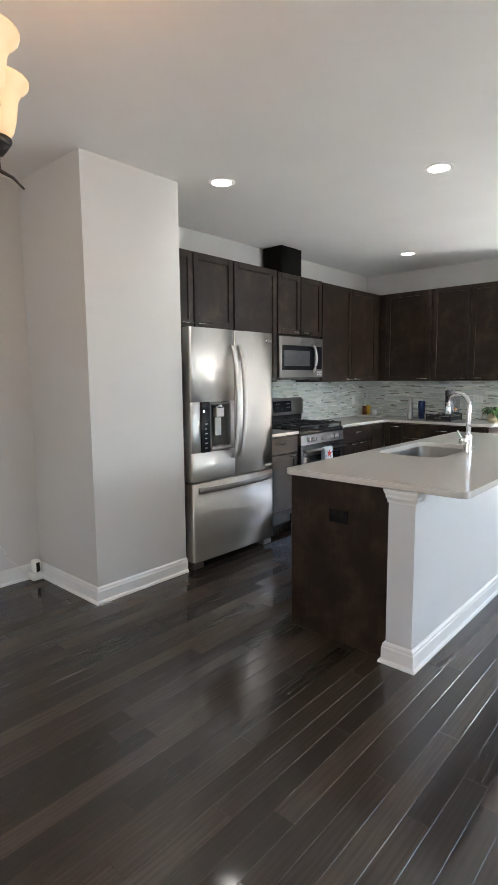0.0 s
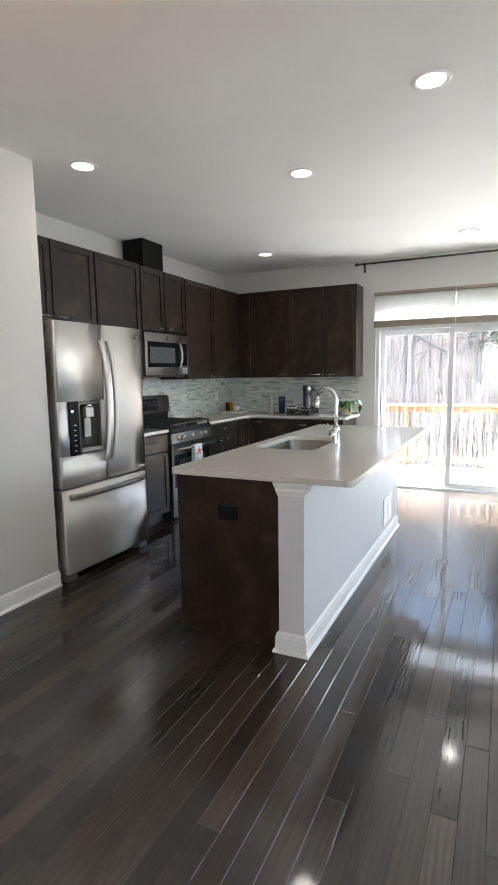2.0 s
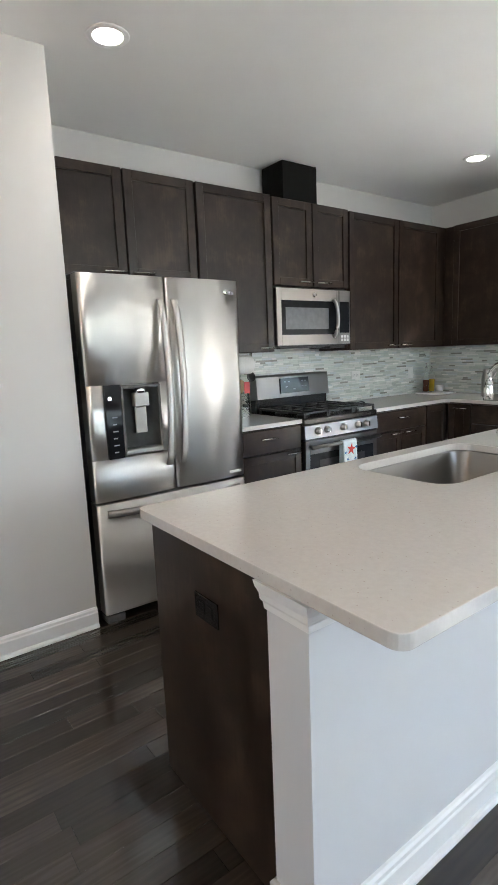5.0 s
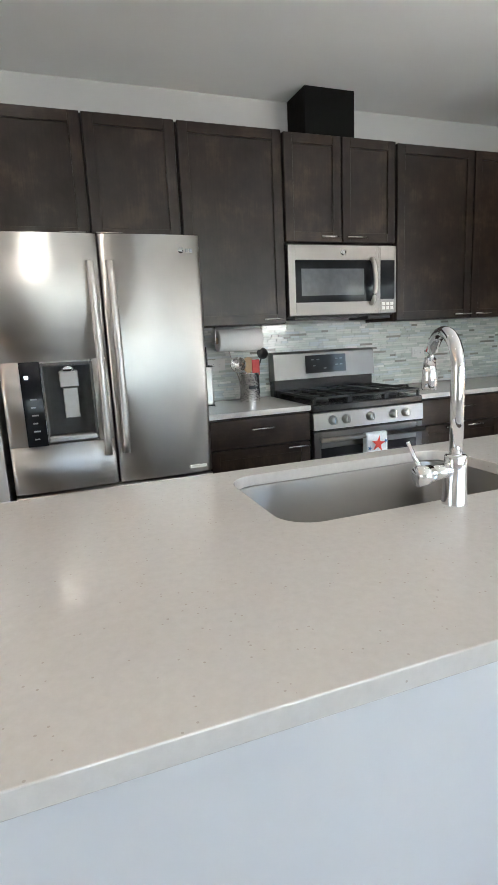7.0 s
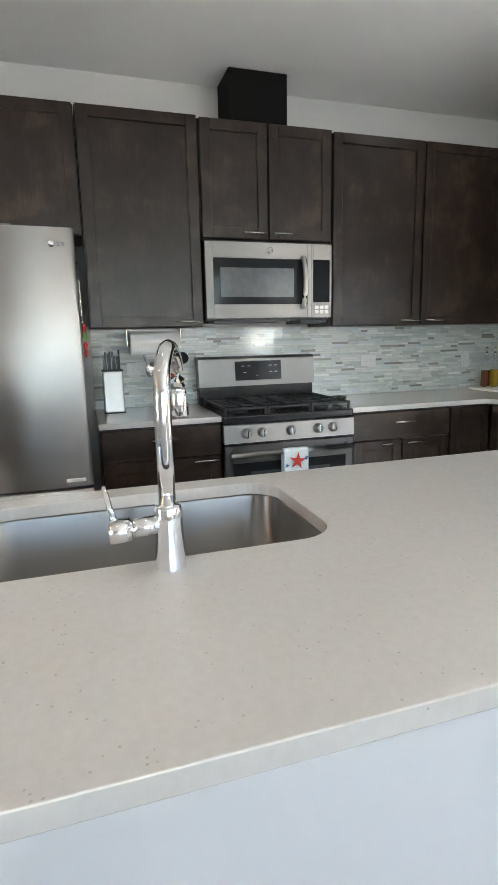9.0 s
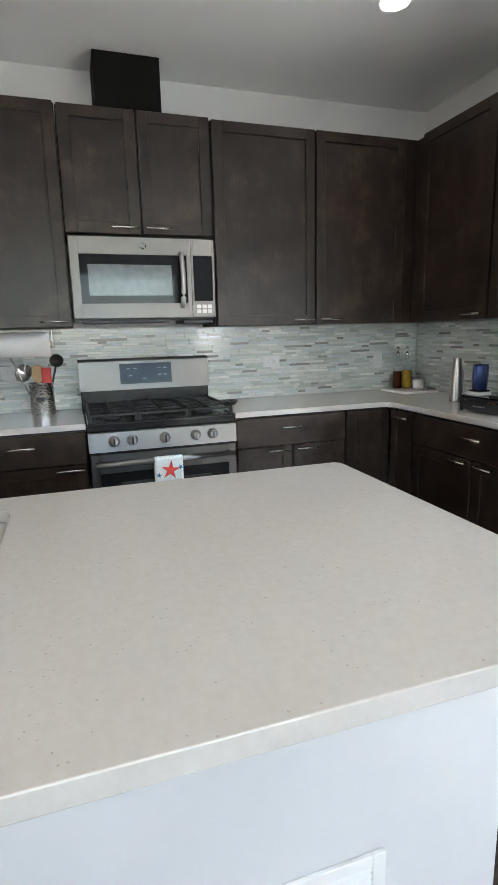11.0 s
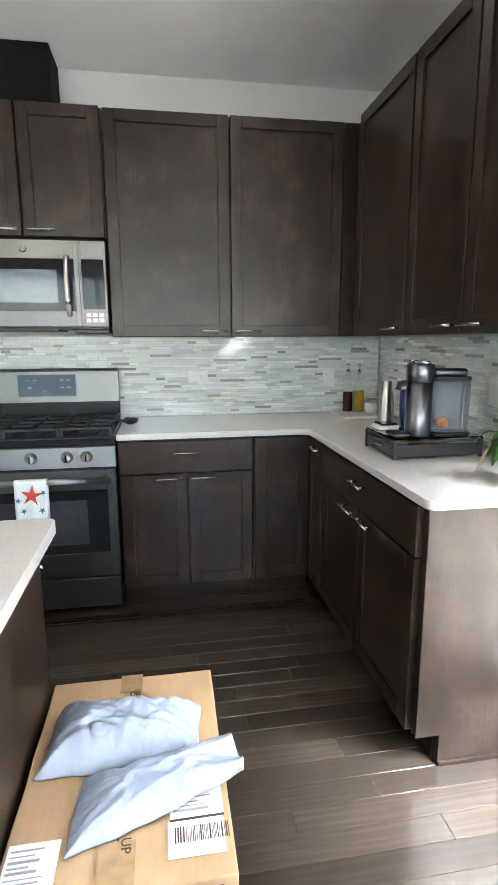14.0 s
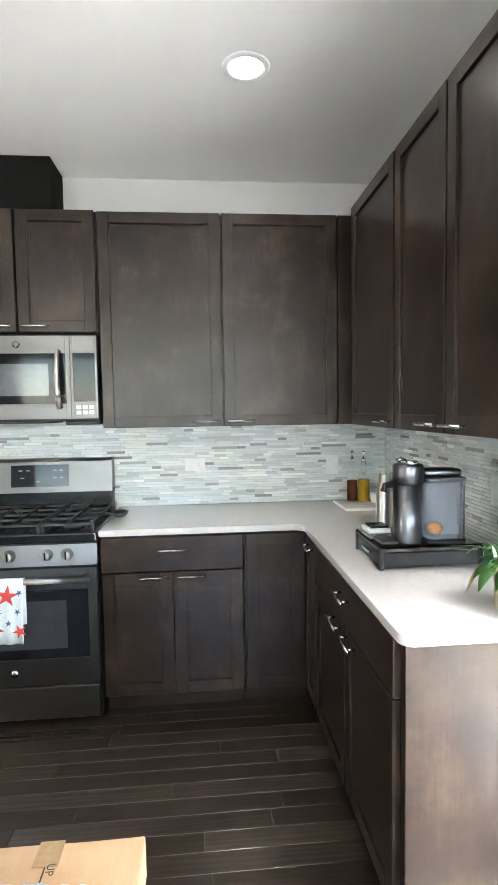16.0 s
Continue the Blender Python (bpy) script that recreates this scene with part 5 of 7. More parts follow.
bottle(-3.45, 6.185, 0.225, 0.029, plain("balsamic", (0.13, 0.035, 0.012), 0.12), 0.52, "clear bottle of dark vinegar with chrome spout")
bottle(-3.43, 6.245, 0.225, 0.032, plain("olive_oil", (0.55, 0.34, 0.03), 0.10), 0.55, "clear bottle of golden oil with chrome spout")
bm = bmesh.new()
lathe(bm, [(0.001, 0.0005), (0.030, 0.0005), (0.037, 0.02), (0.038, 0.058), (0.034, 0.06), (0.032, 0.05), (0.001, 0.048)], (-3.375, 6.305, CT + 0.0165), 20)
solo("candle_cup", bm, WHITEPL, "small white ceramic cup on the tray", "cup", smooth=True, at=(-3.375, 6.305, CT + 0.0165))

# ---- coffee corner ----
bm = bmesh.new()
lathe(bm, [(0.001, 0.0005), (0.036, 0.0005), (0.037, 0.01), (0.037, 0.17), (0.030, 0.20), (0.025, 0.205), (0.025, 0.23), (0.022, 0.248), (0.001, 0.25)], (-2.80, 6.145, CT), 24)
solo("steel_bottle", bm, STEELZ, "tall brushed steel thermos bottle", "thermos", smooth=True, at=(-2.80, 6.145, CT))
bm = bmesh.new()
lathe(bm, [(0.001, 0.0005), (0.034, 0.0005), (0.042, 0.15), (0.042, 0.2), (0.040, 0.215), (0.001, 0.217)], (-2.675, 6.20, CT), 24)
solo("tumbler", bm, plain("blue_metal", (0.05, 0.08, 0.22), 0.25, 0.7), "dark blue metal tumbler", "tumbler", smooth=True, at=(-2.675, 6.20, CT))

DRX0, DRX1, DRY0, DRY1 = -2.50, -2.215, 5.925, 6.285
dr = thing("pod_drawer", "black coffee pod drawer with a glass top", "drawer organiser", (-2.36, 6.1, CT))
bm = bmesh.new()
for x in (DRX0, DRX1 - 0.014):
    for y in (DRY0, DRY1 - 0.014):
        box(bm, x, x + 0.014, y, y + 0.014, CT + 0.0005, CT + 0.076, 0.002)
for a, b_, c, d in ((DRX0 + 0.015, DRX1 - 0.015, DRY0 + 0.002, DRY0 + 0.010), (DRX0 + 0.015, DRX1 - 0.015, DRY1 - 0.010, DRY1 - 0.002)):
    box(bm, a, b_, c, d, CT + 0.062, CT + 0.072)
for a, b_ in ((DRX0 + 0.002, DRX0 + 0.010), (DRX1 - 0.010, DRX1 - 0.002)):
    box(bm, a, b_, DRY0 + 0.015, DRY1 - 0.015, CT + 0.062, CT + 0.072)
part("rack", bm, BLACKPL, dr, "black steel rack")
bm = bmesh.new()
box(bm, DRX0 + 0.018, DRX1 - 0.012, DRY0 + 0.004, DRY1 - 0.016, CT + 0.010, CT + 0.013)
box(bm, DRX1 - 0.011, DRX1 - 0.007, DRY0 + 0.016, DRY1 - 0.016, CT + 0.010, CT + 0.056)
box(bm, DRX0 + 0.012, DRX0 + 0.017, DRY0 + 0.016, DRY1 - 0.016, CT + 0.010, CT + 0.056)
box(bm, DRX0 + 0.018, DRX1 - 0.012, DRY0 + 0.004, DRY0 + 0.008, CT + 0.0135, CT + 0.056)
drw = part("drawer", bm, BLACKPL, dr)
part("pull", B(-2.40, -2.32, DRY0 - 0.008, DRY0 + 0.0035, CT + 0.032, CT + 0.042, 0.003), NICKEL, drw)
gp = part("glass_top", B(DRX0 + 0.002, DRX1 - 0.002, DRY0 + 0.002, DRY1 - 0.002, CT + 0.0765, CT + 0.081, 0.001), glass("smoked_glass", (0.55, 0.62, 0.62)), dr, "glass top")
PODS = [plain("pod_green", (0.08, 0.30, 0.07), 0.3, 0.5), plain("pod_purple", (0.20, 0.04, 0.12), 0.3, 0.5), plain("pod_gold", (0.45, 0.30, 0.08), 0.3, 0.6)]
for i in range(9):
    bm = bmesh.new()
    px, py = -2.27 - 0.085 * (i % 3), 5.975 + 0.095 * (i // 3)
    lathe(bm, [(0.001, 0.0), (0.026, 0.0), (0.024, 0.006), (0.016, 0.024), (0.001, 0.027)], (px, py, CT + 0.0135), 12)
    solo("coffee_pod", bm, PODS[(i * 7) % 3], "foil coffee pod inside the glass-topped drawer", "coffee pod", "coffee pods", smooth=True, at=(px, py, CT + 0.0135))

def tank_plastic():
    m, nt, b = nodes("tank_plastic")
    b.inputs["Base Color"].default_value = (0.66, 0.69, 0.74, 1)
    b.inputs["Roughness"].default_value, b.inputs["IOR"].default_value = 0.06, 1.2
    b.inputs["Transmission Weight"].default_value = 0.92
    return m


CZ = CT + 0.0815
cm = thing("coffee_machine", "dark chrome capsule coffee machine with clear water tank", "coffee machine", (-2.35, 6.12, CZ))
GREYBK = plain("grey_rear_body", (0.30, 0.30, 0.31), 0.4, 0.0, 0.05)
DKCHR = plain("dark_chrome", (0.15, 0.15, 0.158), 0.32, 1.0, 0.03)
bm = bmesh.new()
cxm, cym = -2.278, 6.045
lathe(bm, [(0.001, 0.0005), (0.047, 0.0005), (0.048, 0.004), (0.048, 0.200), (0.001, 0.202)], (cxm, cym, CZ), 32)
part("column", bm, DKCHR, cm, "dark chrome column", True)
bm = bmesh.new()
lathe(bm, [(0.001, 0.2025), (0.050, 0.2025), (0.052, 0.206), (0.052, 0.262), (0.049, 0.268), (0.036, 0.273), (0.001, 0.274)], (cxm, cym, CZ), 32)
hd = part("brew_head", bm, DKCHR, cm, "dark chrome brewing head", True)
for sx in (-0.045, 0.045):
    bm = bmesh.new()
    lathe(bm, [(0.011, 0.0), (0.0175, 0.0), (0.019, 0.006), (0.0175, 0.012), (0.011, 0.012)], (cxm + sx, cym - 0.006, CZ + 0.271), 18)
    part("lid_lever", bm, CHROME, hd, "chrome lid lever", True)
bm = bmesh.new()
lathe(bm, [(0.001, 0.0), (0.034, 0.0), (0.036, 0.004), (0.030, 0.007), (0.001, 0.008)], (cxm, cym, CZ + 0.2742), 24)
part("lid", bm, CHROME, hd, "", True)
part("back_arm", B(cxm - 0.040, cxm + 0.030, cym + 0.046, cym + 0.180, CZ + 0.2235, CZ + 0.252, 0.011, 3), DKCHR, cm, "dark chrome top arm", True)
part("back_body", B(cxm - 0.075, cxm - 0.034, cym + 0.046, cym + 0.190, CZ + 0.0005, CZ + 0.209, 0.010, 2), GREYBK, cm, "grey rear body")
part("tank_base", B(cxm - 0.033, cxm + 0.055, cym + 0.050, cym + 0.186, CZ + 0.0005, CZ + 0.016, 0.005), BLACKPL, cm)
bm = bmesh.new()
prism(bm, round_rect(cxm - 0.030, cxm + 0.056, cym + 0.050, cym + 0.186, 0.024, 5), CZ + 0.0165, CZ + 0.209)
tk = part("water_tank", bm, tank_plastic(), cm, "clear smoky water tank")
bm = bmesh.new()
prism(bm, round_rect(cxm - 0.032, cxm + 0.058, cym + 0.048, cym + 0.188, 0.025, 5), CZ + 0.2095, CZ + 0.2225)
part("tank_lid", bm, BLACKPL, cm, "black tank lid")
bm = bmesh.new()
bmesh.ops.create_uvsphere(bm, u_segments=16, v_segments=10, radius=0.022, matrix=Matrix.Translation((cxm + 0.028, cym + 0.085, CZ + 0.050)))
part("tank_float", bm, plain("orange_float", (0.75, 0.30, 0.07), 0.5), tk, "orange ball inside the tank", True)
part("drip_cup_stand", B(cxm - 0.045, cxm + 0.045, DRY0 + 0.012, cym - 0.048, CZ + 0.0005, CZ + 0.014, 0.005), DKCHR, cm)
bm = bmesh.new()
tube(bm, [(cxm, cym - 0.055, CZ + 0.20), (cxm, cym - 0.080, CZ + 0.196), (cxm, cym - 0.086, CZ + 0.175)], 0.012, 12)
part("coffee_outlet", bm, BLACKPL, cm, "", True)
bk = solo("coaster_stack", B(-2.485, -2.40, 5.945, 6.03, CZ + 0.0003, CZ + 0.018, 0.003), WHITEPL, "stack of white coasters on the pod drawer", "coasters", at=(-2.44, 5.99, CZ))
solo("kitchen_scale", B(-2.478, -2.405, 5.955, 6.025, CZ + 0.0185, CZ + 0.026, 0.003), BLACKGL, "small black glass scale on white coasters", "kitchen scale", at=(-2.44, 5.99, CZ + 0.0185))

# ---- potted plant ----
def leaf_mat(name, a, b_):
    m, nt, bs = nodes(name)
    oi = nt.nodes.new("ShaderNodeObjectInfo")
    n = noise_tex(nt, coords(nt), 22, 4)
    t = maths(nt, 'ADD', maths(nt, 'MULTIPLY', oi.outputs["Random"], 0.6), maths(nt, 'MULTIPLY', n, 0.5))
    nt.links.new(ramp(nt, t, [(0.2, a), (0.9, b_)]), bs.inputs["Base Color"])
    bs.inputs["Roughness"].default_value = 0.32
    tr = nt.nodes.new("ShaderNodeBsdfTranslucent")
    tr.inputs["Color"].default_value = (*b_, 1)
    ms = nt.nodes.new("ShaderNodeMixShader")
    ms.inputs[0].default_value = 0.2
    nt.links.new(bs.outputs[0], ms.inputs[1])
    nt.links.new(tr.outputs[0], ms.inputs[2])
    nt.links.new(ms.outputs[0], nt.nodes["Material Output"].inputs["Surface"])
    return m


def basket():
    m, nt, b = nodes("woven_straw")
    w = nt.nodes.new("ShaderNodeTexWave")
    w.bands_direction = 'Z'
    w.inputs["Scale"].default_value, w.inputs["Distortion"].default_value, w.inputs["Detail"].default_value = 75, 5, 3
    nt.links.new(coords(nt), w.inputs["Vector"])
    nt.links.new(ramp(nt, w.outputs["Fac"], [(0.1, (0.50, 0.38, 0.24)), (0.8, (0.72, 0.61, 0.45))]), b.inputs["Base Color"])
    b.inputs["Roughness"].default_value = 0.85
    bump(nt, b, w.outputs["Fac"], 0.8, 0.006)
    return m


LEAF = leaf_mat("pothos_leaf", (0.022, 0.080, 0.016), (0.085, 0.20, 0.042))
LEAFD = leaf_mat("pothos_leaf_blue", (0.02, 0.07, 0.045), (0.045, 0.13, 0.08))
STRAW = basket()
px, py = -1.828, 6.175
pl = thing("potted_plant", "trailing green pothos in a woven straw pot", "plant", (px, py, CT))
bm = bmesh.new()
prof = [(0.001, 0.0005), (0.055, 0.0005), (0.060, 0.006)]
for i in range(11):
    z = 0.008 + i * 0.0105
    prof += [(0.0615 + 0.0045 * i / 10, z), (0.0645 + 0.0045 * i / 10, z + 0.005)]
prof += [(0.064, 0.124), (0.061, 0.122), (0.059, 0.10), (0.001, 0.10)]
lathe(bm, prof, (px, py, CT), 28)
part("pot", bm, STRAW, pl, "pale woven straw pot", True)
part("soil", C((px, py, CT + 0.1005), (px, py, CT + 0.104), 0.0585, seg=20), plain("soil", (0.03, 0.02, 0.014), 0.95), pl)
rr = random.Random(11)


def leaf(bm, base, tip_dir, L, W, droop):
    d = Vector(tip_dir).normalized()
    side = d.cross(Vector((0, 0, 1))).normalized()
    prev = None
    N = 7
    for i in range(N + 1):
        f = i / N
        w = W * (math.sin(math.pi * min(1, f * 0.92 + 0.06)) ** 0.75) * (1.15 - 0.45 * f)
        if i == N:
            w = 0.0008
        p = Vector(base) + d * (L * f) + Vector((0, 0, -droop * L * f * f))
        p.z = max(p.z, CT + 0.012)
        trio = [bm.verts.new(p - side * w + Vector((0, 0, 0.22 * w))), bm.verts.new(p), bm.verts.new(p + side * w + Vector((0, 0, 0.22 * w)))]
        if prev:
            for k in (0, 1):
                bm.faces.new((prev[k], prev[k + 1], trio[k + 1], trio[k]))
        prev = trio


spec = []
for i in range(42):
    a = rr.uniform(0, 2 * math.pi)
    spec.append((a, rr.uniform(0.035, 0.10), rr.uniform(0.0, 0.06), rr.uniform(0.032, 0.06), rr.uniform(0.3, 1.3)))
for i, (a, reach, rise, L, droop) in enumerate(spec):
    root = Vector((px + 0.03 * math.cos(a), py + 0.03 * math.sin(a), CT + 0.105))
    end = Vector((px + reach * math.cos(a), min(py + reach * math.sin(a), 6.36), CT + 0.105 + rise))
    midp = (root + end) / 2 + Vector((0, 0, 0.03))
    bm = bmesh.new()
    tube(bm, [root, midp, end], 0.0022, 5)
    st = part("stem", bm, LEAF, pl, "", True)
    bm = bmesh.new()
    leaf(bm, end, (math.cos(a), math.sin(a) * (0.5 if end.y > 6.25 else 1), rr.uniform(-0.6, 0.3)), L if end.y < 6.3 else L * 0.6, L * 0.40, droop)
    bmesh.ops.recalc_face_normals(bm, faces=bm.faces)
    bmesh.ops.solidify(bm, geom=list(bm.faces), thickness=0.0008)
    part("leaf", bm, LEAF if i % 4 else LEAFD, st, "", True)
# one long trailing vine towards the window, with larger leaves
vine = [(px + 0.03, py + 0.02, CT + 0.11), (px + 0.08, py + 0.06, CT + 0.165), (px + 0.125, py + 0.09, CT + 0.17), (px + 0.15, py + 0.10, CT + 0.11)]
bm = bmesh.new()
tube(bm, vine, 0.0022, 5)
st = part("vine", bm, LEAF, pl, "", True)
for i, (q, d_, L) in enumerate((((px + 0.085, py + 0.065, CT + 0.165), (0.5, 0.2, 0.7), 0.06), ((px + 0.125, py + 0.09, CT + 0.17), (0.5, -0.3, -0.6), 0.07), ((px + 0.148, py + 0.10, CT + 0.115), (-0.1, -0.25, -1.0), 0.08))):
    bm = bmesh.new()
    leaf(bm, q, d_, L, L * 0.33, 0.2)
    bmesh.ops.recalc_face_normals(bm, faces=bm.faces)
    bmesh.ops.solidify(bm, geom=list(bm.faces), thickness=0.0008)
    part("leaf", bm, LEAFD if i != 2 else LEAF, st, "", True)
bm = bmesh.new()
leaf(bm, (px - 0.02, py - 0.055, CT + 0.125), (-0.2, -0.2, 1), 0.05, 0.016, 0)
bmesh.ops.solidify(bm, geom=list(bm.faces), thickness=0.0008)
part("plant_tag", bm, WHITEPL, pl, "white plastic plant tag")
bm = bmesh.new()
leaf(bm, (px - 0.05, py - 0.05, CT + 0.13), (-0.8, -0.5, -0.2), 0.085, 0.02, 1.4)
bmesh.ops.solidify(bm, geom=list(bm.faces), thickness=0.0008)
part("leaf", bm, plain("dry_leaf", (0.45, 0.33, 0.18), 0.7), pl, "dry tan leaf", True)
cb = bmesh.new()
tube(cb, [(-2.10, 6.405, CT + 0.015), (-2.05, 6.41, CT + 0.006), (-1.95, 6.40, CT + 0.005), (-1.86, 6.41, CT + 0.006)], 0.0035, 8)
solo("power_cord", cb, BLACKPL, "black power cord along the splashback", "cord", smooth=True, at=(-2.0, 6.405, CT))

# ---- bin, parcel and mailers at the island's end ----
bn = thing("waste_bin", "black plastic waste bin with a blue label", "waste bin", (-1.40, 4.917, 0))
bm = bmesh.new()
bx0, bx1, by0, by1, bh = -1.60, -1.20, 4.804, 5.034, 0.352
lo = round_rect(bx0 + 0.03, bx1 - 0.03, by0 + 0.02, by1 - 0.02, 0.03, 4)
hi = round_rect(bx0, bx1, by0, by1, 0.035, 4)
hi2 = round_rect(bx0 + 0.004, bx1 - 0.004, by0 + 0.004, by1 - 0.004, 0.033, 4)
lo2 = round_rect(bx0 + 0.034, bx1 - 0.034, by0 + 0.024, by1 - 0.024, 0.028, 4)
L4 = [[bm.verts.new((x, y, z)) for x, y in pts_] for pts_, z in ((lo, 0.001), (hi, bh), (hi2, bh), (lo2, 0.006))]
for a, b_ in zip(L4, L4[1:]):
    for i in range(len(a)):
        j = (i + 1) % len(a)
        bm.faces.new((a[i], a[j], b_[j], b_[i]))
bm.faces.new(L4[0]); bm.faces.new(L4[-1])
bmesh.ops.recalc_face_normals(bm, faces=bm.faces)
part("bin_body", bm, plain("bin_black", (0.020, 0.022, 0.026), 0.26, 0.0, 0.04, 3), bn, "", True)
bm = bmesh.new()
for a, b_, c, d in ((bx0 - 0.008, bx1 + 0.008, by0 - 0.008, by0 + 0.0), (bx0 - 0.008, bx1 + 0.008, by1, by1 + 0.008), (bx0 - 0.008, bx0, by0, by1), (bx1, bx1 + 0.008, by0, by1)):
    box(bm, a, b_, c, d, bh - 0.022, bh, 0.002)
part("rim", bm, BLACKPL, bn)
lb = part("label", B(bx1 + 0.0082, bx1 + 0.009, 4.877, 4.992, 0.296, 0.346), plain("label_blue", (0.05, 0.18, 0.55), 0.4), bn, "blue and white sticker")
part("label_stripe", B(bx1 + 0.0091, bx1 + 0.0095, 4.877, 4.992, 0.315, 0.330), WHITEPL, lb)
part("label_stripe", B(bx1 + 0.0091, bx1 + 0.0095, 4.962, 4.992, 0.332, 0.346), REDC, lb)


def cardboard():
    m, nt, b = nodes("cardboard")
    v = coords(nt)
    flute = noise_tex(nt, coords(nt, (2, 90, 2)), 3, 2)
    big = noise_tex(nt, v, 6, 4)
    t = maths(nt, 'ADD', maths(nt, 'MULTIPLY', flute, 0.3), maths(nt, 'MULTIPLY', big, 0.7))
    nt.links.new(ramp(nt, t, [(0.3, (0.40, 0.255, 0.135)), (0.7, (0.50, 0.335, 0.19))]), b.inputs["Base Color"])
    b.inputs["Roughness"].default_value = 0.85
    bump(nt, b, t, 0.15, 0.002)
    return m


CARDB = cardboard()
INK = plain("box_ink", (0.05, 0.035, 0.025), 0.8)
TAPE = plain("clear_tape", (0.36, 0.24, 0.13), 0.18, 0.0, 0.2, 30)
QX0, QX1, QY0, QY1, QZ0, QZ1 = -1.728, -1.150, 4.784, 5.192, 0.3535, 0.452
bx = thing("cardboard_box", "flat brown cardboard parcel lying on the waste bin", "cardboard box", (-1.44, 4.988, QZ0))
bm = bmesh.new()
box(bm, QX0, QX1, QY0, QY1, QZ0, QZ1, 0.004, 2)
bmesh.ops.subdivide_edges(bm, edges=[e for e in bm.edges if e.calc_length() > 0.2], cuts=6, use_grid_fill=True)
for v in bm.verts:
    k = noise.noise(v.co * 9.0)
    v.co += Vector((0.004 * noise.noise(v.co * 7 + Vector((3, 0, 0))), 0.004 * k, 0.004 * noise.noise(v.co * 6 + Vector((0, 9, 0))) if v.co.z > QZ0 + 0.02 else 0))
part("carton", bm, CARDB, bx)
ym_ = (QY0 + QY1) / 2 - 0.005
bm = bmesh.new()
box(bm, QX0 + 0.01, QX1 - 0.004, ym_ - 0.0015, ym_ + 0.0015, QZ1 + 0.0032, QZ1 + 0.0045)
part("flap_seam", bm, INK, bx, "dark flap seam")
bm = bmesh.new()
box(bm, QX1 - 0.09, QX1 + 0.0055, ym_ - 0.032, ym_ + 0.032, QZ1 + 0.0045, QZ1 + 0.0055)
box(bm, QX1 + 0.0045, QX1 + 0.0060, ym_ - 0.032, ym_ + 0.032, QZ0 + 0.002, QZ1 + 0.0045)
tp = part("packing_tape", bm, TAPE, bx, "glossy brown packing tape")
bm = bmesh.new()
box(bm, QX0 + 0.0, QX0 + 0.07, ym_ - 0.028, ym_ + 0.028, QZ1 + 0.0045, QZ1 + 0.0055)
part("packing_tape", bm, TAPE, bx)
for k in range(6):
    zz = QZ0 + 0.018 + 0.013 * k
    part("print_mark", B(QX1 + 0.0061, QX1 + 0.0064, ym_ - 0.026 + 0.006 * (k % 3), ym_ + 0.010 + 0.005 * (k % 2), zz, zz + 0.006), INK, tp)
LBL = paint("label_paper", (0.76, 0.77, 0.78), 0.6)
def paper_label(x0, x1, y0, y1, seedn):
    z = QZ1 + 0.0048
    l = part("shipping_label", B(x0, x1, y0, y1, z, z + 0.0006), LBL, bx, "white printed shipping label")
    r2 = random.Random(seedn)
    x = x0 + 0.012
    while x < x1 - 0.014:
        w = r2.choice((0.002, 0.003, 0.003, 0.005))
        a = y0 + 0.006
        part("print_line", B(x, x + w, a, a + (y1 - y0) * r2.uniform(0.35, 0.85), z + 0.0007, z + 0.0010), LINE, l)
        x += w + r2.uniform(0.005, 0.009)
    return l, z


l1, zl = paper_label(-1.262, -1.168, 4.792, 4.882, 1)
l2, zl = paper_label(-1.335, -1.265, 5.076, 5.178, 2)
part("shipping_label", B(-1.2648, -1.19, 5.072, 5.175, zl, zl + 0.0006), LBL, bx)
y = 5.084
r2 = random.Random(5)
while y < 5.182:
    w = r2.choice((0.0012, 0.0018, 0.003))
    part("barcode_bar", B(-1.250, -1.218, y, y + w, zl + 0.0007, zl + 0.0010), INK, l2)
    y += w + r2.choice((0.0012, 0.0018, 0.0026))
part("label_rule", B(-1.268, -1.263, 5.076, 5.178, zl + 0.0007, zl + 0.0010), INK, l2)


def words(text, loc, rot, size, parent, mat):
    cu = bpy.data.curves.new("printed_text", 'FONT')
    cu.body, cu.size, cu.extrude = text, size, 0.0002
    ob = new("printed_text", cu)
    cu.materials.append(mat)
    ob.parent = parent
    ob.location = Vector(loc) - root_base(parent)
    ob.rotation_euler = rot
    return ob


XF = QX1 + 0.0052
for i, s_ in enumerate(("P.O.#", "STORE", "DEPT", "WEIGHT")):
    words(s_, (XF, 4.83, 0.428 - 0.0165 * i), (radians(90), 0, radians(90)), 0.016, bx, INK)
for i, s_ in enumerate(("STYLE", "SIZE", "COLOR", "QUANT.")):
    words(s_, (XF, 5.034, 0.428 - 0.0165 * i), (radians(90), 0, radians(90)), 0.016, bx, INK)
for x_ in (-1.245, -1.665):
    words("UP", (x_, ym_ + 0.006, QZ1 + 0.006), (0, 0, 0), 0.026, bx, INK)
for y0_, y1_ in ((4.825, 4.944), (5.03, 5.164)):
    bm = bmesh.new()
    for i in range(5):
        z = 0.4255 + 0.0165 - 0.0165 * i
        box(bm, XF - 0.001, XF + 0.0006, y0_ + (0.046 if 0 < i < 4 else 0), y1_, z - 0.001, z)
    box(bm, XF - 0.001, XF + 0.0006, y0_, y0_ + 0.001, 0.376, 0.4415)
    box(bm, XF - 0.001, XF + 0.0006, y1_ - 0.001, y1_, 0.376, 0.4415)
    part("printed_grid", bm, INK, bx, "dark printed form lines")


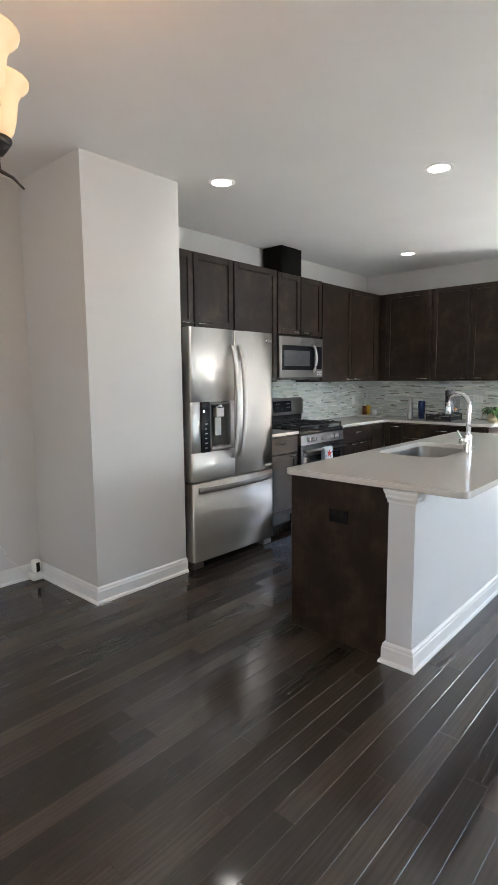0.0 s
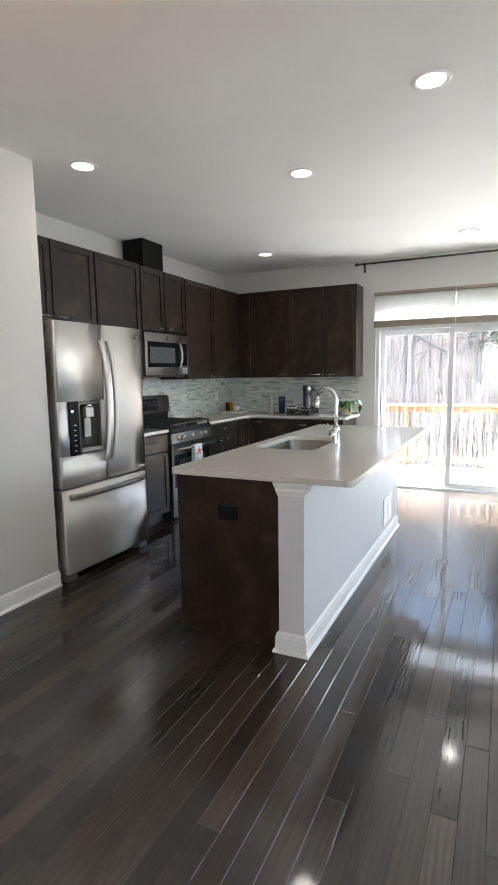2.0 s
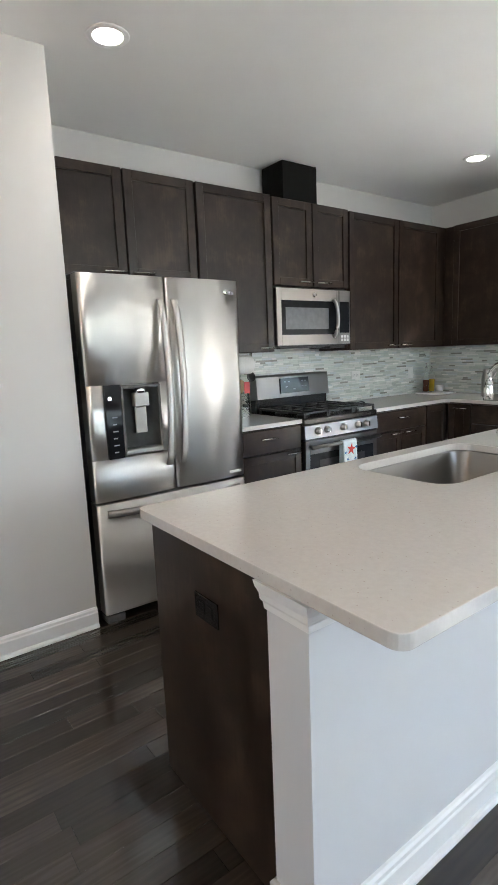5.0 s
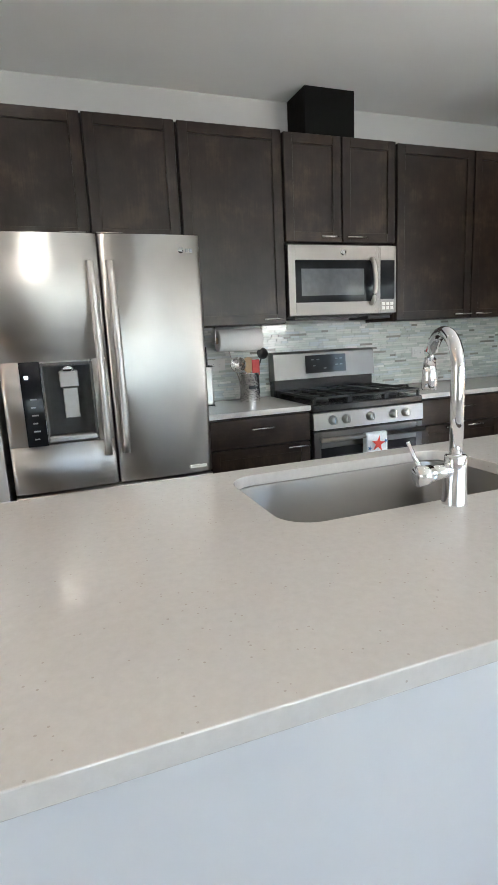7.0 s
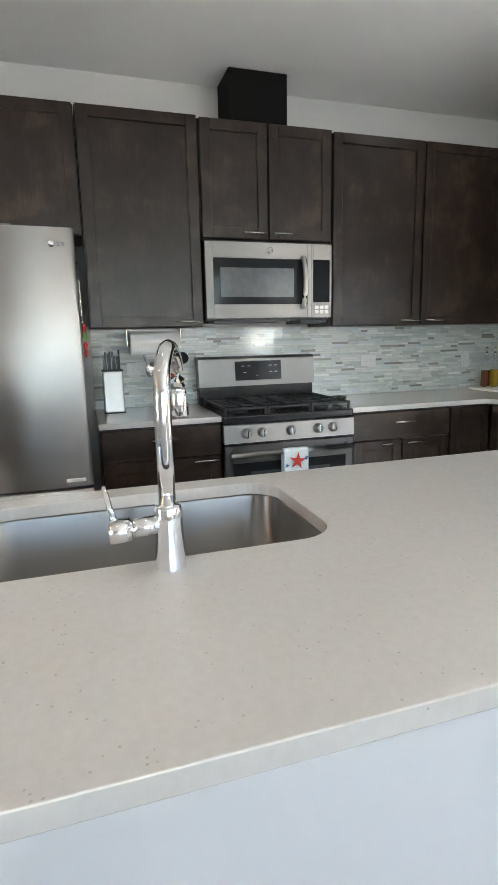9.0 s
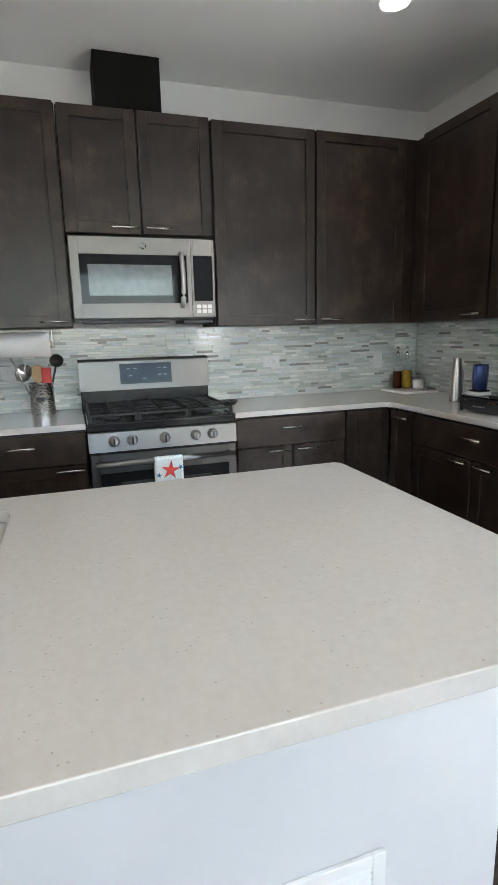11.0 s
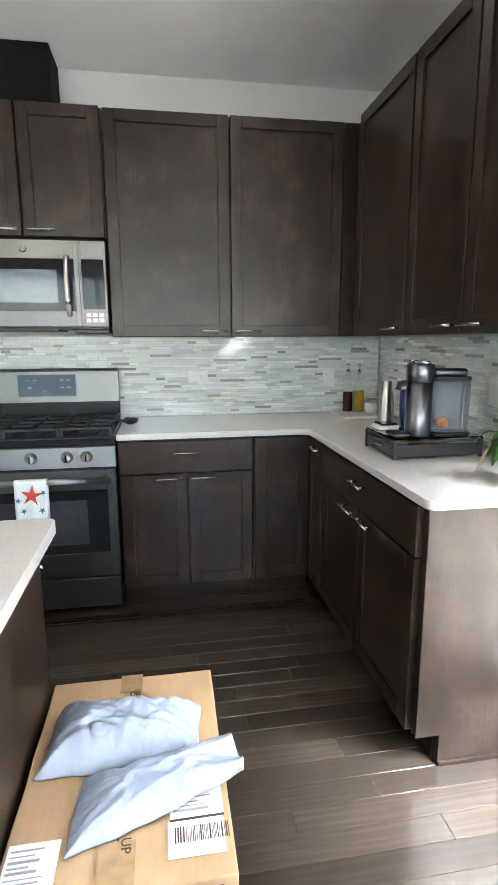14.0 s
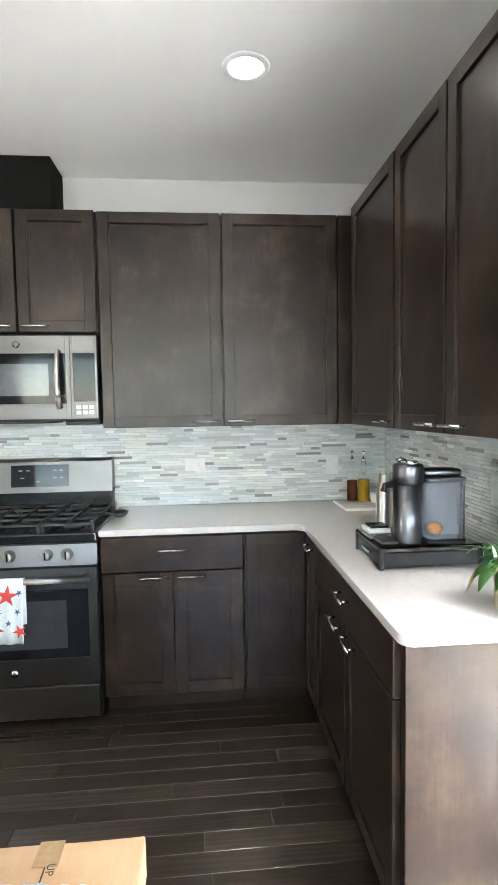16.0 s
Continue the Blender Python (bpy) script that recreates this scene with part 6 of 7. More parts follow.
def mailer_mat():
    m, nt, b = nodes("poly_mailer")
    n = noise_tex(nt, coords(nt), 9, 5)
    nt.links.new(ramp(nt, n, [(0.3, (0.31, 0.365, 0.46)), (0.7, (0.37, 0.425, 0.52))]), b.inputs["Base Color"])
    b.inputs["Roughness"].default_value = 0.34
    n1 = noise_tex(nt, coords(nt), 13, 2)
    n2 = noise_tex(nt, coords(nt), 34, 2)
    r1 = maths(nt, 'ABSOLUTE', maths(nt, 'SUBTRACT', n1, 0.5), 0)
    r2 = maths(nt, 'ABSOLUTE', maths(nt, 'SUBTRACT', n2, 0.5), 0)
    bump(nt, b, maths(nt, 'ADD', r1, maths(nt, 'MULTIPLY', r2, 0.25)), 0.55, 0.025)
    return m


MAILER = mailer_mat()


def crease(p, seeds, k):
    """Flat facets between sharp creases: 0 on a crease, 1 on a facet's crown."""
    d = sorted((p - q).length for q in seeds)
    return min(1.0, (d[1] - d[0]) * k)


def mailer(name, corners, zb, puff, seedn, label, tilt=0.0, tail=0.0):
    """A plastic mailing bag over a quadrilateral outline, with flat facets, creases and a flattened end."""
    bm = bmesh.new()
    N, M = 60, 44
    r = random.Random(seedn)
    c00, c10, c11, c01 = [Vector((*c, 0)) for c in corners]

    def at(u, v):
        return c00 * (1 - u) * (1 - v) + c10 * u * (1 - v) + c11 * u * v + c01 * (1 - u) * v
    seeds = [at(r.random(), r.random()) for k in range(16)]
    slopes = [Vector((r.uniform(-0.28, 0.28), r.uniform(-0.28, 0.28), 0)) for k in range(16)]
    rays = [(r.uniform(0, 6.283), r.uniform(0.35, 0.65), r.uniform(0.3, 0.7)) for k in range(7)]

    def height(u, v):
        p = at(u, v)
        e = max(0.0, min(1, 3.2 * u, 3.2 * (1 - u), 3.0 * v, 3.0 * (1 - v)))
        e = math.sin(e * math.pi / 2) ** 0.8
        j = min(range(16), key=lambda k: (p - seeds[k]).length)
        c = crease(p, seeds, 26)
        z = e * puff * (0.86 + 0.14 * c) + 0.35 * c * slopes[j].dot(p - seeds[j]) * (0.35 + 0.65 * e)
        for a_, u0, v0 in rays:
            d = abs((u - u0) * math.sin(a_) - (v - v0) * math.cos(a_))
            z += 0.0035 * max(0.0, 1 - d * 22)
        flat = max(0.0, (u - 0.68) / 0.32) if tail else 0.0
        z = z * (1 - 0.75 * flat) + flat * tail * (0.5 + 0.5 * math.sin(v * 9 + 1.2)) + tilt * u * u
        return max(0.0012, z)
    layers = []
    for top_ in (0, 1):
        g = []
        for i in range(N + 1):
            row = []
            for j in range(M + 1):
                u, v = i / N, j / M
                p = at(u, v)
                wob = 0.005 * noise.noise(Vector((p.x * 19 + seedn, p.y * 19, 2)))
                z = zb + 0.0015 + tilt * u * u + top_ * (0.003 + max(0.0, height(u, v) - tilt * u * u))
                row.append(bm.verts.new((p.x + wob, p.y + wob, z)))
            g.append(row)
        layers.append(g)
    for t_, g in enumerate(layers):
        for i in range(N):
            for j in range(M):
                bm.faces.new((g[i][j], g[i + 1][j], g[i + 1][j + 1], g[i][j + 1]))
    lo_, hi_ = layers
    rim = [(i, 0) for i in range(N)] + [(N, j) for j in range(M)] + [(i, M) for i in range(N, 0, -1)] + [(0, j) for j in range(M, 0, -1)]
    for k in range(len(rim)):
        a, b_ = rim[k], rim[(k + 1) % len(rim)]
        bm.faces.new((lo_[a[0]][a[1]], lo_[b_[0]][b_[1]], hi_[b_[0]][b_[1]], hi_[a[0]][a[1]]))
    bmesh.ops.recalc_face_normals(bm, faces=bm.faces)
    cx_ = sum(c[0] for c in corners) / 4
    cy_ = sum(c[1] for c in corners) / 4
    t = thing(name, label, "parcel", (cx_, cy_, zb), "plastic mailing bags")
    bag = part("bag", bm, MAILER, t, "", True)

    def strip(pname, u0, u1, v0, v1, mat, lift):
        sm = bmesh.new()
        K = 8
        lo2 = []
        for i in range(K + 1):
            u = u0 + (u1 - u0) * i / K
            lo2.append([sm.verts.new((*at(u, v).xy, zb + 0.0048 + height(u, v) + lift)) for v in (v0, (v0 + v1) / 2, v1)])
        for p_, q_ in zip(lo2, lo2[1:]):
            for k in (0, 1):
                sm.faces.new((p_[k], q_[k], q_[k + 1], p_[k + 1]))
        bmesh.ops.recalc_face_normals(sm, faces=sm.faces)
        bmesh.ops.solidify(sm, geom=list(sm.faces), thickness=0.0004)
        return part(pname, sm, mat, bag)
    return t, strip


m1, strip1 = mailer("mailing_bag", [(-1.405, 4.80), (-1.395, 5.135), (-1.57, 5.155), (-1.60, 4.82)], QZ1 + 0.0035, 0.075, 4, "puffy grey-blue plastic mailing bag on the cardboard box")
m2, strip2 = mailer("mailing_bag", [(-1.218, 4.892), (-1.315, 5.225), (-1.41, 5.205), (-1.39, 4.90)], QZ1 + 0.0035, 0.046, 9, "crumpled grey-blue plastic mailing bag, one corner sticking up", 0.045, 0.022)
for k in range(5):
    strip1("print_line", 0.36, 0.66 - 0.04 * (k % 2), 0.70 + 0.035 * k, 0.714 + 0.035 * k, LINE, 0.0004)
for k in range(2):
    strip2("print_line", 0.10, 0.30 - 0.05 * k, 0.90 - 0.03 * k, 0.912 - 0.03 * k, LINE, 0.0004)

# ---- dining corner ----
wd = thing("wall_sensor", "small white plastic sensor with a black face near the floor", "sensor", (-3.50, 1.66, 0.03))
part("stand", B(-3.5435, -3.46, 1.63, 1.715, 0.0005, 0.05, 0.012, 2), WHITEPL, wd)
part("case", B(-3.528, -3.468, 1.642, 1.702, 0.0505, 0.145, 0.018, 3), WHITEPL, wd, "white plastic case")
part("lens_face", B(-3.4695, -3.466, 1.660, 1.686, 0.062, 0.130, 0.0015), BLACKGL, wd, "black oval lens face")
outlet(('x', -3.56, 1), 1.42, 0.31, WHITEPL, LINE, "white wall outlet in the dining room", 0.072, 0.115)
bm = bmesh.new()
tube(bm, [(-3.545, 1.44, 0.30), (-3.52, 1.47, 0.26), (-3.525, 1.48, 0.20), (-3.54, 1.55, 0.13), (-3.535, 1.625, 0.03)], 0.003, 6)
solo("power_cord", bm, WHITEPL, "pale power cord plugged into the wall outlet", "cord", smooth=True, at=(-3.545, 1.44, 0.30))

# chandelier
ch = thing("chandelier", "bronze chandelier with frosted amber glass shades, lit", "chandelier", (-1.294, 0.438, CH))
cxx, cyy, czz = -1.294, 0.438, 2.0
bm = bmesh.new()
lathe(bm, [(0.001, -0.16), (0.012, -0.15), (0.022, -0.12), (0.012, -0.08), (0.030, -0.03), (0.018, 0.02), (0.010, 0.06), (0.010, 0.2), (0.001, 0.2)], (cxx, cyy, czz), 20)
part("stem", bm, BRONZE, ch, "", True)
part("rod", C((cxx, cyy, czz + 0.2), (cxx, cyy, CH - 0.03), 0.006), BRONZE, ch, "", True)
bm = bmesh.new()
lathe(bm, [(0.001, -0.035), (0.02, -0.03), (0.06, -0.012), (0.065, -0.001), (0.001, -0.001)], (cxx, cyy, CH), 24)
part("canopy", bm, BRONZE, ch, "", True)


def shade_glass():
    m, nt, b = nodes("amber_glass")
    b.inputs["Base Color"].default_value = (0.72, 0.50, 0.30, 1)
    b.inputs["Roughness"].default_value = 0.35
    b.inputs["Emission Color"].default_value = (1.0, 0.66, 0.36, 1)
    b.inputs["Emission Strength"].default_value = 0.06
    return m


AMBER = shade_glass()
BULB = glow("bulb_warm", (1.0, 0.72, 0.42), 2.0)
for k in range(5):
    a = radians(95 + 72 * k)
    ux, uy = math.cos(a), math.sin(a)
    sx, sy = cxx + 0.165 * ux, cyy + 0.165 * uy
    bm = bmesh.new()
    tube(bm, [(cxx + 0.015 * ux, cyy + 0.015 * uy, czz - 0.03), (cxx + 0.07 * ux, cyy + 0.07 * uy, czz - 0.11), (cxx + 0.14 * ux, cyy + 0.14 * uy, czz - 0.10), (sx, sy, czz - 0.075), (sx, sy, czz - 0.035)], 0.006, 8)
    tube(bm, [(sx, sy, czz - 0.078), (sx + 0.035 * ux, sy + 0.035 * uy, czz - 0.085), (sx + 0.065 * ux, sy + 0.065 * uy, czz - 0.105)], 0.005, 8, 0.6)
    arm = part("arm", bm, BRONZE, ch, "", True)
    bm = bmesh.new()
    lathe(bm, [(0.001, -0.045), (0.012, -0.043), (0.022, -0.03), (0.034, -0.012), (0.034, -0.004), (0.028, 0.0), (0.001, 0.0)], (sx, sy, czz), 18)
    part("fitter", bm, BRONZE, arm, "", True)
    bm = bmesh.new()
    lathe(bm, [(0.030, 0.0), (0.040, 0.015), (0.047, 0.045), (0.052, 0.085), (0.060, 0.105), (0.078, 0.122), (0.080, 0.130), (0.076, 0.127), (0.057, 0.109), (0.049, 0.086), (0.044, 0.045), (0.036, 0.016), (0.026, 0.002)], (sx, sy, czz), 26)
    part("shade", bm, AMBER, arm, "frosted amber glass shade", True)
    bm = bmesh.new()
    lathe(bm, [(0.001, 0.0), (0.014, 0.0), (0.016, 0.03), (0.024, 0.055), (0.018, 0.078), (0.001, 0.086)], (sx, sy, czz + 0.001), 14)
    part("bulb", bm, BULB, arm, "lit bulb", True)
lamp = bpy.data.lights.new("chandelier_lamp", 'POINT')
lamp.energy, lamp.color, lamp.shadow_soft_size = 1.4, (1.0, 0.50, 0.20), 0.12
lo_ = new("chandelier_lamp", lamp)
lo_.location = (cxx, cyy, czz + 0.24)
# floor register by the patio door
rgst = thing("floor_register", "dark metal floor register by the patio door", "vent", (-1.18, 6.31, 0))
part("register_frame", B(-1.34, -1.03, 6.26, 6.36, 0.0005, 0.004, 0.001), BRONZE, rgst)
for i in range(12):
    part("slat", B(-1.325 + 0.024 * i, -1.313 + 0.024 * i, 6.275, 6.345, 0.0042, 0.006), BRONZE, rgst)

# ---- outdoors: deck, rail, ground, woods ----
def cedar():
    m, nt, b = nodes("cedar")
    oi = nt.nodes.new("ShaderNodeObjectInfo")
    g = noise_tex(nt, coords(nt, (10, 10, 1.2)), 6, 5)
    t = maths(nt, 'ADD', maths(nt, 'MULTIPLY', g, 0.6), maths(nt, 'MULTIPLY', oi.outputs["Random"], 0.4))
    nt.links.new(ramp(nt, t, [(0.2, (0.19, 0.115, 0.065)), (0.8, (0.31, 0.20, 0.12))]), b.inputs["Base Color"])
    b.inputs["Roughness"].default_value = 0.7
    return m


CEDAR = cedar()
DECKW = plain("deck_boards", (0.50, 0.44, 0.37), 0.75, 0.0, 0.2, 9)
DZ = -0.06
DYR = 8.45
deck = thing("deck", "sunlit wooden deck outside the patio door", "deck", (0, 7.5, DZ), kind="structure")
part("deck_frame", B(-5.2, 4.2, YN + T + 0.01, DYR + 0.12, DZ - 0.26, DZ - 0.03), DECKW, deck)
y = YN + T + 0.01
while y < DYR + 0.05:
    part("board", B(-5.2, 4.2, y, y + 0.134, DZ - 0.028, DZ, 0.003), DECKW, deck)
    y += 0.14
rail = thing("deck_railing", "orange cedar deck railing with square balusters", "railing", (-0.5, DYR, DZ))
part("top_rail", B(-5.1, 4.1, DYR - 0.07, DYR + 0.07, DZ + 0.93, DZ + 0.968, 0.004), CEDAR, rail)
part("upper_rail", B(-5.1, 4.1, DYR - 0.019, DYR + 0.019, DZ + 0.84, DZ + 0.929), CEDAR, rail)
part("lower_rail", B(-5.1, 4.1, DYR - 0.019, DYR + 0.019, DZ + 0.08, DZ + 0.165), CEDAR, rail)
x = -5.0
bal = None
while x < 4.05:
    if bal is None:
        bal = part("baluster", B(x - 0.019, x + 0.019, DYR - 0.058, DYR - 0.0195, DZ + 0.06, DZ + 0.929, 0.002), CEDAR, rail)
        bx_0 = x
    else:
        o = new("baluster", bal.data)
        o.parent = rail
        o.location = (x - bx_0, 0, 0)
    x += 0.135
for x in (-5.1, -3.3, -1.5, 0.3, 2.1, 4.05):
    part("post", B(x - 0.045, x + 0.045, DYR + 0.02, DYR + 0.11, DZ - 0.02, DZ + 0.929, 0.003), CEDAR, rail)


def ground_mat():
    m, nt, b = nodes("leaf_litter")
    n = noise_tex(nt, coords(nt), 0.35, 6, 0.65)
    n2 = noise_tex(nt, coords(nt), 6, 6, 0.7)
    t = maths(nt, 'ADD', maths(nt, 'MULTIPLY', n, 0.55), maths(nt, 'MULTIPLY', n2, 0.45))
    nt.links.new(ramp(nt, t, [(0.38, (0.07, 0.055, 0.042)), (0.50, (0.135, 0.108, 0.085)), (0.58, (0.24, 0.205, 0.17)), (0.64, (0.36, 0.345, 0.33))]), b.inputs["Base Color"])
    b.inputs["Roughness"].default_value = 0.95
    bump(nt, b, n2, 0.6, 0.05)
    return m


bm = bmesh.new()
NX, NYg = 60, 60
gv = []
for i in range(NX + 1):
    row = []
    for j in range(NYg + 1):
        u, v = (i / NX) * 2 - 1, (j / NYg) * 2 - 1
        x, y = 600 * u * abs(u) ** 1.4, 600 * v * abs(v) ** 1.4
        z = -1.1 + 0.25 * noise.noise(Vector((x * 0.1, y * 0.1, 0)))
        if y > 13:
            z += min(14.0, (y - 13) * 0.17)
        row.append(bm.verts.new((x, y, min(z, -0.5) if y < 10 else z)))
    gv.append(row)
for i in range(NX):
    for j in range(NYg):
        bm.faces.new((gv[i][j], gv[i + 1][j], gv[i + 1][j + 1], gv[i][j + 1]))
solo("ground", bm, ground_mat(), "winter woodland floor with leaf litter and snow patches", "ground", kind="structure")

BARK = plain("bark_grey", (0.18, 0.158, 0.146), 0.9, 0.0, 0.3, 6)
NEEDLE = plain("conifer_needles", (0.04, 0.06, 0.03), 0.8, 0.0, 0.3, 3)


def bare_tree(at, h, seedn):
    r = random.Random(seedn)
    t = thing("tree", "tall bare winter tree beyond the deck", "tree", at, "woodland trees")
    trunk, crown = bmesh.new(), bmesh.new()
    base = Vector(at)
    pts = [base]
    for i in range(1, 8):
        pts.append(base + Vector((r.uniform(-0.12, 0.12) * i * 0.4, r.uniform(-0.12, 0.12) * i * 0.4, h * i / 7)))
    tube(trunk, pts, 0.0042 * h + 0.012, 7, 0.2)
    for k in range(26):
        f = r.uniform(0.22, 0.97)
        i = min(6, int(f * 7))
        p = pts[i].lerp(pts[i + 1], f * 7 - i)
        a = r.uniform(0, 6.283)
        L = h * (0.30 * (1 - f) + 0.09) * r.uniform(0.7, 1.2)
        d = Vector((math.cos(a), math.sin(a), r.uniform(0.35, 1.0))).normalized()
        e = p + d * L
        m_ = p + d * L * 0.5 + Vector((0, 0, -0.04 * L))
        tube(crown, [p, m_, e], 0.022 * (1 - f) + 0.012, 4, 0.3)
        for q in range(7):
            g = r.uniform(0.25, 1.0)
            s = p.lerp(e, g)
            d2 = (d + Vector((r.uniform(-1, 1), r.uniform(-1, 1), r.uniform(-0.3, 0.8)))).normalized()
            L2 = L * r.uniform(0.25, 0.5)
            tube(crown, [s, s + d2 * L2], 0.008, 3, 0.4)
            for w in range(3):
                s2 = s + d2 * L2 * r.uniform(0.3, 1)
                d3 = (d2 + Vector((r.uniform(-1, 1), r.uniform(-1, 1), r.uniform(-0.5, 0.7)))).normalized()
                tube(crown, [s2, s2 + d3 * L2 * 0.5], 0.005, 3, 0.5)
    part("trunk", trunk, BARK, t, "grey bark trunk", True)
    part("crown", crown, BARK, t, "leafless twigs")
    return t


def conifer(at, h, seedn):
    r = random.Random(seedn)
    t = thing("tree", "dark green conifer among bare trees", "tree", at, "woodland trees")
    tr = bmesh.new()
    base = Vector(at)
    tube(tr, [base, base + Vector((0, 0, h))], 0.02 * h, 7, 0.1)
    part("trunk", tr, BARK, t, "", True)
    cr = bmesh.new()
    for k in range(150):
        f = r.uniform(0.22, 1.0)
        a = r.uniform(0, 6.283)
        L = h * 0.22 * (1.05 - f) * r.uniform(0.7, 1.15) + 0.1
        p = base + Vector((0, 0, h * f))
        d = Vector((math.cos(a), math.sin(a), r.uniform(-0.35, 0.1)))
        side = Vector((-d.y, d.x, 0))
        for s in range(5):
            q = p + d * L * (s + 0.6) / 5
            for sg in (-1, 1):
                w = L * 0.22 * (1.2 - s / 5)
                tip = q + side * sg * w + d * w * 0.8 + Vector((0, 0, r.uniform(-0.25, 0.1) * w))
                o = q + d * w * 0.5
                v1, v2, v3, v4 = cr.verts.new(q), cr.verts.new(o), cr.verts.new(tip), cr.verts.new(q + side * sg * w * 0.5 + Vector((0, 0, 0.1 * w)))
                cr.faces.new((v1, v2, v3, v4))
    part("crown", cr, NEEDLE, t, "dark green needles")
    return t


rt = random.Random(21)
protos = [bare_tree((-6.0 + 3 * k, 17 + 2 * k, -1.0), 9 + k, 40 + k) for k in range(4)]
cprotos = [conifer((-9.0, 26.0, -0.6), 9.0, 60), conifer((1.5, 24.0, -0.6), 7.5, 61)]
for i in range(190):
    y = rt.uniform(15, 70)
    x = rt.uniform(-0.85, 0.35) * y + rt.uniform(-2, 2)
    s = rt.uniform(0.75, 1.25)
    src = protos[i % 4] if i % 9 else cprotos[(i // 9) % 2]
    z = -1.1 + min(14.0, max(0.0, (y - 13) * 0.17))
    copy_thing(src, pose(x, y, z - 0.1, 0, 0, rt.uniform(0, 360)) @ Matrix.Diagonal((s, s, s, 1)))

# brushwood between the deck and the trees: upright stems with side twigs
rb = random.Random(5)
bv, bf = [], []


def twig(p, q, r):
    o = len(bv)
    bv.extend(((p[0] - r, p[1], p[2]), (p[0] + r, p[1] - r, p[2]), (p[0], p[1] + r, p[2]), q))
    bf.extend(((o, o + 1, o + 3), (o + 1, o + 2, o + 3), (o + 2, o, o + 3)))


for i in range(7000):
    y = 12.5 + 30 * rb.random() ** 1.3
    x = rb.uniform(-0.95, 0.45) * y + rb.uniform(-2, 2)
    z = -1.3 + max(0.0, (y - 13) * 0.17)
    h = rb.uniform(1.3, 3.8) * (1 + (y - 12) * 0.03)
    top_ = (x + rb.uniform(-0.5, 0.5), y + rb.uniform(-0.5, 0.5), z + h)
    twig((x, y, z), top_, 0.004 + 0.00022 * y)
    for k in range(5):
        f = rb.uniform(0.2, 0.9)
        b0 = (x + (top_[0] - x) * f, y + (top_[1] - y) * f, z + h * f)
        L = h * 0.3 * rb.uniform(0.5, 1.2)
        twig(b0, (b0[0] + L * rb.uniform(-0.8, 0.8), b0[1] + L * rb.uniform(-0.6, 0.6), b0[2] + L * rb.uniform(0.3, 1.0)), 0.002 + 0.00013 * y)
me = bpy.data.meshes.new("brushwood")
me.from_pydata(bv, [], bf)
me.materials.append(plain("brush_twigs", (0.26, 0.238, 0.23), 0.9, 0.0, 0.3, 2))
tagged(new("brushwood", me), "dense grey-brown leafless brushwood beyond the deck", "brushwood", kind="stuff")

# ---- splashback tiles ----
TILES = [tile_glass("tile_pale_glass", (0.64, 0.67, 0.61), 0.12, 0.09), tile_glass("tile_marble", (0.74, 0.74, 0.69), 0.20, 0.10),
         tile_glass("tile_sage", (0.53, 0.57, 0.515), 0.10, 0.12), tile_glass("tile_grey", (0.33, 0.325, 0.285), 0.10, 0.22),
         tile_glass("tile_pearl", (0.62, 0.66, 0.65), 0.06, 0.12)]
SHARE = [0] * 14 + [1] * 10 + [2] * 7 + [3] * 3 + [4] * 8
bs_w = solo("splashback_west", B(XW + 0.0005, XW + 0.006, 3.464, 6.428, CT + 0.0015, UZ0 + 0.02), GROUT, "mosaic splashback of thin glass and marble strips", "splashback", kind="structure")
bs_n = solo("splashback_north", B(XW + 0.011, -1.745, YN - 0.006, YN - 0.0005, CT + 0.0015, UZ0 - 0.0015), GROUT, "mosaic splashback of thin glass and marble strips", "splashback", kind="structure")
solo("trim", B(XW + 0.0105, XW + 0.0165, YN - 0.0165, YN - 0.0115, CT + 0.002, UZ0 - 0.002), GROUT, "pale corner strip between the splashbacks", "trim", kind="structure")
rng8 = random.Random(17)
tmesh = {}


def tile_mesh(L, mi, ax):
    key = (L, mi, ax)
    if key not in tmesh:
        bm = bmesh.new()
        if ax == 'x':
            box(bm, 0, 0.004, 0, L - 0.0015, 0, 0.0135, 0.0007)
        else:
            box(bm, 0, L - 0.0015, -0.004, 0, 0, 0.0135, 0.0007)
        tmesh[key] = finish(bm, "tile", TILES[mi])
    return tmesh[key]


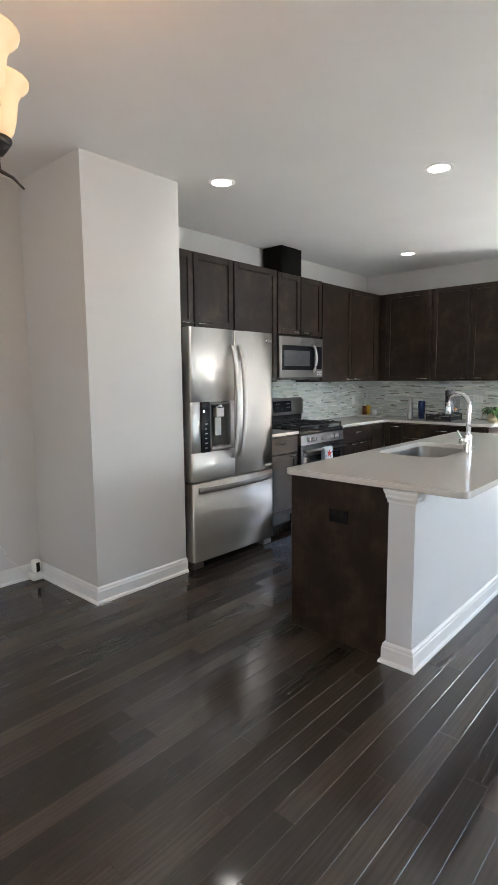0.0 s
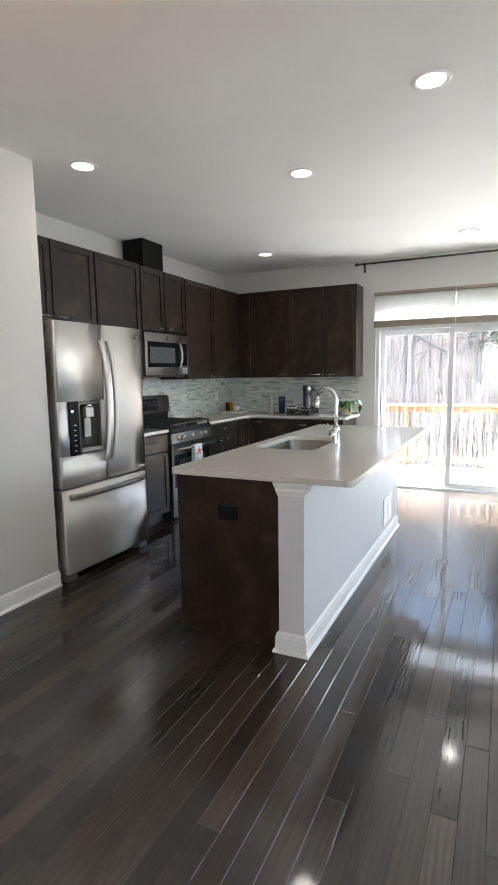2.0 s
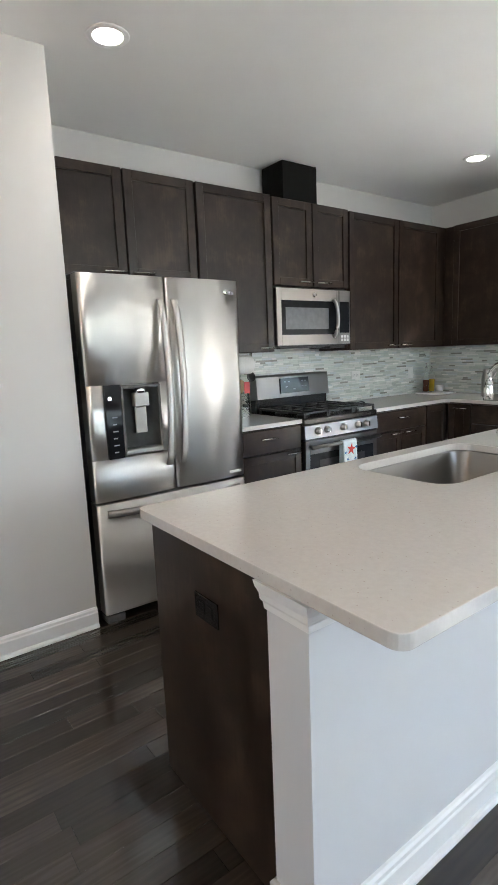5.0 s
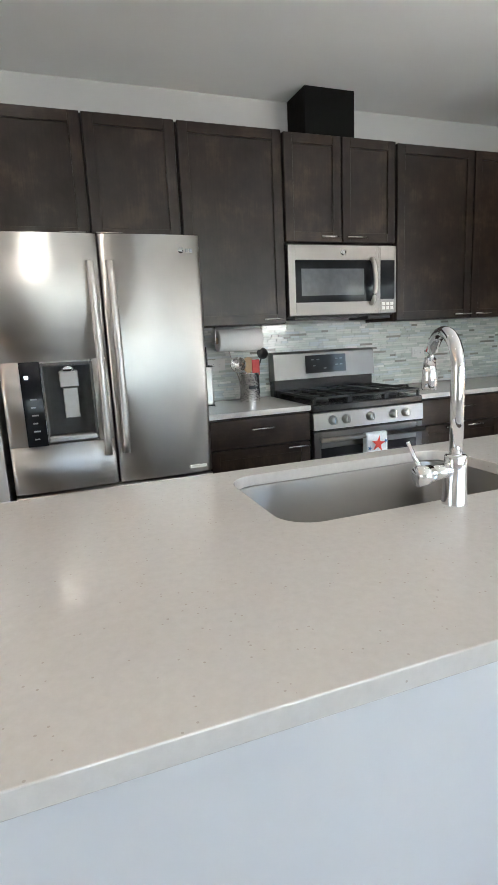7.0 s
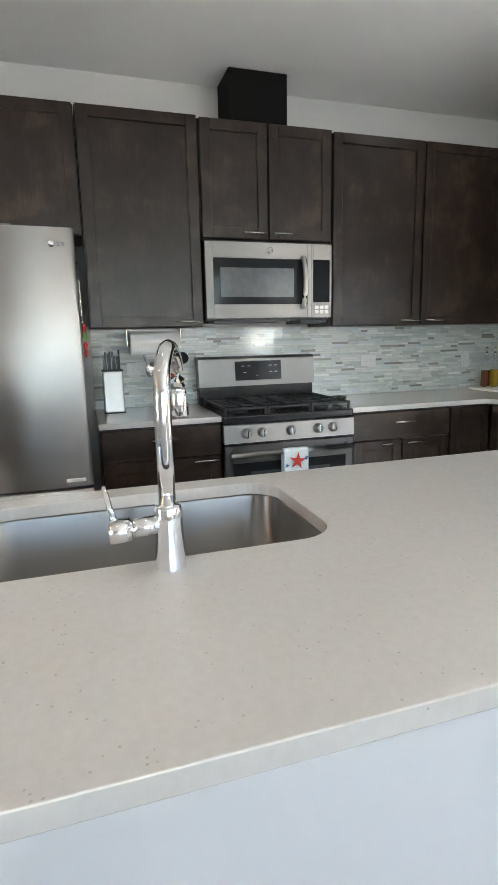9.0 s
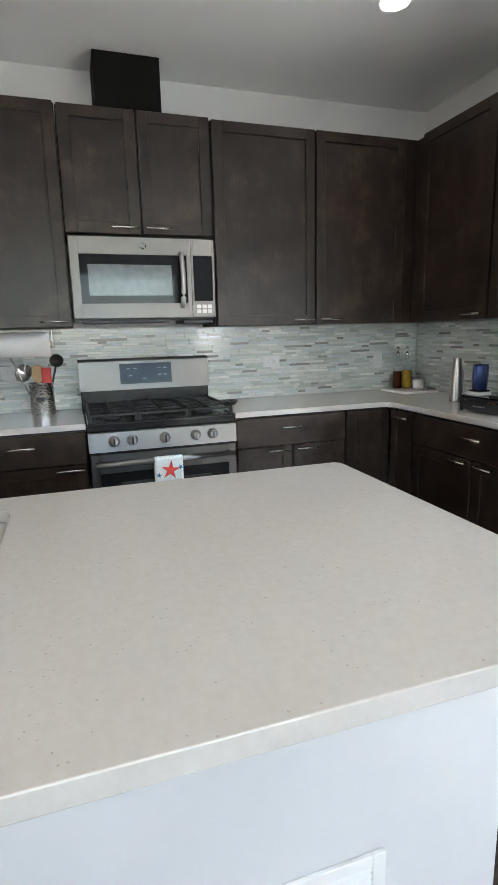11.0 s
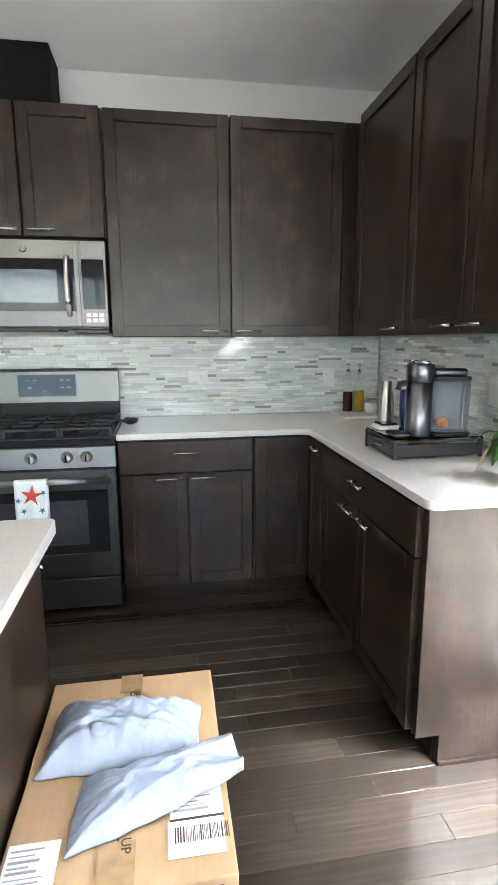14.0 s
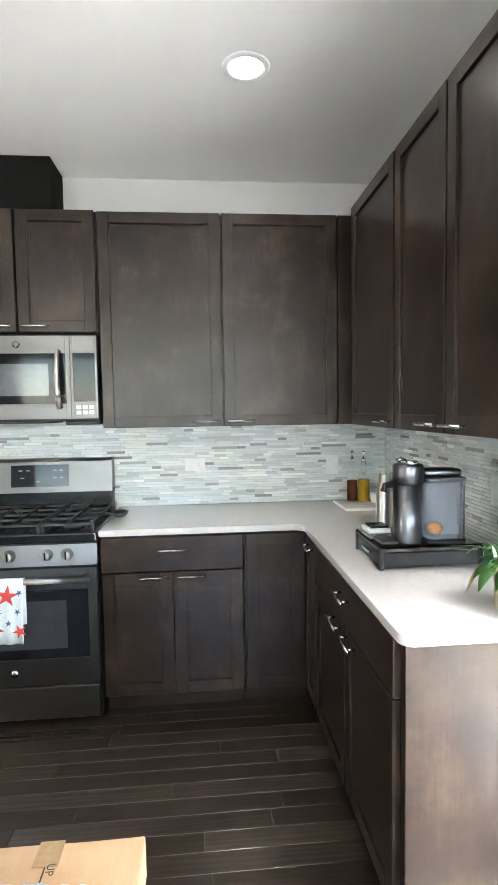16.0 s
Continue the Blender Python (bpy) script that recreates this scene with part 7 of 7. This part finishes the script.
def tile_wall(ax, parent, u0, u1, z0, z1, near, holes):
    rest = {k: ([], []) for k in range(5)}
    made = 0
    z = z0
    while z + 0.0135 <= z1 + 0.002:
        u = u0 - rng8.uniform(0, 0.08)
        while u < u1:
            L = rng8.choice((0.05, 0.065, 0.08, 0.1, 0.12, 0.145))
            a, b_ = max(u, u0), min(u + L, u1)
            mi = rng8.choice(SHARE)
            if b_ - a > 0.008:
                jit = rng8.uniform(-0.0004, 0.0004)
                if near[0] < a and b_ < near[1] and near[2] < z < near[3] and made < 300 and abs(b_ - a - L) < 1e-6:
                    o = new("tile", tile_mesh(L, mi, ax))
                    o.location = (XW + 0.0062 + jit, a, z) if ax == 'x' else (a, YN - 0.0062 + jit, z)
                    o.parent = parent
                    made += 1
                else:
                    vs, fs = rest[mi]
                    n0 = len(vs)
                    e = 0.0007
                    for d, k in ((0.0, 0.0), (0.0033, 0.0), (0.004, e)):
                        for uu, zz in ((a + k, z + k), (b_ - 0.0015 - k, z + k), (b_ - 0.0015 - k, z + 0.0135 - k), (a + k, z + 0.0135 - k)):
                            vs.append((XW + 0.0062 + jit + d, uu, zz) if ax == 'x' else (uu, YN - 0.0062 + jit - d, zz))
                    for s in (0, 4):
                        for j in range(4):
                            q = (j + 1) % 4
                            fs.append((n0 + s + j, n0 + s + q, n0 + s + 4 + q, n0 + s + 4 + j) if ax == 'x' else (n0 + s + q, n0 + s + j, n0 + s + 4 + j, n0 + s + 4 + q))
                    fs.append((n0 + 8, n0 + 9, n0 + 10, n0 + 11) if ax == 'x' else (n0 + 11, n0 + 10, n0 + 9, n0 + 8))
            u += L
        z += 0.0150
    for k, (vs, fs) in rest.items():
        me = bpy.data.meshes.new("tiles")
        me.from_pydata(vs, [], fs)
        me.materials.append(TILES[k])
        o = new("tiles", me)
        o.parent = parent
        tagged(o, kind="stuff")


tile_wall('x', bs_w, 3.466, 6.424, CT + 0.003, UZ0 + 0.018, (4.86, 5.75, 0.90, 1.4), ())
tile_wall('y', bs_n, XW + 0.013, -1.747, CT + 0.003, UZ0 - 0.003, (-2.65, -1.745, 0.90, 1.4), ())

# ---- floor planks ----
PW = 0.0826
rng = random.Random(7)
plank_meshes = {}


def plank_mesh(L, w):
    key = (round(L, 2), round(w, 3))
    if key not in plank_meshes:
        bm = bmesh.new()
        box(bm, 0, w - 0.001, 0, key[0] - 0.001, -0.011, 0.0, 0.0008)
        plank_meshes[key] = finish(bm, "plank", FLOORW)
    return plank_meshes[key]


rest_v, rest_f = [], []
count = 0
x = XW
i = 0
while x < XE:
    w = min(PW, XE - x)
    y = YS - rng.uniform(0.0, 0.9)
    while y < YN:
        L = round(rng.choice((0.6, 0.75, 0.9, 1.05, 1.2, 1.35, 1.5)), 2)
        near = -2.9 < x < 0.3 and y > -0.2 and y + L < 6.43 and not (-1.6 < x < -1.2 and 2.4 < y and y + L < 4.7)
        if near and count < 300:
            ob = new("plank", plank_mesh(L, w))
            ob.location = (x, y, 0.0)
            ob.parent = floor
            count += 1
        else:
            ya, yb = max(y, YS), min(y + L, YN)
            if yb - ya > 0.01:
                o = len(rest_v)
                e = 0.0007
                for zz, k in ((-0.011, 0), (-0.0006, 0), (0.0, e)):
                    rest_v += [(x + k, ya + k, zz), (x + w - e - k, ya + k, zz), (x + w - e - k, yb - e - k, zz), (x + k, yb - e - k, zz)]
                for a in (0, 4):
                    for j in range(4):
                        q = (j + 1) % 4
                        rest_f.append((o + a + j, o + a + q, o + a + 4 + q, o + a + 4 + j))
                rest_f.append((o + 8, o + 9, o + 10, o + 11))
        y += L
    x += PW
    i += 1
me = bpy.data.meshes.new("planks")
me.from_pydata(rest_v, [], rest_f)
me.materials.append(FLOORW)
ob = new("planks", me)
ob.parent = floor
tagged(ob, kind="stuff")
